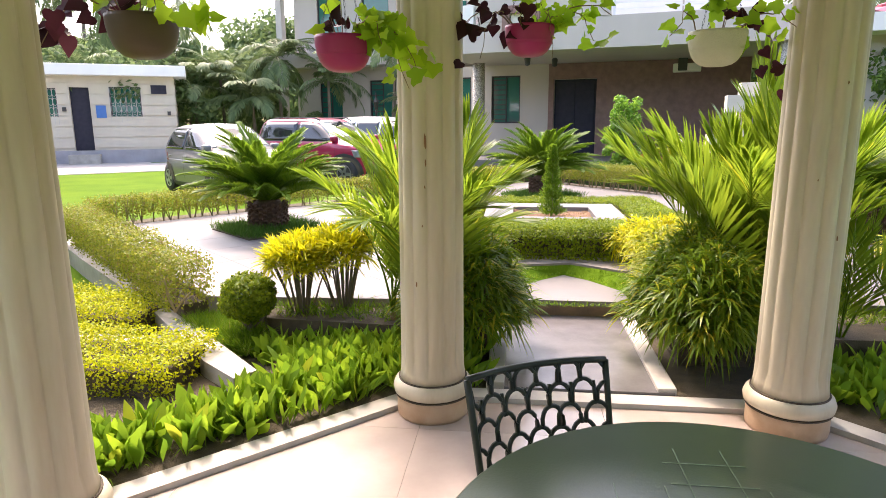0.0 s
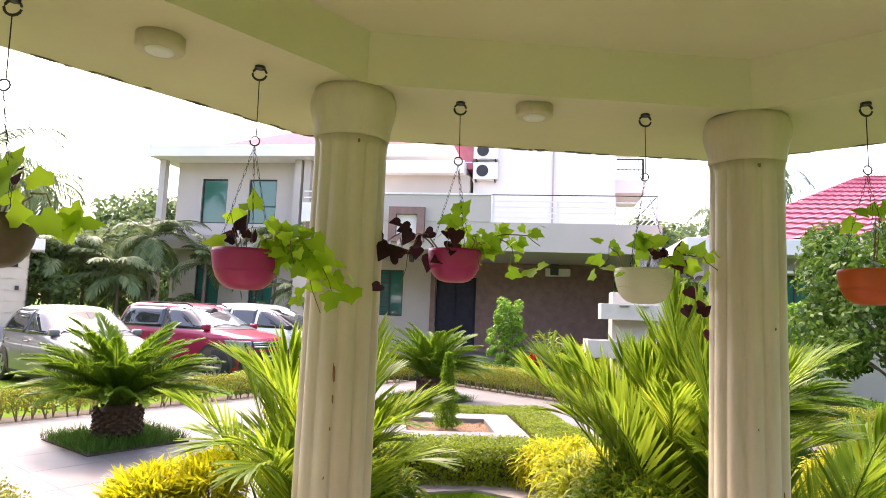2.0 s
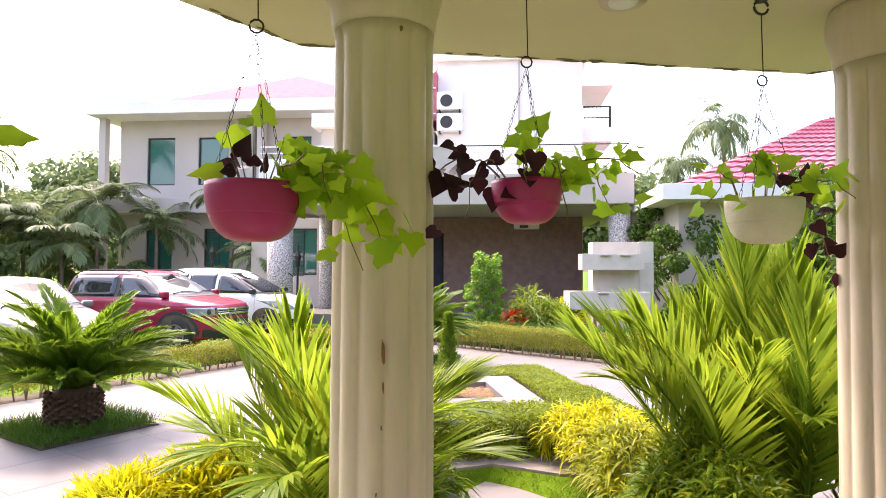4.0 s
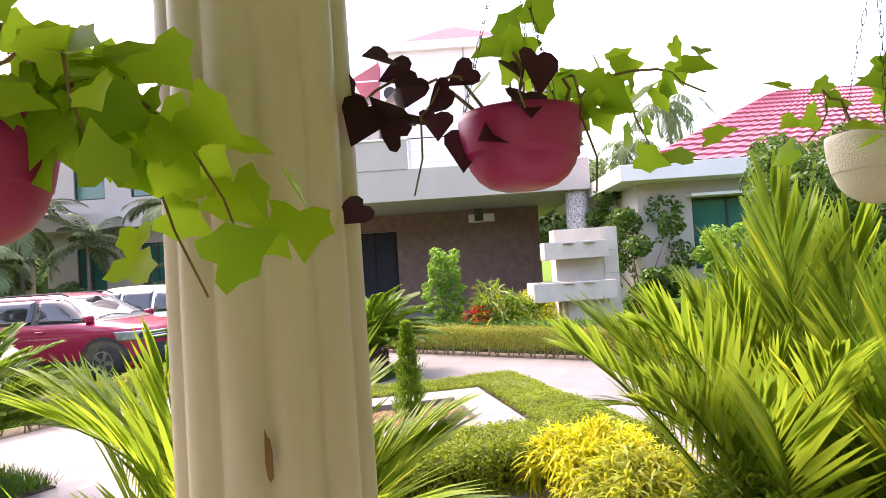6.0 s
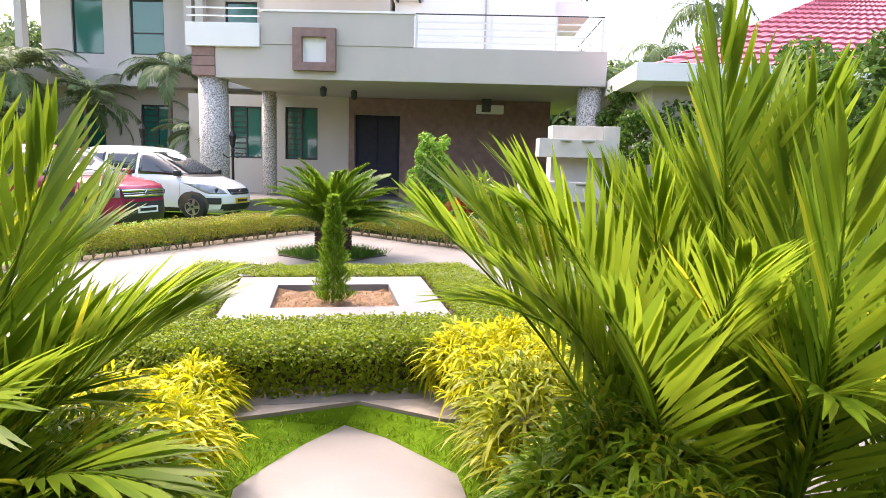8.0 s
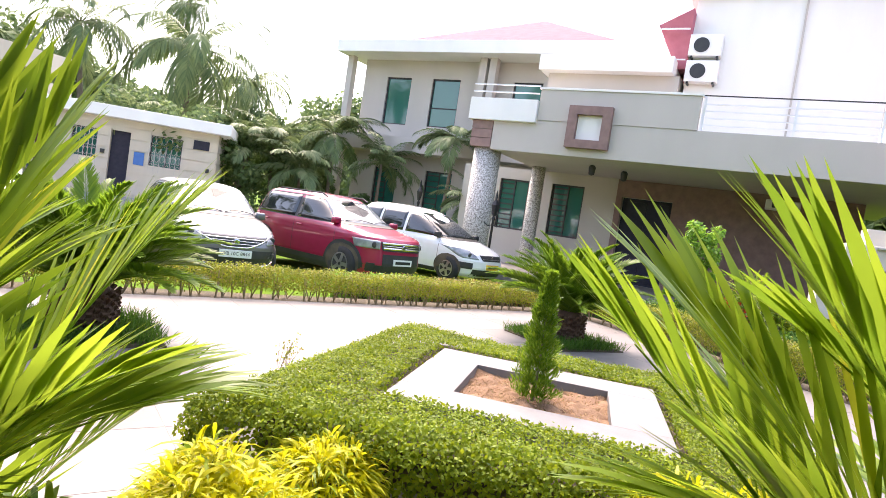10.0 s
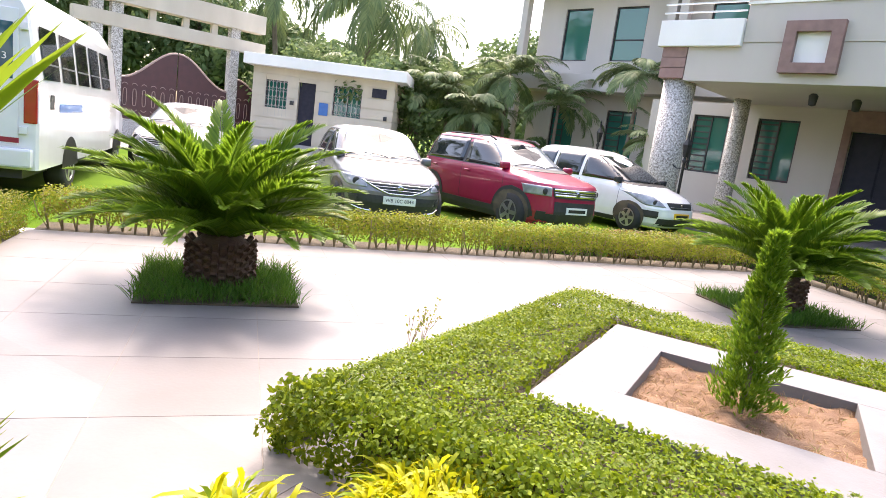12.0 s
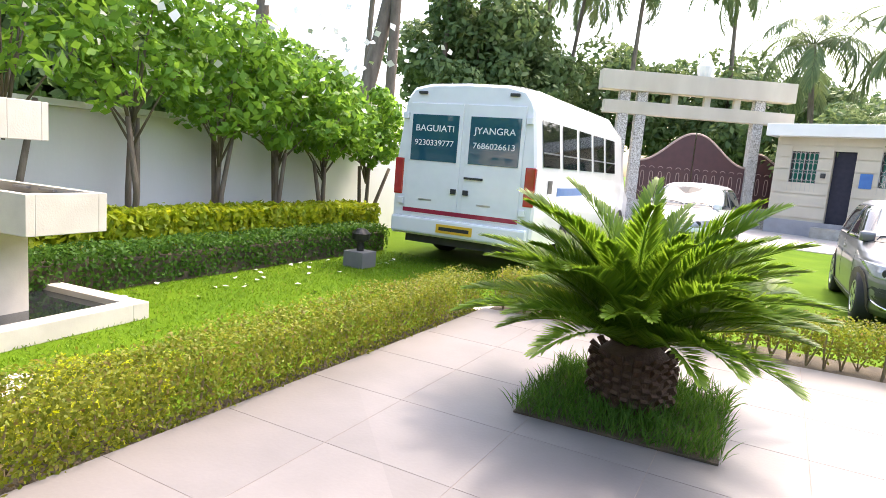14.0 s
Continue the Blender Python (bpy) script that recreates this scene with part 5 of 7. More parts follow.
def lattice_chair(m, label):
    """Moulded chair: branch-like open lattice back, slatted seat, four legs."""
    t = thing("garden_chair", m, label, "chair", "chairs round the table")
    rng = random.Random(4)
    w, hb, tilt = 0.2, 0.4, 0.16

    def bp(u, v):
        return Vector((u * (w + 0.02 * v), -0.2 - tilt * v * hb / 0.42 * 0.6 - 0.035 * (1 - u * u), 0.44 + v * hb + 0.035 * (u * 0.35) * v))
    bm = bmesh.new()
    for path in ([(-1, k / 6) for k in range(7)], [(1, k / 6) for k in range(7)], [(-1 + k / 5, 1) for k in range(11)], [(-1 + k / 5, 0) for k in range(11)]):
        tube(bm, [bp(*p) for p in path], 0.0095, 6)
    part("back_frame", bm, "chair", t, "", True)
    bm = bmesh.new()
    cols_, rows_ = 6, 7
    dv = 1.0 / rows_
    for r in range(rows_):
        for c in range(-1, cols_ + 1):
            u0 = -1 + 2 * (c + (0.5 if r % 2 else 0.0)) / cols_ + rng.uniform(-0.04, 0.04)
            du, top = 2 / cols_ * rng.uniform(0.94, 1.06), dv * rng.uniform(0.95, 1.15)
            arc = [(u0 + du * (0.5 - 0.5 * math.cos(math.pi * k / 10)), min(1, r * dv + top * math.sin(math.pi * k / 10) ** 0.7)) for k in range(11)]
            arc = [q for q in arc if -1 <= q[0] <= 1]
            if len(arc) > 2:
                tube(bm, [bp(*q) for q in arc], 0.0068, 5)
            if r > rows_ - 3 and -1 < u0 < 1:
                tube(bm, [bp(u0, r * dv), bp(u0 + rng.uniform(-0.03, 0.03), min(1, r * dv + dv))], 0.006, 5)
    part("back_lattice", bm, "chair", t, "open branching lattice", True)
    part("seat", boxes((-0.2, 0.2, -0.22, 0.2, 0.425, 0.445), bevel=0.008), "chair", t)
    for sx, sy in ((-1, -1), (1, -1), (-1, 1), (1, 1)):
        bm = bmesh.new()
        tube(bm, [(sx * 0.22, sy * 0.24, 0), (sx * 0.18, sy * 0.19, 0.43)], 0.014, 8, 0.02)
        part("leg", bm, "chair", t, "", True)
    return t


lattice_chair(pose(1.125, 1.585, -0.03, 0, 0, 213), "dark green lattice-backed plastic garden chair at the table")
lattice_chair(pose(1.86, 1.62, 0, 0, 0, 128), "dark green lattice-backed plastic garden chair beside the table")

# ---------- hedges and clipped planting ----------
hedge_run("clipped_hedge", [(-1.27, 4.07), (-4.14, 6.77)], 0.34, PZ - 0.05, 0.02, 0.33, "sparse clipped hedge with bare stems beside the side lawn", density=4600, size=0.023, group="terrace hedges")
hedge_run("clipped_hedge", [(-4.12, 7.04), (1.05, 13.2)], 0.36, PZ - 0.03, 0.12, 0.34, "sparse clipped hedge with bare stems before the parked cars", density=3600, size=0.026, group="terrace hedges")
hedge_run("clipped_hedge", [(1.4, 13.15), (6.7, 7.1)], 0.42, PZ - 0.03, 0.14, 0.42, "sparse clipped hedge with bare stems before the house", density=3600, size=0.026, group="terrace hedges")
hedge_run("clipped_hedge", [(6.7, 6.8), (5.0, 4.6)], 0.42, PZ - 0.03, 0.14, 0.5, "sparse clipped hedge with bare stems by the bungalow", density=2000, size=0.035, group="terrace hedges")
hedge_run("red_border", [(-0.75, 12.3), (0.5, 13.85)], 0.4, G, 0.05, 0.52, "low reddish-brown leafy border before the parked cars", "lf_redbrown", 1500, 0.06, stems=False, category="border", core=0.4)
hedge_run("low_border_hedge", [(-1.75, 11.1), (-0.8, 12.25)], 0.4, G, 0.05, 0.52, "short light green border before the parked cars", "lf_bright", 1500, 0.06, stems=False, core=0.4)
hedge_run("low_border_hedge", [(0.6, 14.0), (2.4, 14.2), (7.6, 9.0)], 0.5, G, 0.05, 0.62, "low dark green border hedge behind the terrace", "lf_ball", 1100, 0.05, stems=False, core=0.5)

BED = [(-0.13, 5.7), (2.84, 5.68), (2.74, 6.3), (2.74, 7.6), (2.6, 8.15), (2.25, 8.34), (0.5, 8.34), (0.1, 8.24), (-0.08, 8.0)]


def inside(px, py, poly):
    r = np.zeros(len(px), bool)
    for (ax, ay), (bx, by) in zip(poly, poly[1:] + poly[:1]):
        k = ((ay > py) != (by > py)) & (px < (bx - ax) * (py - ay) / (by - ay + 1e-12) + ax)
        r ^= k
    return r


def clipped_bed():
    t = thing("clipped_box_bed", pose(0, 0, 0), "dense clipped green ground shrubs round the white planter", "shrub")
    rng = np.random.default_rng(5)
    n = 150000
    x, y = rng.uniform(-0.34, 2.9, n), rng.uniform(5.6, 8.3, n)
    hole = (x > X0 - 0.03) & (x < X1 + 0.03) & (y > Y0 - 0.05) & (y < Y1 + 0.03)
    k = inside(x, y, [(CXB + (px - CXB) * 0.98, 6.9 + (py - 6.9) * 0.97) for px, py in BED]) & ~hole
    x, y = x[k], y[k]
    hump = np.array([noise.noise(Vector((a * 1.6, b * 1.6, 0))) * 0.03 + noise.noise(Vector((a * 9, b * 9, 3))) * 0.022 for a, b in zip(x, y)])
    side_l = x - (-0.22 + (y - 5.66) * 0.06)
    side_r = (2.84 - (y - 5.66) * 0.06) - x
    back = 8.34 - y
    edge = np.clip(np.minimum(np.minimum(side_l, side_r), back) / 0.26, 0, 1) ** 0.5
    z = PZ + 0.05 + (0.225 + hump) * edge + rng.normal(0, 0.012, len(x))
    sets = [flecks(np.stack([x, y, z], 1), rng.normal(0, 0.55, (len(x), 3)) + np.array([0, 0, 1]), 0.017 * rng.uniform(0.7, 1.4, len(x)), 0.011)]
    loops = [BED, [(X0 - 0.04, Y0 - 0.06), (X1 + 0.04, Y0 - 0.06), (X1 + 0.04, Y1 + 0.04), (X0 - 0.04, Y1 + 0.04)]]
    for lp, dens in ((loops[0], 8000), (loops[1], 2000)):
        for (ax, ay), (bx, by) in zip(lp, lp[1:] + lp[:1]):
            ln = math.hypot(bx - ax, by - ay)
            m = int(ln * 0.26 * dens)
            q, zz = rng.random(m), rng.uniform(0.25, 0.55, m)
            if lp is BED and ay + by > 12:
                zz = 0.25 + (zz - 0.25) * 0.4
            elif lp is BED:
                px = ax + (bx - ax) * q
                zz = 0.25 + (zz - 0.25) * np.clip(np.minimum(px + 0.28, 2.84 - px) / 0.24 + 0.15, 0.15, 1)
            nx, ny = (by - ay) / ln, -(bx - ax) / ln
            off = rng.normal(0, 0.02, m) - 0.02 * ((0.5 - zz) / 0.25)
            P = np.stack([ax + (bx - ax) * q + nx * off, ay + (by - ay) * q + ny * off, zz], 1)
            sets.append(flecks(P, np.array([nx, ny, 0.3]) + rng.normal(0, 0.6, (m, 3)), 0.027 * rng.uniform(0.7, 1.4, m), 0.018))
    m = 9000
    px, py = rng.uniform(-0.12, 2.7, m), rng.uniform(5.6, 5.84, m)
    pz = PZ + 0.03 + 0.25 * np.clip((px + 0.3) / 0.3, 0.3, 1) - 0.9 * np.clip(5.68 - py, 0, 1) + rng.normal(0, 0.018, m)
    sets.append(flecks(np.stack([px, py, pz], 1), rng.normal(0, 0.6, (m, 3)) + np.array([0, -0.5, 0.8]), 0.02 * rng.uniform(0.7, 1.4, m), 0.013))
    V, F = join(sets)
    arrays("foliage", V, F, "lf_box", t)
    # added dark solid under the leaves, painted as the bed's inner shade
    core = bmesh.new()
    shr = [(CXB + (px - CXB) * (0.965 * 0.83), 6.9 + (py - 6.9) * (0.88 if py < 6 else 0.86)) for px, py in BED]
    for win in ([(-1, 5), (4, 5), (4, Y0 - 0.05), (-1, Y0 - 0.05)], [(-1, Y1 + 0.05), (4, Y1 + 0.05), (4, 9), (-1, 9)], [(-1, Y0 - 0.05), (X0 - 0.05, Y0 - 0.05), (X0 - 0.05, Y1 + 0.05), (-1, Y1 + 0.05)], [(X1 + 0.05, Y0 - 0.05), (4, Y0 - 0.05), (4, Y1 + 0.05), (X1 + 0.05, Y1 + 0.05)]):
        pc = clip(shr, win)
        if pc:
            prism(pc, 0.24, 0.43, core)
    part("inner_growth", core, "dark_soil_and_shade", t, "dark solid core standing in for shade among the leaves")


CXB = 1.3
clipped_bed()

# dwarf conifer in the planter
t = thing("dwarf_conifer", pose(1.27, 6.93, PH - 0.06), "slim upright dark green dwarf conifer", "conifer")
rng = np.random.default_rng(8)
n = 5200
z = rng.uniform(0.0, 1, n) ** 1.15
a = rng.uniform(0, 2 * math.pi, n)
r = (0.02 + 0.12 * (1 - z) ** 0.85 * (0.75 + 0.35 * np.sin(z * 34 + 3 * a))) * rng.uniform(0.45, 1.08, n)
P = np.stack([r * np.cos(a), r * np.sin(a), 0.03 + z * 0.72], 1)
V, F = blades(P, np.stack([np.cos(a) * 0.5, np.sin(a) * 0.5, 0 * a + 0.9], 1) + rng.normal(0, 0.3, (n, 3)), 0.04, 0.009, 0.1)
arrays("foliage", V, F, "lf_cycad", t)
bm = bmesh.new()
tube(bm, [(0, 0, 0), (0.01, 0, 0.3), (0, 0, 0.65)], 0.012, 6, 0.004)
part("trunk", bm, "bark", t)


# grassy squares and cycads
def grass_patch(name, poly, z, n, h, label, w=0.007, seed=0, lean=0.5, mat="lf_grass", keep_off=None):
    rng = np.random.default_rng(seed)
    xs, ys = [p[0] for p in poly], [p[1] for p in poly]
    x, y = rng.uniform(min(xs), max(xs), n), rng.uniform(min(ys), max(ys), n)
    k = inside(x, y, poly)
    if keep_off:
        k &= ~inside(x, y, keep_off)
    P = np.stack([x[k], y[k], np.full(k.sum(), z)], 1)
    D = np.array([0, 0, 1.0]) + rng.normal(0, lean, (len(P), 3)) * np.array([1, 1, 0.2])
    V, F = blades(P, D, h * rng.uniform(0.5, 1.25, len(P)), w, 0.3, 0.3, 0, rng.normal(0, 1, (len(P), 3)))
    return tagged(arrays(name, V, F, mat), label, "grass", kind="stuff")


for k, (x, y, ang, lab) in enumerate(((-1.89, 6.99, 49, "large sago cycad with arching fronds in a grassy square"), (1.32, 10.4, 45, "large sago cycad with arching fronds before the house"), (4.6, 7.05, 41, "large sago cycad with arching fronds near the bungalow"))):
    m = pose(x, y, 0, 0, 0, ang)
    sq = [(m @ Vector((a, b, 0)))[:2] for a, b in ((-0.47, -0.47), (0.47, -0.47), (0.47, 0.47), (-0.47, 0.47))]
    ground_sheet("cycad_bed", sq, PZ - 0.02, PZ + 0.01, "dark_soil_and_shade", "square soil bed cut in the terrace", "soil")
    lush = [(m @ Vector((a, b, 0)))[:2] for a, b in ((-0.485, -0.485), (0.485, -0.485), (0.485, 0.485), (-0.485, 0.485))]
    grass_patch("cycad_grass", lush, PZ + 0.005, 8200, 0.16, "dark green grass round the cycad", 0.006, 40 + k, 0.35, "lf_ball")
    cycad(x, y, PZ + 0.02, 50 + k, lab)

grass_patch("planter_straw", [(X0 + 0.31, Y0 + 0.32), (X1 - 0.31, Y0 + 0.32), (X1 - 0.31, Y1 - 0.32), (X0 + 0.31, Y1 - 0.32)], PH - 0.055, 1500, 0.045, "dry straw and weeds on the planter soil", 0.004, 33, 1.1, "lf_straw")
INNER = [(1.78, 4.55), *TREAD[2:], (0.84, 4.55)]
OUTER = [(2.5, 4.47), (2.5, 5.12), (2.1, 5.23), (1.76, 5.335), (1.38, 5.595), (0.9, 5.475), (0.5, 5.385), (0.1, 5.295), (0.1, 4.35)]
bm = bmesh.new()
rings = [[bm.verts.new((x, y, z)) for x, y in line] for line, z in ((INNER, 0.0), (INNER, 0.15), (OUTER, 0.236), (OUTER, 0.0))]
for a, b in zip(rings, rings[1:] + rings[:1]):
    for k in range(len(INNER) - 1):
        bm.faces.new((a[k], b[k], b[k + 1], a[k + 1]))
for k in (0, -1):
    bm.faces.new([r[k] for r in rings])
tagged(part("step_soil", bm, "lawn"), "grass ground rising round the step", "ground", kind="structure")
MIDDLE = [((a + c) / 2, (b + d) / 2) for (a, b), (c, d) in zip(INNER, OUTER)]
grass_patch("step_grass", MIDDLE, 0.165, 9000, 0.055, "short grass round the pointed step", 0.005, 3, keep_off=[(0.84, 4.2), (1.78, 4.2), *TREAD[2:]])
grass_patch("step_grass", OUTER, 0.208, 9000, 0.055, "short grass below the terrace edge", 0.005, 4, keep_off=MIDDLE)

def weed(x, y, z, seed):
    """A thin wild sprig: bare wiry stems with a few tiny leaves."""
    t = thing("wild_weed", pose(x, y, z), "thin wiry weed at the edge of the clipped planting", "weed", "weeds on the terrace")
    rng = np.random.default_rng(seed)
    tips = []
    for k in range(6):
        lean = rng.normal(0, 0.09, 2)
        h = rng.uniform(0.14, 0.29)
        pts = [(0, 0, 0), (lean[0] * 0.4, lean[1] * 0.4, h * 0.5), (lean[0], lean[1], h)]
        bs = bmesh.new()
        tube(bs, pts, 0.0018, 4, 0.001)
        part("stalk", bs, "cane", t)
        tips += [np.array(pts[1]) + (np.array(pts[2]) - np.array(pts[1])) * q for q in rng.random(7)]
    P = np.array(tips) + rng.normal(0, 0.008, (len(tips), 3))
    V, F = flecks(P, rng.normal(0, 1, P.shape) + np.array([0, 0, 0.6]), 0.022, 0.012)
    tagged(arrays("leaves", V, F, "lf_hedge", t), kind="stuff")


weed(-0.36, 7.1, PZ, 1)
weed(-0.3, 6.85, PZ, 2)

# ---------- shrubs round the path ----------
pa = areca(0.32, 4.0, 0.05, 1, 6, 0.2, 0.9, 5, 0.16, 4.55)
for yaw, tilt, roll, k, v in ((30, -0.06, 0.1, 0.82, 3), (24, -0.14, 0.15, 0.84, 1), (40, -0.26, 0.0, 0.8, 1)):
    f = new("frond", FROND["areca"][v])
    f.parent = pa
    f.matrix_basis = Matrix.Translation((-0.06, 0.02, 0.28)) @ Matrix.Rotation(radians(yaw), 4, "Z") @ Matrix.Rotation(tilt, 4, "Y") @ Matrix.Rotation(roll, 4, "X") @ Matrix.Scale(k, 4)
pa = areca(2.48, 4.3, 0.1, 2, 7, 0.24, 0.95, 5, 0.3, 4.98)
leaning_fronds(pa, [(-0.15, 0.0, 0.12), (-0.12, 0.1, 0.22), (-0.2, -0.05, 0.05)], 6, (140, 215), (0.02, 0.42), 1.0, 0.2, 0.4, 4.85, 6)
for yaw, tilt, k, h, v in ((200, -0.12, 1.04, 0.4, 2), (30, -0.05, 1.0, 0.36, 2), (70, 0.0, 1.02, 0.3, 2)):
    f = new("frond", FROND["areca"][v])
    f.parent = pa
    f.matrix_basis = Matrix.Translation((-0.04, 0, h)) @ Matrix.Rotation(radians(yaw), 4, "Z") @ Matrix.Rotation(tilt, 4, "Y") @ Matrix.Scale(k, 4)
areca(2.95, 4.0, 0.05, 3, 2, 0.18, 0.78, 5)
rosette_bush("spider_shrub", 0.62, 4.03, -0.02, 0.37, 0.78, 820, "lf_spider", "rounded shrub of narrow green leaves beside the path", seed=1, group="narrow-leaved shrubs")
rosette_bush("spider_shrub", 2.04, 4.0, -0.02, 0.44, 0.8, 1050, "lf_spider", "rounded shrub of narrow green leaves by the path kerb", seed=2, group="narrow-leaved shrubs")
rosette_bush("yellow_croton", 0.6, 5.56, PZ - 0.04, 0.2, 0.26, 200, "lf_croton", "bright yellow narrow-leaved croton at the clipped bed edge", 0.14, seed=13, group="yellow crotons")
rosette_bush("yellow_croton", 0.5, 4.95, 0.14, 0.28, 0.46, 300, "lf_croton", "yellow-green narrow-leaved shrub beside the step", 0.15, seed=3, group="yellow crotons")
rosette_bush("yellow_croton", 2.06, 4.86, 0.14, 0.32, 0.52, 330, "lf_croton2", "yellow-green narrow-leaved croton beside the step", 0.15, seed=4, group="yellow crotons")
rosette_bush("yellow_croton", 2.1, 5.5, PZ - 0.02, 0.33, 0.42, 340, "lf_croton", "bright yellow narrow-leaved croton at the clipped bed", 0.14, seed=5, group="yellow crotons")
rosette_bush("yellow_croton", -0.26, 4.26, 0.18, 0.22, 0.32, 280, "lf_croton", "golden croton on bare stems", 0.13, stem=0.26, seed=6, group="yellow crotons", droop=0.2)
rosette_bush("yellow_croton", -0.52, 4.17, 0.14, 0.21, 0.3, 260, "lf_croton", "small golden croton on bare stems", 0.13, stem=0.26, seed=7, group="yellow crotons", droop=0.2)
rosette_bush("yellow_croton", 3.55, 4.35, 0.02, 0.34, 0.4, 280, "lf_croton", "golden croton on bare stems beyond the column", stem=0.4, seed=8, group="yellow crotons")


def ball_bush(x, y, z, r, mat, label, n=5200, flat=1.0, size=0.03, seed=0):
    t = thing("round_bush", pose(x, y, z), label, "shrub")
    rng = np.random.default_rng(seed)
    d = unit(rng.normal(0, 1, (n, 3)))
    lump = 1 + 0.16 * np.array([noise.noise(Vector(v) * 2.3 + Vector((seed, 0, 0))) for v in d]) + 0.1 * np.array([noise.noise(Vector(v) * 7.0) for v in d])
    P = d * (r * lump * rng.uniform(0.72, 1.05, n))[:, None] * np.array([1, 1, flat]) + np.array([0, 0, r * flat + 0.08])
    V, F = flecks(P, d + rng.normal(0, 0.6, (n, 3)), size * rng.uniform(0.7, 1.3, n), size * 0.6)
    arrays("foliage", V, F, mat, t)
    bm = bmesh.new()
    for k in range(7):
        e = Vector((*rng.normal(0, 0.35 * r, 2), r * flat))
        tube(bm, [(0, 0, 0), e * 0.5, e], 0.01, 5, 0.005)
    part("stem", bm, "bark", t)


ball_bush(-0.8, 3.94, 0.13, 0.175, "lf_box", "small round clipped green bush by the kerb", 6500, 0.85, 0.026, seed=2)
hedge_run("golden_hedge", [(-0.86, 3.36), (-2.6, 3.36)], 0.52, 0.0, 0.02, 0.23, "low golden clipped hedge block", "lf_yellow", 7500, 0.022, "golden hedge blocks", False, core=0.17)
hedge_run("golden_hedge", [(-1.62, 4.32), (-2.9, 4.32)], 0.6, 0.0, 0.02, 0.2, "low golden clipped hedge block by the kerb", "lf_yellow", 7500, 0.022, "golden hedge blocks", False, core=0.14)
tagged(part("garden_kerb", prism([(-0.5, 3.34), (-4.6, 7.32), (-4.75, 7.16), (-3.46, 5.94), (-1.86, 4.49), (-0.86, 3.44), (-0.58, 3.22)][::-1], -0.2, 0.12), "concrete"), "pale concrete kerb between the beds", "kerb", kind="structure")
ground_sheet("bed_paving", [(-1.05, 3.72), (-1.4, 3.98), (-3.0, 3.98), (-3.0, 3.72)], -0.1, 0.06, "concrete", "pale paving strip between the golden hedges", "paving")


def broad_plants(poly, n, label, seed):
    """Clumps of upright broad leaves."""
    rng = np.random.default_rng(seed)
    xs, ys = [p[0] for p in poly], [p[1] for p in poly]
    x, y = rng.uniform(min(xs), max(xs), n * 3), rng.uniform(min(ys), max(ys), n * 3)
    k = inside(x, y, poly)
    C = np.stack([x[k], y[k], np.full(k.sum(), 0.02)], 1)[:n]
    m = 7
    P = np.repeat(C, m, 0) + rng.normal(0, 0.02, (len(C) * m, 3)) * np.array([1, 1, 0])
    D = np.array([0, 0, 1.0]) + rng.normal(0, 0.42, P.shape) * np.array([1, 1, 0.2])
    V, F = blades(P, D, rng.uniform(0.1, 0.27, len(P)), rng.uniform(0.038, 0.07, len(P)), 0.15, 0.5, 0.12, rng.normal(0, 1, P.shape))
    o = arrays("broad_leaf_plants", V, F, "lf_broad")
    return tagged(o, label, "plants", kind="stuff")


broad_plants([(-0.98, 2.2), (-0.62, 2.5), (0.25, 3.4), (0.75, 3.5), (0.3, 4.1), (-0.2, 3.85), (-0.4, 3.3), (-0.66, 2.9), (-1.0, 2.6)], 250, "dense bright green broad-leaved plants along the pavilion edge", 1)
broad_plants([(2.4, 3.6), (2.55, 3.4), (3.7, 2.5), (5.0, 2.6), (5.0, 4.2), (3.0, 4.1)], 300, "dense green broad-leaved plants beyond the path", 2)
grass_patch("bed_grass", [(-1.36, 4.12), (-0.72, 3.68), (-0.72, 4.02), (-1.05, 4.27), (-1.3, 4.27)], 0.05, 11000, 0.19, "fresh green grass tuft by the kerb", 0.006, 9)
grass_patch("edge_weeds", [(-0.85, 2.28), (0.3, 3.4), (0.1, 3.5), (-1.0, 2.5)], 0.02, 700, 0.2, "thin weeds along the floor edge", 0.005, 12, 0.6)

# ---------- wear on the pavilion ----------
def blotch(parent, name, m, w, h, mat, seed, label, n=11, t=0.003):
    """A thin flake or stain with a ragged outline, in the local xz plane."""
    rng = random.Random(seed)
    bm = bmesh.new()
    pts = []
    for k in range(n):
        a = 2 * math.pi * k / n
        q = rng.uniform(0.45, 1.0)
        pts.append((w / 2 * q * math.cos(a), h / 2 * q * math.sin(a)))
    lo, hi = [bm.verts.new((x, 0, z)) for x, z in pts], [bm.verts.new((x * 0.9, -t, z * 0.9)) for x, z in pts]
    bm.faces.new(hi)
    for k in range(n):
        bm.faces.new((lo[k], lo[(k + 1) % n], hi[(k + 1) % n], hi[k]))
    o = part(name, bm, mat, parent, label)
    o.matrix_basis = m
    return o


kids = [o for o in scene.objects if o.name.split(".")[0] == "fluted_column"]
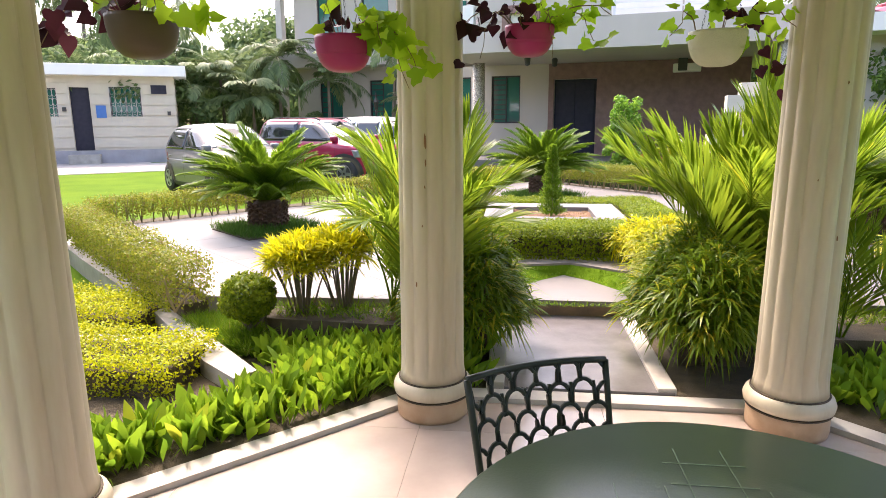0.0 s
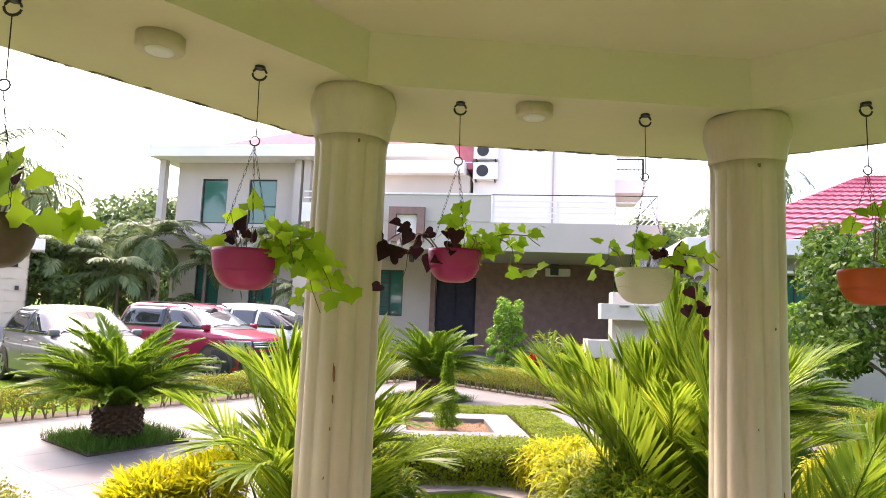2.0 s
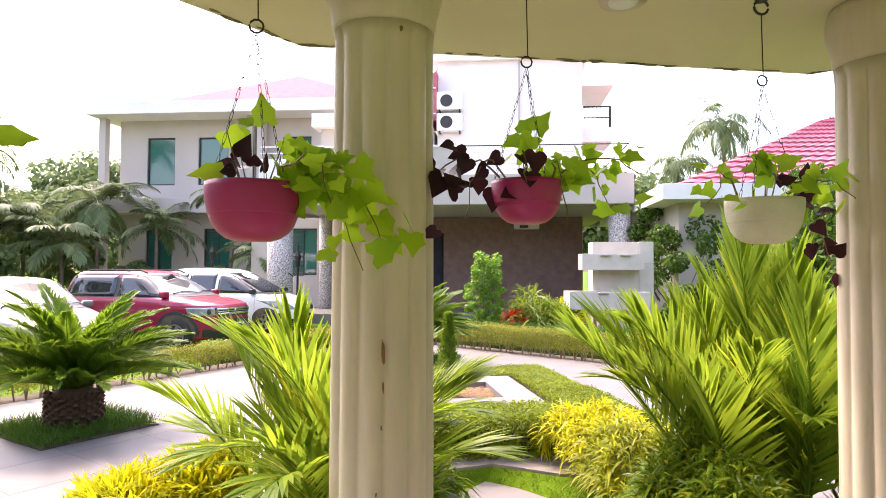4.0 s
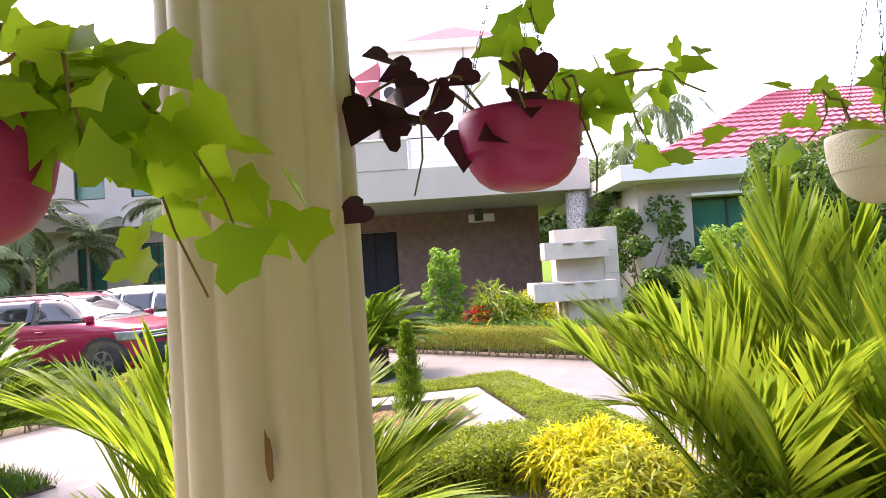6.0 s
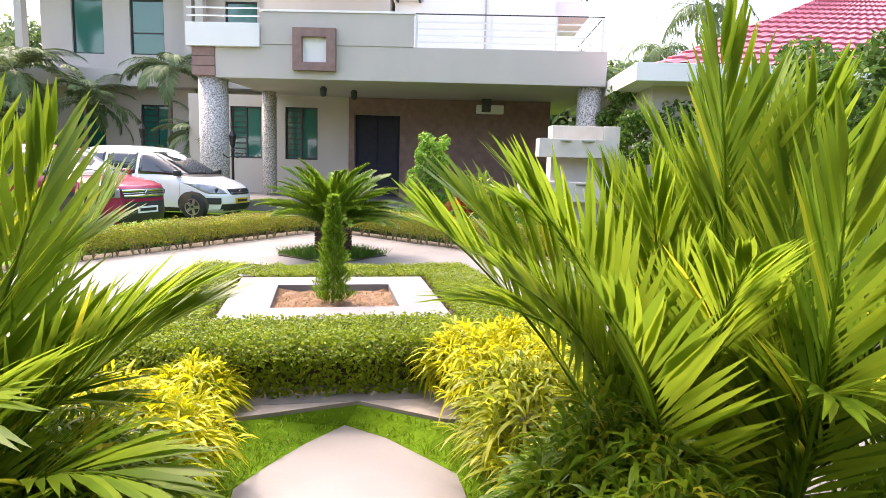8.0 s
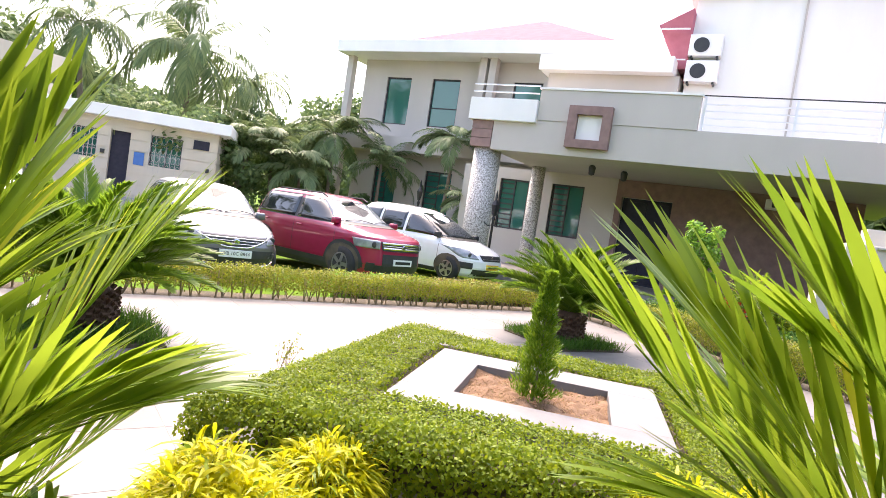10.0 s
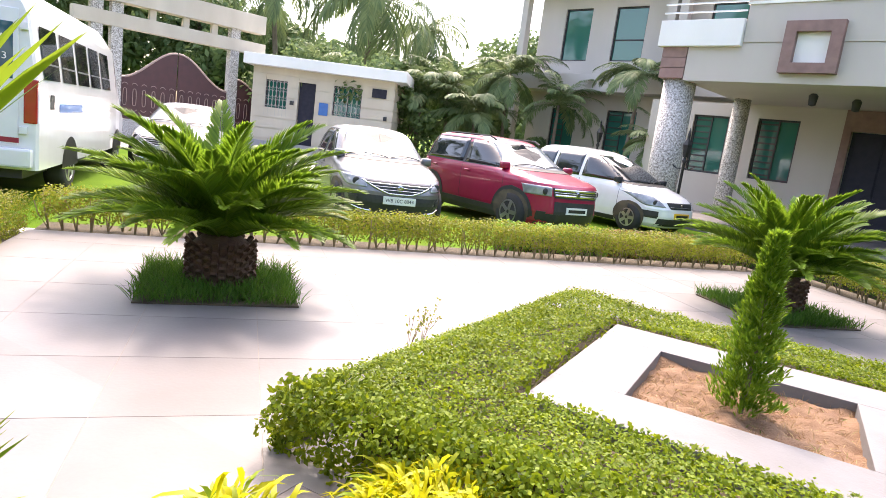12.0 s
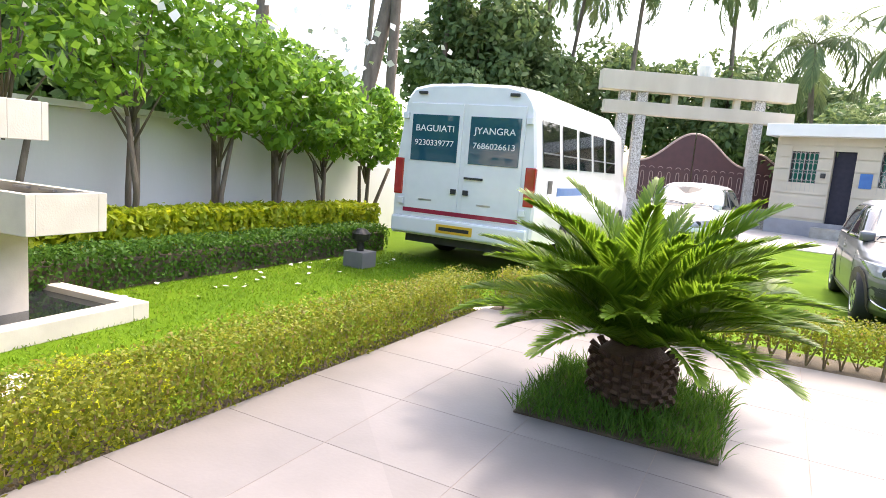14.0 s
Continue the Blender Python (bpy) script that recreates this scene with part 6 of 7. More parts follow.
for ci, spots in ((0, [(268, 1.37, 0.016, 0.1), (268.5, 1.27, 0.012, 0.045), (267, 1.16, 0.008, 0.02), (262, 0.98, 0.006, 0.016), (285, 2.27, 0.014, 0.02), (250, 0.7, 0.008, 0.03)]), (1, [(232, 2.27, 0.016, 0.03), (268, 0.95, 0.008, 0.03), (255, 1.6, 0.006, 0.02), (228, 1.2, 0.006, 0.016)])):
    for k, (ang, z, w, h) in enumerate(spots):
        a = radians(ang)
        loc = Matrix.Translation((0.1555 * math.cos(a), 0.1555 * math.sin(a), z)) @ Matrix.Rotation(a + math.pi / 2, 4, 'Z')
        own = kids[ci].matrix_world.to_euler().z if ci else 0.0
        blotch(kids[ci], "paint_chip", Matrix.Rotation(-own, 4, 'Z') @ loc, w, h, "chip", 30 + ci * 10 + k, "brown chipped paint flake", 9)
so = bpy.data.objects["soffit"]
rngs = random.Random(6)
ed = grow(0.775)
for k in range(8):
    a, b = Vector((*ed[k], 2.508)), Vector((*ed[(k + 1) % 8], 2.508))
    if max(a.y, b.y) < 2.2:
        continue
    for j in range(26):
        q = rngs.random()
        p = a.lerp(b, q)
        d = (b - a).normalized()
        m = Matrix.Translation(p - Vector((d.y, -d.x, 0)) * 0.0 + (Vector((CX, CY, 0)) - Vector((p.x, p.y, 0))).normalized() * rngs.uniform(0.005, 0.03)) @ Matrix.Rotation(math.atan2(d.y, d.x), 4, 'Z') @ Matrix.Rotation(math.pi / 2, 4, 'X')
        blotch(so, "mould_stain", m, rngs.uniform(0.03, 0.16), rngs.uniform(0.01, 0.045), "mould", 100 + k * 30 + j, "dark mould along the eaves edge", 10, 0.0015)

grass_patch("bed_edge_grass", [(-0.6, 4.02), (0.72, 4.05), (0.72, 4.5), (-0.9, 4.24)], 0.19, 1500, 0.13, "tufted grass along the terrace edge", 0.007, 61)
grass_patch("bed_edge_grass", [(1.9, 4.2), (4.3, 4.25), (4.3, 4.53), (1.9, 4.53)], 0.19, 1500, 0.13, "tufted grass along the terrace edge beyond the path", 0.007, 62)
broad_plants([(-0.55, 3.55), (0.3, 3.4), (0.75, 3.5), (0.72, 4.1), (-0.3, 4.0), (-0.9, 3.75)], 110, "green broad-leaved plants under the palm", 5)

# ---------- vehicles ----------
def loft(sections, closed=True):
    """Body skin through cross-sections: each (x, [(y, z), ...]) for the right half, mirrored."""
    bm = bmesh.new()
    rings = []
    for x, half in sections:
        pts = [(y, z) for y, z in half] + [(-y, z) for y, z in reversed(half)]
        rings.append([bm.verts.new((x, y, z)) for y, z in pts])
    for a, b in zip(rings, rings[1:]):
        m = len(a)
        for j in range(m):
            bm.faces.new((a[j], a[(j + 1) % m], b[(j + 1) % m], b[j]))
    bm.faces.new(rings[0][::-1])
    bm.faces.new(rings[-1])
    return bm


def wheel(parent, x, y, r, w, side):
    wh = new("wheel")
    wh.parent = parent
    wh.location = (x, y, r)
    rot = Matrix.Rotation(-side * math.pi / 2, 4, 'X')
    bm = lathe([(r * 0.62, -w / 2), (r * 0.94, -w / 2), (r, -w * 0.3), (r, w * 0.3), (r * 0.94, w / 2), (r * 0.62, w / 2)], 36)
    bmesh.ops.transform(bm, matrix=rot, verts=bm.verts)
    part("tyre", bm, "tyre", wh, "", True)
    bm = lathe([(r * 0.6, w * 0.1), (r * 0.63, w / 2 + 0.006), (r * 0.56, w / 2 + 0.006), (r * 0.5, w * 0.2)], 30)
    for k in range(5):
        q = Matrix.Rotation(2 * math.pi * k / 5, 4, 'Z')
        box(bm, 0.03, r * 0.58, -0.035, 0.035, w * 0.22, w / 2 + 0.004, m=q)
    bmesh.ops.transform(bm, matrix=rot, verts=bm.verts)
    part("rim", bm, "rim", wh, "silver alloy rim")


def panel(pts, thick=0.006):
    bm = bmesh.new()
    vs = [bm.verts.new(p) for p in pts]
    bm.faces.new(vs)
    bmesh.ops.solidify(bm, geom=bm.faces[:], thickness=thick)
    return bm


def text_mesh(name, body, size, mat, parent, m):
    cu = bpy.data.curves.new(name, 'FONT')
    cu.body, cu.size, cu.align_x, cu.align_y, cu.extrude = body, size, 'CENTER', 'CENTER', 0.001
    ob = new(name, cu)
    dg = bpy.context.evaluated_depsgraph_get()
    me = bpy.data.meshes.new_from_object(ob.evaluated_get(dg))
    bpy.data.objects.remove(ob)
    o = obj(name, me, mat, parent)
    o.matrix_basis = m
    return o


class Shell:
    """Car skin as level rings: rows of (height, nose x, tail x, half width); squareness rises with height."""

    def __init__(self, rows, n_low=4.0, n_high=5.0):
        self.r = np.array(rows)
        self.n = lambda z: float(np.interp(z, (0.7, 1.1), (n_low, n_high)))

    def at(self, z):
        return [float(np.interp(z, self.r[:, 0], self.r[:, k])) for k in (1, 2, 3)]

    def front(self, y, z, end=1):
        f, b, w = self.at(z)
        c, a, n = (f + b) / 2, (f - b) / 2, self.n(z)
        return Vector((c + end * a * max(0.0, 1 - abs(y / w) ** n) ** (1 / n), y, z))

    def side(self, x, z, sd):
        f, b, w = self.at(z)
        c, a, n = (f + b) / 2, (f - b) / 2, self.n(z)
        return Vector((x, sd * w * max(0.0, 1 - abs((x - c) / a) ** n) ** (1 / n), z))

    def skin(self, steps=64, seg=96):
        bm, rings = bmesh.new(), []
        zs = sorted(set(np.linspace(self.r[0, 0], self.r[-1, 0], steps).tolist() + self.r[:, 0].tolist()))
        for z in zs:
            f, b, w = self.at(z)
            c, a, n = (f + b) / 2, (f - b) / 2, self.n(z)
            ring = []
            for k in range(seg):
                q = 2 * math.pi * k / seg
                cs, sn = math.cos(q), math.sin(q)
                ring.append(bm.verts.new((c + a * math.copysign(abs(cs) ** (2 / n), cs), w * math.copysign(abs(sn) ** (2 / n), sn), z)))
            rings.append(ring)
        for p, q in zip(rings, rings[1:]):
            for k in range(seg):
                bm.faces.new((p[k], p[(k + 1) % seg], q[(k + 1) % seg], q[k]))
        bm.faces.new(rings[0][::-1])
        bm.faces.new(rings[-1])
        return bm

    def patch(self, kind, lo, hi, z0, z1, off=0.006, nu=14, nz=8, sd=1):
        """A piece lying on the skin between two edges lo(q), hi(q), q from 0 at z0 to 1 at z1."""
        bm, grid = bmesh.new(), []
        for j in range(nz + 1):
            q = j / nz
            z = z0 + (z1 - z0) * q
            a, b = lo(q), hi(q)
            row = []
            for i in range(nu + 1):
                u = a + (b - a) * i / nu
                if kind == "side":
                    p = self.side(u, z, sd) + Vector((0, sd * off, 0))
                else:
                    p = self.front(u, z, 1 if kind == "front" else -1) + Vector((off if kind == "front" else -off, 0, off * 0.5))
                row.append(bm.verts.new(p))
            grid.append(row)
        for r, t in zip(grid, grid[1:]):
            for i in range(nu):
                bm.faces.new((r[i], r[i + 1], t[i + 1], t[i]))
        bmesh.ops.recalc_face_normals(bm, faces=bm.faces)
        bmesh.ops.solidify(bm, geom=bm.faces[:], thickness=0.008)
        return bm


def car(m, paint, label, rows, style, axle, wheel_r, belt, glass, plate="", plate_mat="plate_w", name="car"):
    """glass: heights and slants of the windows (screen foot z, roof z, front pillar x low and high, mid x, rear x low and high)."""
    t = thing(name, m, label, "car", "parked cars")
    sh = Shell(rows)
    part("body", sh.skin(), paint, t, "", True)
    zb, zt, fl, fh, mid, rl, rh = glass
    wl, wh_ = sh.at(zb)[2], sh.at(zt)[2]
    part("windscreen", sh.patch("front", lambda q: -(0.9 - 0.06 * q) * (wl + (wh_ - wl) * q), lambda q: (0.9 - 0.06 * q) * (wl + (wh_ - wl) * q), zb, zt, 0.005, 20, 12), "sky_screen_glass" if style != "mpv" else "car_glass", t, "windscreen with the sky's reflection in its pale colour" if style != "mpv" else "dark glossy windscreen", True)
    part("screen_surround", sh.patch("front", lambda q: -0.93 * wl, lambda q: 0.93 * wl, zb - 0.035, zb + 0.012, 0.008, 20, 2), "trim", t)
    part("rear_screen", sh.patch("rear", lambda q: -0.85 * (wl + (wh_ - wl) * q), lambda q: 0.85 * (wl + (wh_ - wl) * q), zb + 0.08, zt, 0.005, 14, 8), "car_glass", t, "", True)
    for y0, y1 in ((-0.62, 0.05), (0.1, 0.62)):
        bm = bmesh.new()
        tube(bm, [sh.front(y0 + (y1 - y0) * k / 6, zb + 0.02 + 0.035 * math.sin(math.pi * k / 6)) + Vector((0.02, 0, 0.012)) for k in range(7)], 0.009, 5)
        part("wiper", bm, "trim", t)
    for sd in (1, -1):
        ws, wt = belt + 0.03, zt - 0.005
        bars = [("front_side_glass", lambda q: mid + 0.045, lambda q: fl + (fh - fl) * q), ("rear_side_glass", lambda q: rl + (rh - rl) * q, lambda q: mid - 0.045)]
        if style == "mpv":
            bars[1] = ("rear_side_glass", lambda q: mid - 0.85, lambda q: mid - 0.045)
            bars.append(("quarter_glass", lambda q: rl + (rh - rl) * q, lambda q: mid - 0.93))
        part("window_frame", sh.patch("side", lambda q: rl + (rh - rl) * q - 0.035, lambda q: fl + (fh - fl) * q + 0.04, ws - 0.02, wt + 0.02, 0.002, 24, 6, sd), paint if style == "mpv" else "trim", t)
        for nm, lo, hi in bars:
            part(nm, sh.patch("side", lo, hi, ws, wt, 0.009, 10, 6, sd), "car_glass", t, "dark side glass", True)
        p = sh.side(fl - 0.1, belt + 0.07, sd)
        bm = boxes((-0.07, 0.06, 0.03, 0.2, -0.06, 0.07), bevel=0.035)
        box(bm, -0.03, 0.03, -0.04, 0.06, -0.06, -0.02)
        bmesh.ops.transform(bm, matrix=Matrix.Translation(p) @ Matrix.Diagonal((1, sd, 1, 1)), verts=bm.verts)
        part("wing_mirror", bm, paint if style != "mpv" else "trim", t, "", True)
        for x in (fl - 0.02, mid, rl + 0.25):
            part("door_seam", sh.patch("side", lambda q: x - 0.004, lambda q: x + 0.004, 0.34, belt - 0.02, 0.002, 1, 10, sd), "trim", t)
        for x in (mid + 0.1, rl + 0.34):
            part("door_handle", sh.patch("side", lambda q: x, lambda q: x + 0.18, belt - 0.14, belt - 0.105, 0.022, 4, 2, sd), paint, t, "", True)
        part("sill", sh.patch("side", lambda q: -1.0, lambda q: axle[0] - 0.35, rows[0][0] + 0.005, rows[0][0] + (0.2 if style == "suv" else 0.1), 0.014, 12, 2, sd), "trim", t)
        for ax in axle:
            rr, zc = wheel_r + 0.055, wheel_r
            if style == "suv":
                o = part("arch_cladding", sh.patch("side", lambda q: ax - (rr + 0.07) * math.sqrt(max(0, 1 - q * q)), lambda q: ax + (rr + 0.07) * math.sqrt(max(0, 1 - q * q)), zc, zc + rr + 0.07, 0.012, 10, 12, sd), "trim", t, "black arch cladding")
            part("wheel_arch", sh.patch("side", lambda q: ax - rr * math.sqrt(max(0, 1 - (1.6 * q - 0.6) ** 2)), lambda q: ax + rr * math.sqrt(max(0, 1 - (1.6 * q - 0.6) ** 2)), rows[0][0] + 0.005 if zc - 0.6 * rr < rows[0][0] else zc - 0.6 * rr, zc + rr, 0.016, 10, 14, sd), "grime", t, "dark wheel arch")
            wheel(t, ax, sd * (sh.side(ax, zc, 1).y - 0.06), wheel_r, 0.2, sd)
        if style == "hatch":
            hl = sh.patch("front", lambda q: sd * (0.5 + 0.03 * q), lambda q: sd * (0.74 + 0.1 * q ** 0.6), 0.6, 0.755, 0.01, 12, 8)
        elif style == "suv":
            hl = sh.patch("front", lambda q: sd * 0.56, lambda q: sd * (0.82 + 0.02 * q), 0.72, 0.88, 0.01, 12, 6)
        else:
            hl = sh.patch("front", lambda q: sd * (0.48 + 0.18 * q), lambda q: sd * (0.74 + 0.1 * q ** 0.5), 0.62, 0.86, 0.01, 12, 8)
        lampo = part("head_lamp", hl, "lamp", t, "clear head lamp", True)
        zl = {"hatch": 0.675, "suv": 0.8, "mpv": 0.7}[style]
        c = sh.front(sd * 0.64, zl)
        bm = lathe([(0.06, 0), (0.05, 0.012), (0.02, 0.018)], 18)
        bmesh.ops.transform(bm, matrix=Matrix.Translation(c + Vector((0.0, 0, 0))) @ Matrix.Rotation(sd * 0.35, 4, 'Z') @ Matrix.Rotation(math.pi / 2, 4, 'Y'), verts=bm.verts)
        part("lamp_reflector", bm, "trim", lampo, "dark reflector")
        if style == "hatch":
            bm = bmesh.new()
            tube(bm, [sh.front(sd * y, zz) + Vector((0.02, 0, 0)) for y, zz in ((0.42, 0.255), (0.58, 0.27), (0.7, 0.31), (0.79, 0.38))], 0.022, 6, 0.012)
            part("bumper_strip", bm, "chrome", t, "chrome lower bumper strip", True)
        part("fog_lamp", sh.patch("front", lambda q: sd * 0.62, lambda q: sd * (0.8 if style == "mpv" else 0.72), 0.37, 0.52 if style == "mpv" else 0.45, 0.018, 6, 3), "trim", t)
        part("tail_lamp", sh.patch("rear", lambda q: sd * 0.55, lambda q: sd * 0.83, belt - 0.24, belt - 0.02, 0.012, 8, 4), "red_lamp", t, "red tail lamp", True)
    # nose
    if style == "hatch":
        gz0, gz1, g0, g1 = 0.545, 0.7, 0.2, 0.56
        part("lower_bumper", sh.patch("front", lambda q: -0.62 - 0.2 * q, lambda q: 0.62 + 0.2 * q, 0.2, 0.5, 0.008, 22, 5), "trim", t, "black lower bumper")
    elif style == "suv":
        gz0, gz1, g0, g1 = 0.7, 0.87, 0.5, 0.55
        part("lower_bumper", sh.patch("front", lambda q: -0.84, lambda q: 0.84, 0.21, 0.42, 0.012, 22, 4), "trim", t, "black lower bumper")
        part("bumper_intake", sh.patch("front", lambda q: -0.5, lambda q: 0.5, 0.42, 0.64, 0.008, 14, 4), "trim", t)
    else:
        gz0, gz1, g0, g1 = 0.6, 0.73, 0.36, 0.44
        part("bumper_intake", sh.patch("front", lambda q: -0.6, lambda q: 0.6, 0.22, 0.38, 0.008, 14, 4), "trim", t)
    gr = part("grille", sh.patch("front", lambda q: -(g0 + (g1 - g0) * q ** 0.6), lambda q: g0 + (g1 - g0) * q ** 0.6, gz0, gz1, 0.01, 20, 8), "trim", t, "dark grille")
    for k in range(3 if style != "mpv" else 1):
        zz, hw = gz0 + (gz1 - gz0) * (0.25 + 0.28 * k), g0 + (g1 - g0) * (0.25 + 0.28 * k) ** 0.6
        th = 0.018 if style == "suv" and k != 1 else 0.005
        part("grille_bar", sh.patch("front", lambda q: -hw * 0.97, lambda q: hw * 0.97, zz - th, zz + th, 0.022, 14, 2), "chrome" if style == "suv" else "rim", gr, "grille bar", True)
    if style == "hatch":
        bm = bmesh.new()
        tube(bm, [sh.front(y, gz0 - 0.005 + 0.17 * max(0, (abs(y) - 0.16) / 0.4) ** 1.3) + Vector((0.016, 0, 0)) for y in np.linspace(-0.57, 0.57, 19)], 0.012, 6)
        part("grille_surround", bm, "chrome", gr, "chrome lower grille edge", True)
    em = lathe([(0.055, 0), (0.055, 0.008), (0.04, 0.014)], 6)
    bmesh.ops.transform(em, matrix=Matrix.Translation(sh.front(0, (gz0 + gz1) / 2) + Vector((0.02, 0, 0))) @ Matrix.Rotation(math.pi / 2, 4, 'Y'), verts=em.verts)
    part("badge", em, "chrome", gr, "plain chrome badge")
    pz = {"hatch": 0.44, "suv": 0.5, "mpv": 0.46}[style]
    px = sh.front(0, pz).x
    pt = part("number_plate", boxes((px - 0.02, px + 0.022, -0.255, 0.255, pz - 0.06, pz + 0.06), bevel=0.004), plate_mat, t, "number plate")
    if plate:
        text_mesh("plate_text", plate, 0.076, "ink", pt, Matrix.Translation((px + 0.0235, 0, pz)) @ Matrix.Rotation(math.pi / 2, 4, 'Z') @ Matrix.Rotation(math.pi / 2, 4, 'X'))
    else:
        part("plate_mark", boxes((px + 0.022, px + 0.024, -0.21, 0.21, pz - 0.028, pz + 0.028)), "ink", pt, "dark characters")
    if style == "suv":
        for sd in (1, -1):
            bm = bmesh.new()
            tube(bm, [(0.25, sd * 0.56, zt + 0.04), (0.1, sd * 0.57, zt + 0.1), (-1.2, sd * 0.57, zt + 0.1), (-1.45, sd * 0.56, zt + 0.03)], 0.018, 6)
            part("roof_rail", bm, "trim", t, "black roof rail")
    return t


HATCH = [(0.17, 1.86, -1.88, 0.80), (0.24, 1.94, -1.94, 0.84), (0.4, 1.98, -1.98, 0.862), (0.56, 1.97, -1.99, 0.872), (0.66, 1.93, -1.97, 0.872), (0.74, 1.85, -1.95, 0.868), (0.79, 1.74, -1.94, 0.865), (0.85, 1.52, -1.93, 0.857), (0.91, 1.22, -1.92, 0.845), (0.96, 0.98, -1.91, 0.83), (1.0, 0.84, -1.88, 0.815), (1.1, 0.64, -1.8, 0.78), (1.22, 0.42, -1.7, 0.735), (1.34, 0.19, -1.5, 0.685), (1.41, 0.02, -1.33, 0.64), (1.455, -0.14, -1.15, 0.56), (1.485, -0.35, -0.9, 0.4), (1.5, -0.5, -0.7, 0.12)]
SUV = [(0.2, 1.88, -1.9, 0.84), (0.28, 1.95, -1.95, 0.87), (0.45, 1.99, -1.99, 0.89), (0.7, 1.97, -1.99, 0.895), (0.86, 1.94, -1.98, 0.895), (0.93, 1.88, -1.97, 0.89), (0.98, 1.72, -1.96, 0.885), (1.03, 1.45, -1.95, 0.875), (1.07, 1.2, -1.94, 0.86), (1.11, 1.06, -1.91, 0.84), (1.2, 0.86, -1.87, 0.81), (1.35, 0.58, -1.8, 0.765), (1.48, 0.34, -1.72, 0.72), (1.56, 0.16, -1.62, 0.67), (1.6, -0.02, -1.5, 0.6), (1.625, -0.4, -1.2, 0.42), (1.64, -0.6, -0.9, 0.12)]
MPV = [(0.18, 2.0, -2.0, 0.8), (0.26, 2.08, -2.08, 0.84), (0.42, 2.13, -2.12, 0.862), (0.58, 2.12, -2.13, 0.87), (0.72, 2.05, -2.12, 0.87), (0.82, 1.9, -2.1, 0.866), (0.9, 1.68, -2.09, 0.86), (0.97, 1.42, -2.08, 0.85), (1.02, 1.26, -2.07, 0.84), (1.1, 1.1, -2.05, 0.82), (1.25, 0.82, -2.0, 0.78), (1.4, 0.53, -1.93, 0.735), (1.52, 0.26, -1.85, 0.69), (1.6, 0.04, -1.74, 0.64), (1.65, -0.18, -1.6, 0.54), (1.68, -0.5, -1.3, 0.36), (1.69, -0.7, -1.0, 0.12)]
car(pose(-5.36, 13.36, G, 0, 0, -41), "silver", "silver hatchback parked on the lawn", HATCH, "hatch", (1.2, -1.3), 0.31, 0.94, (1.0, 1.385, 0.82, 0.1, -0.3, -1.5, -1.2), "WB 10C 8844", name="silver_hatchback")
car(pose(-3.76, 15.59, G, 0, 0, -25), "red", "red compact sport utility car parked on the lawn", SUV, "suv", (1.21, -1.29), 0.345, 1.06, (1.12, 1.52, 0.98, 0.36, -0.28, -1.65, -1.5), name="red_suv")
car(pose(-2.69, 19.1, G, 0, 0, -24), "car_white", "white people carrier parked before the house", MPV, "mpv", (1.37, -1.37), 0.31, 1.0, (1.03, 1.54, 1.08, 0.3, -0.1, -1.85, -1.65), plate_mat="plate_y", name="white_people_carrier")
car(pose(-11.6, 14.3, G, 0, 0, -50), "car_white", "pale car parked beyond the minibus", HATCH, "hatch", (1.2, -1.3), 0.31, 0.94, (1.0, 1.385, 0.82, 0.1, -0.3, -1.5, -1.2), name="pale_car")


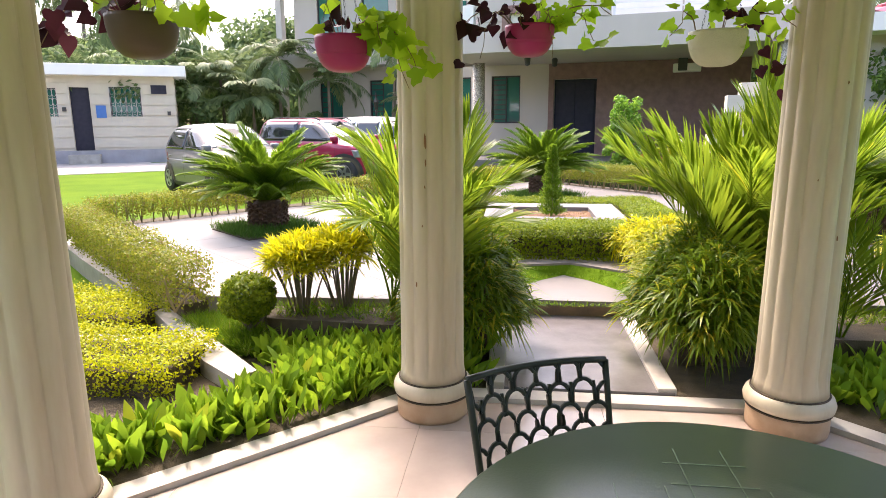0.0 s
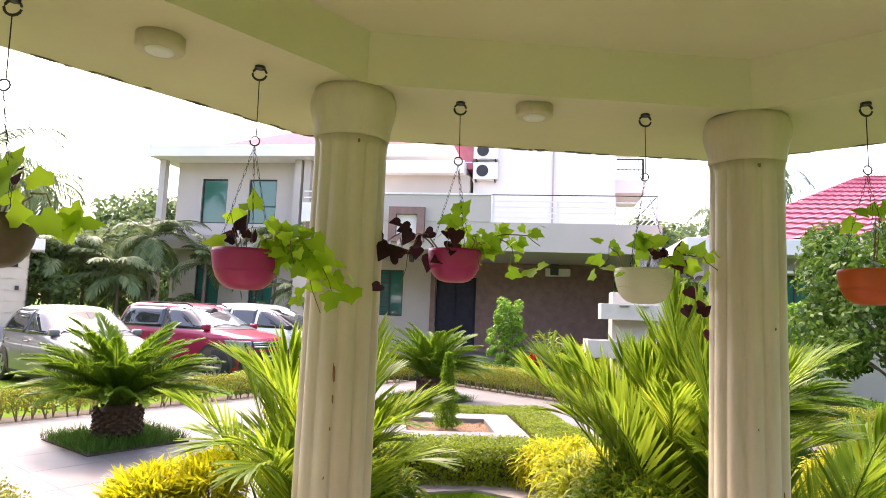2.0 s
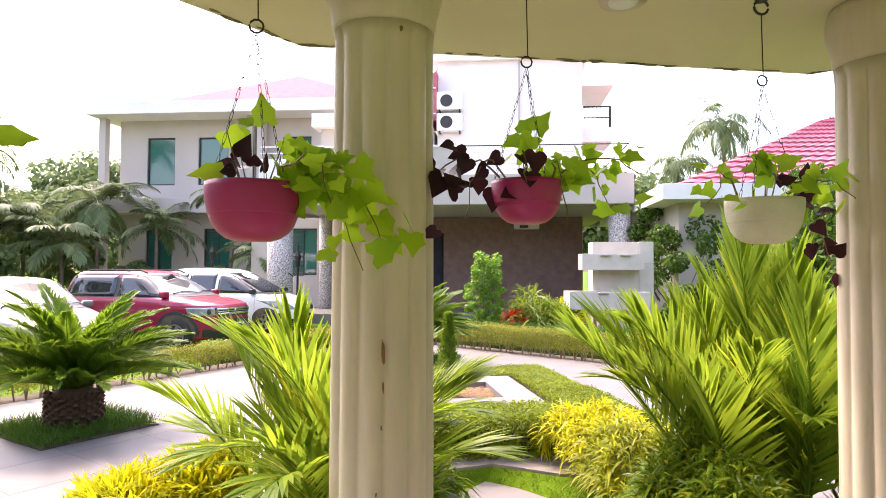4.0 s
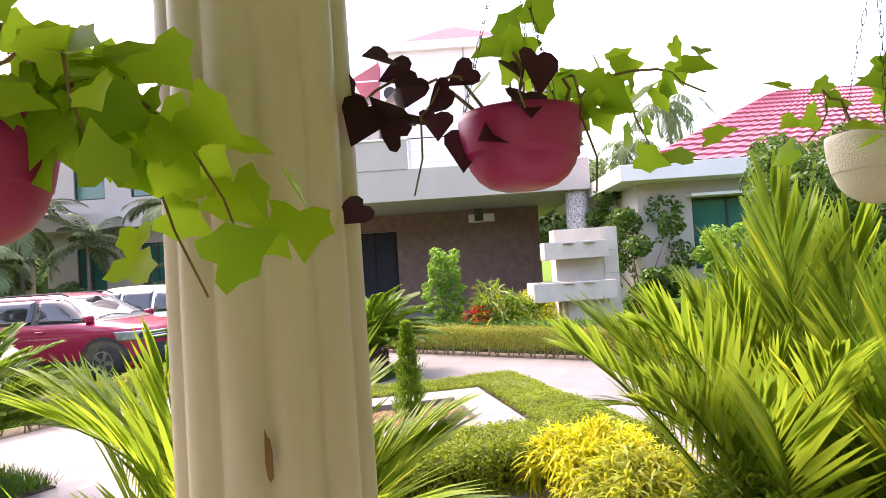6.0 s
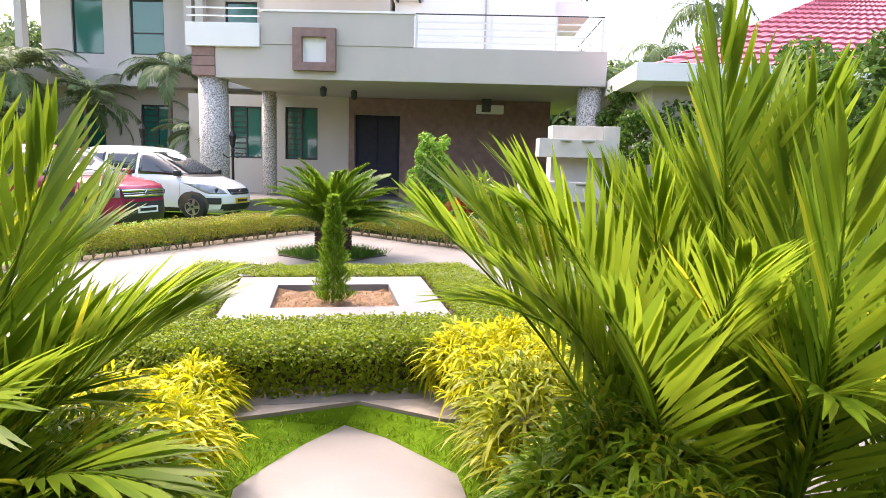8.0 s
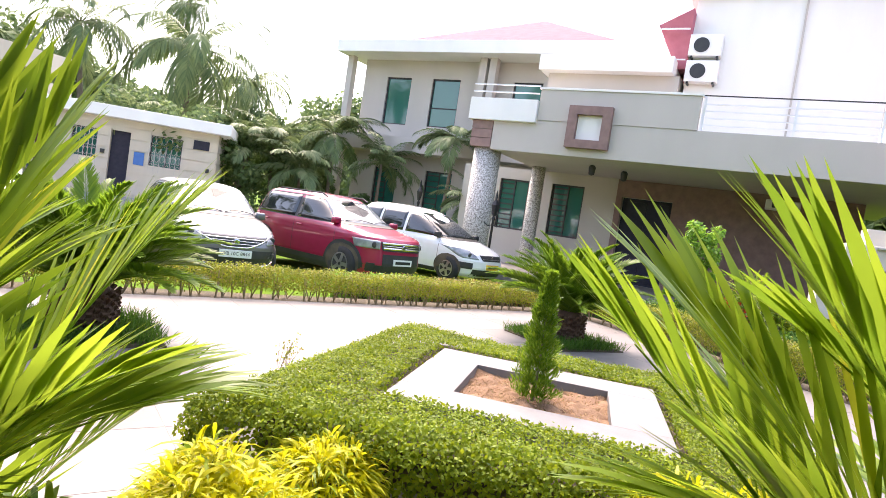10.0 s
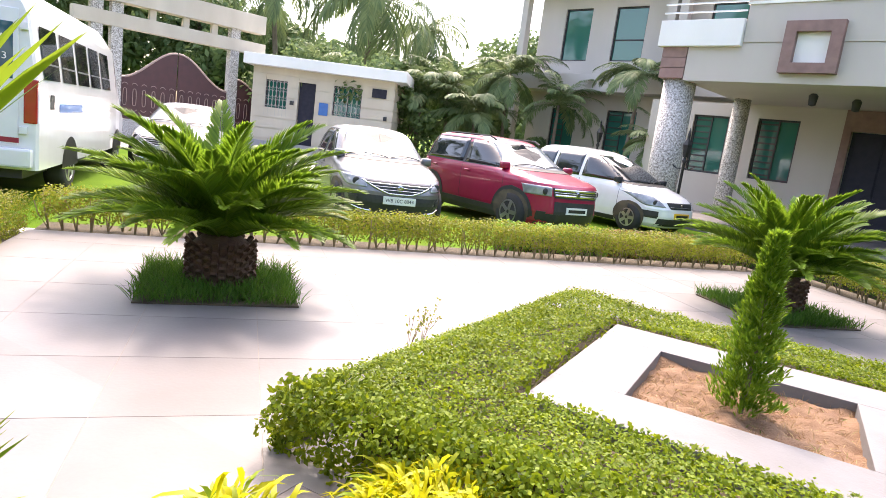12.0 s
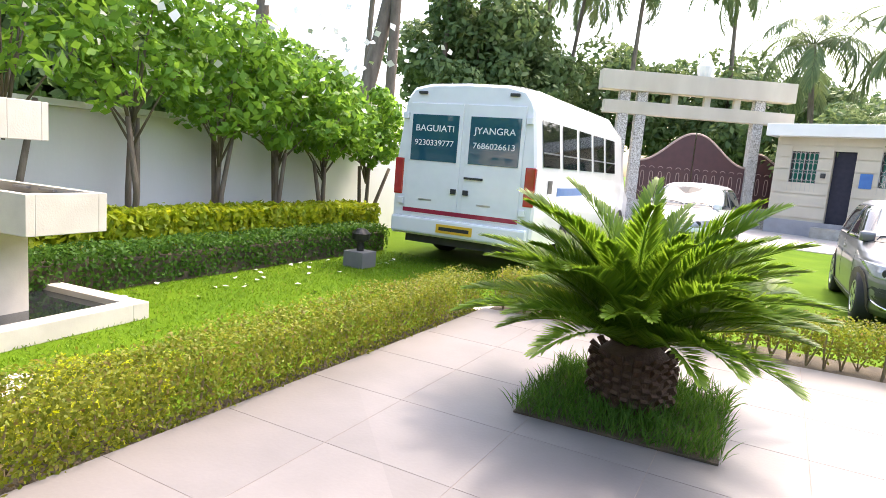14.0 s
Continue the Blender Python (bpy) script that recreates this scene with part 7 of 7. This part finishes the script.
def minibus(m):
    t = thing("minibus", m, "white minibus with blue lettered rear windows, parked on the lawn", "minibus")
    L, h = 6.2, 0.98

    def sec(x, zt, k):
        return (x, [(h * k, 0.42), (h * k, 1.25), (h * k * 0.985, 1.5), (h * k * 0.9, 2.25), (h * k * 0.86, zt - 0.18), (h * k * 0.78, zt - 0.07), (h * k * 0.55, zt - 0.015), (0.02, zt)])
    part("body", loft([sec(0, 2.52, 0.97), sec(-0.04, 2.56, 0.995), sec(-0.4, 2.6, 1.0), sec(-4.2, 2.62, 1.0), sec(-4.9, 2.35, 0.99), (-5.2, [(h, 0.42), (h, 1.2), (h * 0.97, 1.4), (h * 0.9, 1.9), (h * 0.84, 2.05), (h * 0.75, 2.12), (h * 0.5, 2.15), (0.02, 2.16)]), (-5.75, [(h * 0.97, 0.42), (h * 0.97, 1.0), (h * 0.9, 1.15), (h * 0.85, 1.22), (h * 0.8, 1.25), (h * 0.7, 1.27), (h * 0.5, 1.28), (0.02, 1.29)]), (-6.2, [(h * 0.8, 0.45), (h * 0.8, 0.85), (h * 0.75, 0.95), (h * 0.7, 1.0), (h * 0.65, 1.02), (h * 0.6, 1.03), (h * 0.4, 1.04), (0.02, 1.05)])]), "car_white", t, "", False)
    for sd, a, b in ((0, 0.03, 0.79), (1, -0.79, -0.03)):
        d = part("rear_door", boxes((0.0, 0.018, a, b, 0.72, 2.28), bevel=0.008), "car_white", t, "white rear door")
        part("rear_glass", boxes((0.018, 0.026, a + 0.05, b - 0.05, 1.48, 2.12), bevel=0.003), "blue_glass", d, "teal tinted rear glass")
        words = ("BAGUIATI", "9230339777") if sd == 1 else ("JYANGRA", "7686026613")
        c = (a + b) / 2
        for txt, zz, s in ((words[0], 1.93, 0.125), (words[1], 1.73, 0.112)):
            text_mesh("lettering", txt, s, "letter", d, Matrix.Translation((0.028, c, zz)) @ Matrix.Rotation(math.pi / 2, 4, 'Z') @ Matrix.Rotation(math.pi / 2, 4, 'X'))
        part("door_handle", boxes((0.018, 0.045, (0.05 if sd == 0 else -0.12), (0.12 if sd == 0 else -0.05), 1.05, 1.12), bevel=0.005), "trim", d)
        part("maker_script", boxes((0.018, 0.021, c - 0.17, c + 0.02, 0.92, 0.945)), "rim", d, "small grey script bar")
        for zz in (0.85, 2.05):
            part("hinge", boxes((0.0, 0.04, (0.8 if sd == 0 else -0.88), (0.88 if sd == 0 else -0.8), zz, zz + 0.09), bevel=0.008), "car_white", t)
    part("door_bar", boxes((0.018, 0.04, 0.05, 0.3, 1.27, 1.3)), "trim", t)
    part("red_stripe", boxes((0.019, 0.022, -0.8, 0.8, 0.74, 0.8)), "red", t, "red stripe")
    part("rear_bumper", boxes((-0.1, 0.09, -0.93, 0.93, 0.45, 0.68), bevel=0.03), "car_white", t, "white rear bumper")
    pt = part("number_plate", boxes((0.09, 0.1, -0.25, 0.25, 0.5, 0.62)), "plate_y", t, "yellow number plate")
    part("plate_mark", boxes((0.1, 0.102, -0.21, 0.21, 0.535, 0.585)), "ink", pt, "dark characters")
    for sd in (1, -1):
        part("tail_lamp", boxes((-0.06, 0.012, sd * 0.9 - 0.065, sd * 0.9 + 0.065, 0.98, 1.5), bevel=0.015), "red_lamp", t, "red tail lamp")
        part("roof_marker", boxes((-0.02, 0.03, sd * 0.62 - 0.06, sd * 0.62 + 0.06, 2.4, 2.44), bevel=0.01), "trim", t)
        for k in range(5):
            x0 = -0.25 - k * 0.83
            q = lambda z: sd * (h * (0.985 - (z - 1.5) / 0.75 * 0.085) + 0.008)
            part("side_window", panel([(x0, q(1.52), 1.52), (x0 - 0.68, q(1.52), 1.52), (x0 - 0.68, q(2.14), 2.14), (x0, q(2.14), 2.14)]), "car_glass", t, "dark side window")
            part("window_bar", boxes((x0 - 0.68, x0, q(1.72) - 0.006 + sd * 0.01, q(1.72) + 0.006 + sd * 0.01, 1.7, 1.72)), "rim", t)
        part("side_script", boxes((-2.1, -0.85, sd * (h + 0.004) - 0.002, sd * (h + 0.004) + 0.002, 1.12, 1.24)), "blue", t, "bluish side lettering bar")
        part("fuel_badge", boxes((-0.62, -0.45, sd * (h + 0.004) - 0.002, sd * (h + 0.004) + 0.002, 1.16, 1.34)), "trim", t)
        for x in (-1.45, -5.0):
            wheel(t, x, sd * (h - 0.12), 0.36, 0.22, sd)
            bm = bmesh.new()
            vs = [bm.verts.new((x + 0.42 * math.cos(a), sd * (h + 0.002), 0.36 + 0.42 * math.sin(a))) for a in [math.pi * k / 16 for k in range(17)]]
            bm.faces.new(vs)
            bmesh.ops.solidify(bm, geom=bm.faces[:], thickness=0.01)
            part("wheel_arch", bm, "trim", t)
    part("underbody", boxes((-5.9, -0.1, -0.8, 0.8, 0.3, 0.44)), "trim", t)


M["blue_glass"] = glassy("teal_glass", (0.012, 0.075, 0.11))
minibus(pose(-7.53, 7.6, G, 0, 0, -41.5) @ Matrix.Diagonal((1.14, 1.12, 1.015, 1)))

# ---------- planting by the boundary wall ----------
def along(k, off):
    p = Vector((-5.06, 3.03, 0)) + Vector((-0.72, 0.69, 0)) * k + Vector((-0.69, -0.72, 0)) * off
    return p.x, p.y


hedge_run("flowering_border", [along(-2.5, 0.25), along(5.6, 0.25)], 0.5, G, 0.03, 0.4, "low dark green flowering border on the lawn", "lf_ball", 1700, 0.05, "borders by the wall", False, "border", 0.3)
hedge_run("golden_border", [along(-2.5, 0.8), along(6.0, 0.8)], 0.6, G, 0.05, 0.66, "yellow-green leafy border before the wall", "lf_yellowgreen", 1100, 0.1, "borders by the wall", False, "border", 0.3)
rng = np.random.default_rng(77)
for k, kk in enumerate((-1.2, 0.5, 1.9, 3.2, 4.3, 5.4, 6.6)):
    x, y = along(kk, 1.25)
    tree("frangipani_tree", x, y, G, (3.9, 3.8, 3.6, 3.3, 3.0, 2.8, 2.7)[k], 1.05 - 0.04 * k, "multi-stemmed green tree with white flowers by the wall", "lf_bright", 0.15, 24, 85, 0.045, 0.48, 200 + k, "trees along the wall", 3)
    n = 36
    P = np.stack([rng.normal(0, 0.75, n), rng.normal(0, 0.75, n), rng.uniform(2.0, 3.7, n)], 1) + np.array([x, y, 0])
    V, F = flecks(P, rng.normal(0, 1, (n, 3)) + np.array([0.8, -0.4, 0.5]), 0.13, 0.11)
    tagged(arrays("white_blossom", V, F, "flower"), "white blossom clusters in the wall trees", "flowers", kind="stuff")
n = 60
u, v = rng.uniform(-1, 5, n), rng.normal(-0.3, 0.35, n)
P = np.array([[*along(a, b), G + 0.02] for a, b in zip(u, v)])
V, F = flecks(P, np.array([0, 0, 1.0]) + rng.normal(0, 0.2, (n, 3)), 0.08, 0.06)
tagged(arrays("fallen_petals", V, F, "flower"), "fallen white blossoms on the lawn", "petals", kind="stuff")
bx = thing("stone_block", pose(-7.5, 6.25, G, 0, 0, 47), "pale stone block with a dark garden lamp", "garden lamp")
part("block", boxes((-0.16, 0.16, -0.16, 0.16, 0, 0.22), bevel=0.01), "white_stone", bx)
part("lamp_head", lathe([(0.05, 0.22), (0.05, 0.34), (0.12, 0.38), (0.13, 0.46), (0.06, 0.52)], 16), "iron", bx, "dark lamp head")

# ---------- trees round the site ----------
def polar(deg, d, ox=0.8, oy=1.0):
    a = radians(deg)
    return ox - d * math.sin(a), oy + d * math.cos(a)


# tall palms close behind the boundary wall
for k, (x, y, h, lx, ly) in enumerate(((-12.9, 6.3, 13, -0.6, 2.6), (-13.1, 4.55, 13, 0.1, 0.3), (-12.9, 7.35, 13, 0.0, 0.1))):
    t = thing("leaning_palm", pose(x, y, G), "tall bare grey palm trunk rising behind the wall", "palm tree", "palms behind the wall")
    bm = bmesh.new()
    tube(bm, [(lx * q, ly * q, h * q) for q in (0, 0.2, 0.4, 0.6, 0.8, 1)], 0.19 - 0.04 * k, 12, 0.11)
    part("trunk", bm, "bark", t, "", True)
    crown(t, "coco", (lx, ly, h), 20, 1.0, (-0.5, 1.0), 880 + k)

# feather palms before the house wing
for k, (u, w, h, s) in enumerate(((-10.9, 5.2, 4.4, 1.15), (-8.9, 5.6, 3.3, 1.05), (-6.2, 5.8, 4.6, 1.0), (-11.8, 4.6, 2.6, 1.2), (-4.6, 4.8, 2.2, 0.8), (-13.2, 4.5, 3.4, 1.2))):
    p = HOUSE @ Vector((u, w, 0))
    palm_tree("feather_palm", p.x, p.y, G, h, "royal", 22, s, "slim grey-green feather palm by the house wall", 60 + k, 0.3, 0.09, "palms by the house")
for k, (u, w, r) in enumerate(((-11.8, 5.6, 1.2), (-9.7, 5.4, 0.9), (-13.4, 6.0, 1.6), (-6.6, 5.5, 0.8))):
    p = HOUSE @ Vector((u, w, 0))
    tree("dark_shrub", p.x, p.y, G, 2.1 * r, r * 0.9, "dark green bushy shrub at the house corner", "lf_far_haze", 0.16, 12, 160, 0.06, 0.25, 300 + k, "shrubs by the house", category="shrub")

FARS = [(66, 40, 10, 4.5), (58, 46, 9, 5), (50, 50, 9, 5), (44, 46, 7.6, 4.5), (38, 50, 6.8, 5), (31, 52, 6, 5), (25, 46, 6, 4.5), (67, 38, 11, 4.5), (80, 26, 4.4, 3), (88, 22, 4.2, 3), (97, 20, 4.6, 3.4), (106, 20, 9, 4), (20, 52, 9, 5), (-17, 48, 8, 4.5), (-22, 40, 7, 4), (-13, 44, 8, 4), (120, 22, 9, 4.5), (140, 24, 9, 5), (165, 26, 9, 5), (190, 26, 9, 5), (215, 26, 9, 5), (240, 26, 9, 5), (262, 28, 9, 5), (285, 30, 9, 5)]
for k, (a, d, h, r) in enumerate(FARS):
    x, y = polar(a, d)
    tree("shade_tree", x, y, G, h, r, "tall leafy green tree beyond the garden wall", "lf_far_haze", 0.5, 30, 300, 0.22, 0.3, 400 + k, "trees beyond the walls")
for k, (a, d, h, s) in enumerate(((61, 42, 12.5, 1.0), (55, 40, 13, 1.0), (47.5, 46, 14.0, 1.0), (40.5, 37, 8.2, 1.0), (33.8, 36, 8.0, 1.4), (29.5, 44, 8.2, 1.1), (36, 56, 15, 1.0), (70, 36, 13, 1.0), (76, 32, 12.5, 1.0), (64, 48, 15, 1.0), (-28, 44, 8.8, 0.9), (-14.5, 40, 7.5, 0.8), (-33, 40, 10, 0.9))):
    x, y = polar(a, d)
    palm_tree("coconut_palm", x, y, G, h, "coco", 26, s, "tall coconut palm beyond the garden", 500 + k, 1.2, 0.17, "coconut palms", (-0.5, 1.0))
for k, (a, d, h, r) in enumerate(((33, 29, 4.2, 2.2), (37, 29.5, 4.5, 2.4), (29.5, 30, 4.4, 2.2))):
    x, y = polar(a, d)
    tree("leafy_shrub", x, y, G, h, r, "leafy green shrub between lodge and house", "lf_far_haze", 0.25, 18, 200, 0.1, 0.15, 600 + k, "shrubs by the lodge", category="shrub")
    palm_tree("feather_palm", x + 0.7, y, G, h * 0.7, "royal", 12, 1.1, "slim feather palm between lodge and house", 640 + k, 0.3, 0.1, "palms by the house")
# by the bungalow
tree("citrus_tree", 9.3, 10.4, 0, 3.3, 1.7, "dense glossy dark green tree by the bungalow", "lf_tree", 0.13, 36, 420, 0.09, 0.2, 701, "")
tree("citrus_tree", 10.4, 8.2, 0, 3.0, 1.5, "dense green tree on the bungalow lawn", "lf_tree", 0.13, 30, 380, 0.09, 0.2, 702, "")
tree("bright_shrub", 8.4, 12.6, 0, 2.0, 0.8, "fresh light green shrub by the bungalow", "lf_bright", 0.1, 14, 260, 0.05, 0.2, 703, "", category="shrub")
for k, (x, y, h, r) in enumerate(((8.2, 15.5, 2.8, 1.1), (8.9, 17.5, 3.6, 1.3), (7.9, 14.2, 1.3, 0.7))):
    tree("dark_shrub", x, y, G, h, r, "dark green shrub between the houses", "lf_tree", 0.14, 14, 220, 0.06, 0.2, 720 + k, "shrubs between the houses", category="shrub")
# bed in front of the porch
tree("upright_shrub", 3.12, 13.9, 0, 1.95, 0.36, "upright bright green shrub before the porch", "lf_bright", 0.085, 44, 70, 0.03, 0.15, 731, "", category="shrub")
rosette_bush("strap_leaf_plant", 3.95, 13.4, 0, 0.45, 0.9, 60, "lf_spider", "fountain of green strap leaves before the porch", 0.6, 0.03, 0.2, 21, "strap-leaved plants")
rosette_bush("strap_leaf_plant", 4.32, 13.05, 0, 0.4, 0.75, 50, "lf_spider", "arching green strap-leaved plant near the cascade", 0.55, 0.03, 0.15, 22, "strap-leaved plants")
rosette_bush("red_plant", 3.58, 13.25, 0, 0.2, 0.7, 46, "lf_red", "orange-red leaved plant before the porch", 0.28, 0.03, 0.1, 23)
ball_bush(5.1, 14.1, 0, 0.5, "lf_yellow", "yellow-green bush beside the cascade", 2500, 1.0, 0.06, 31)
# lawn blades near the camera
rng = np.random.default_rng(91)
n = 26000
u, v = rng.uniform(-2.5, 5.5, n), rng.uniform(-3.0, 0.0, n)
P = np.array([-5.06, 3.03, G]) + u[:, None] * np.array([-0.72, 0.69, 0]) + v[:, None] * np.array([-0.69, -0.72, 0])
V, F = blades(P, np.array([0, 0, 1.0]) + rng.normal(0, 0.5, (n, 3)), 0.05, 0.007, 0.3, 0.3, 0, rng.normal(0, 1, (n, 3)))
tagged(arrays("lawn_grass", V, F, "lf_grass"), "short bright mown lawn grass", "grass", kind="stuff")

# ---------- paving pieces ----------
def tile_field(parent_name, poly, z0, z1, step, angle, origin, mat, gap=0.006):
    """Square tiles clipped to a convex outline; whole tiles share one mesh."""
    parent = bpy.data.objects[parent_name]
    m = Matrix.Translation((*origin, 0)) @ Matrix.Rotation(radians(angle), 4, 'Z')
    inv = m.inverted()
    win = [tuple((inv @ Vector((x, y, 0)))[:2]) for x, y in poly]
    area = sum(a[0] * b[1] - a[1] * b[0] for a, b in zip(win, win[1:] + win[:1]))
    win = win if area > 0 else win[::-1]
    whole = None
    xs, ys = [p[0] for p in win], [p[1] for p in win]
    for i in range(math.floor(min(xs) / step), math.ceil(max(xs) / step)):
        for j in range(math.floor(min(ys) / step), math.ceil(max(ys) / step)):
            a, b = i * step + gap / 2, j * step + gap / 2
            s = step - gap
            sq = [(a, b), (a + s, b), (a + s, b + s), (a, b + s)]
            pc = clip(sq, win)
            if len(pc) < 3:
                continue
            if len(pc) == 4 and all(abs(p[0] - q[0]) + abs(p[1] - q[1]) < 1e-6 for p, q in zip(pc, sq)):
                if whole is None:
                    o = part("tile", prism([(0, 0), (s, 0), (s, s), (0, s)], z0, z1), mat, parent)
                    whole = o.data
                else:
                    o = new("tile", whole)
                    o.parent = parent
                o.matrix_basis = m @ Matrix.Translation((a, b, 0))
            else:
                o = part("tile", prism(pc, z0, z1), mat, parent)
                o.matrix_basis = m


tile_field("pavilion_floor", grow(0.115), -0.05, 0.0, 0.9, 0, (1.35, 3.0), "floor", 0.0018)
for part_of in ([(-9, 5.6), (9, 5.6), (9, 20), (-9, 20)], [(-9, 4), (0.1, 4), (0.1, 5.6), (-9, 5.6)], [(2.5, 4), (9, 4), (9, 5.6), (2.5, 5.6)]):
    tile_field("terrace", clip(PLAZA, part_of), PZ - 0.05, PZ, 0.6, 47, (-1.15, 4.98), "paving", 0.004)
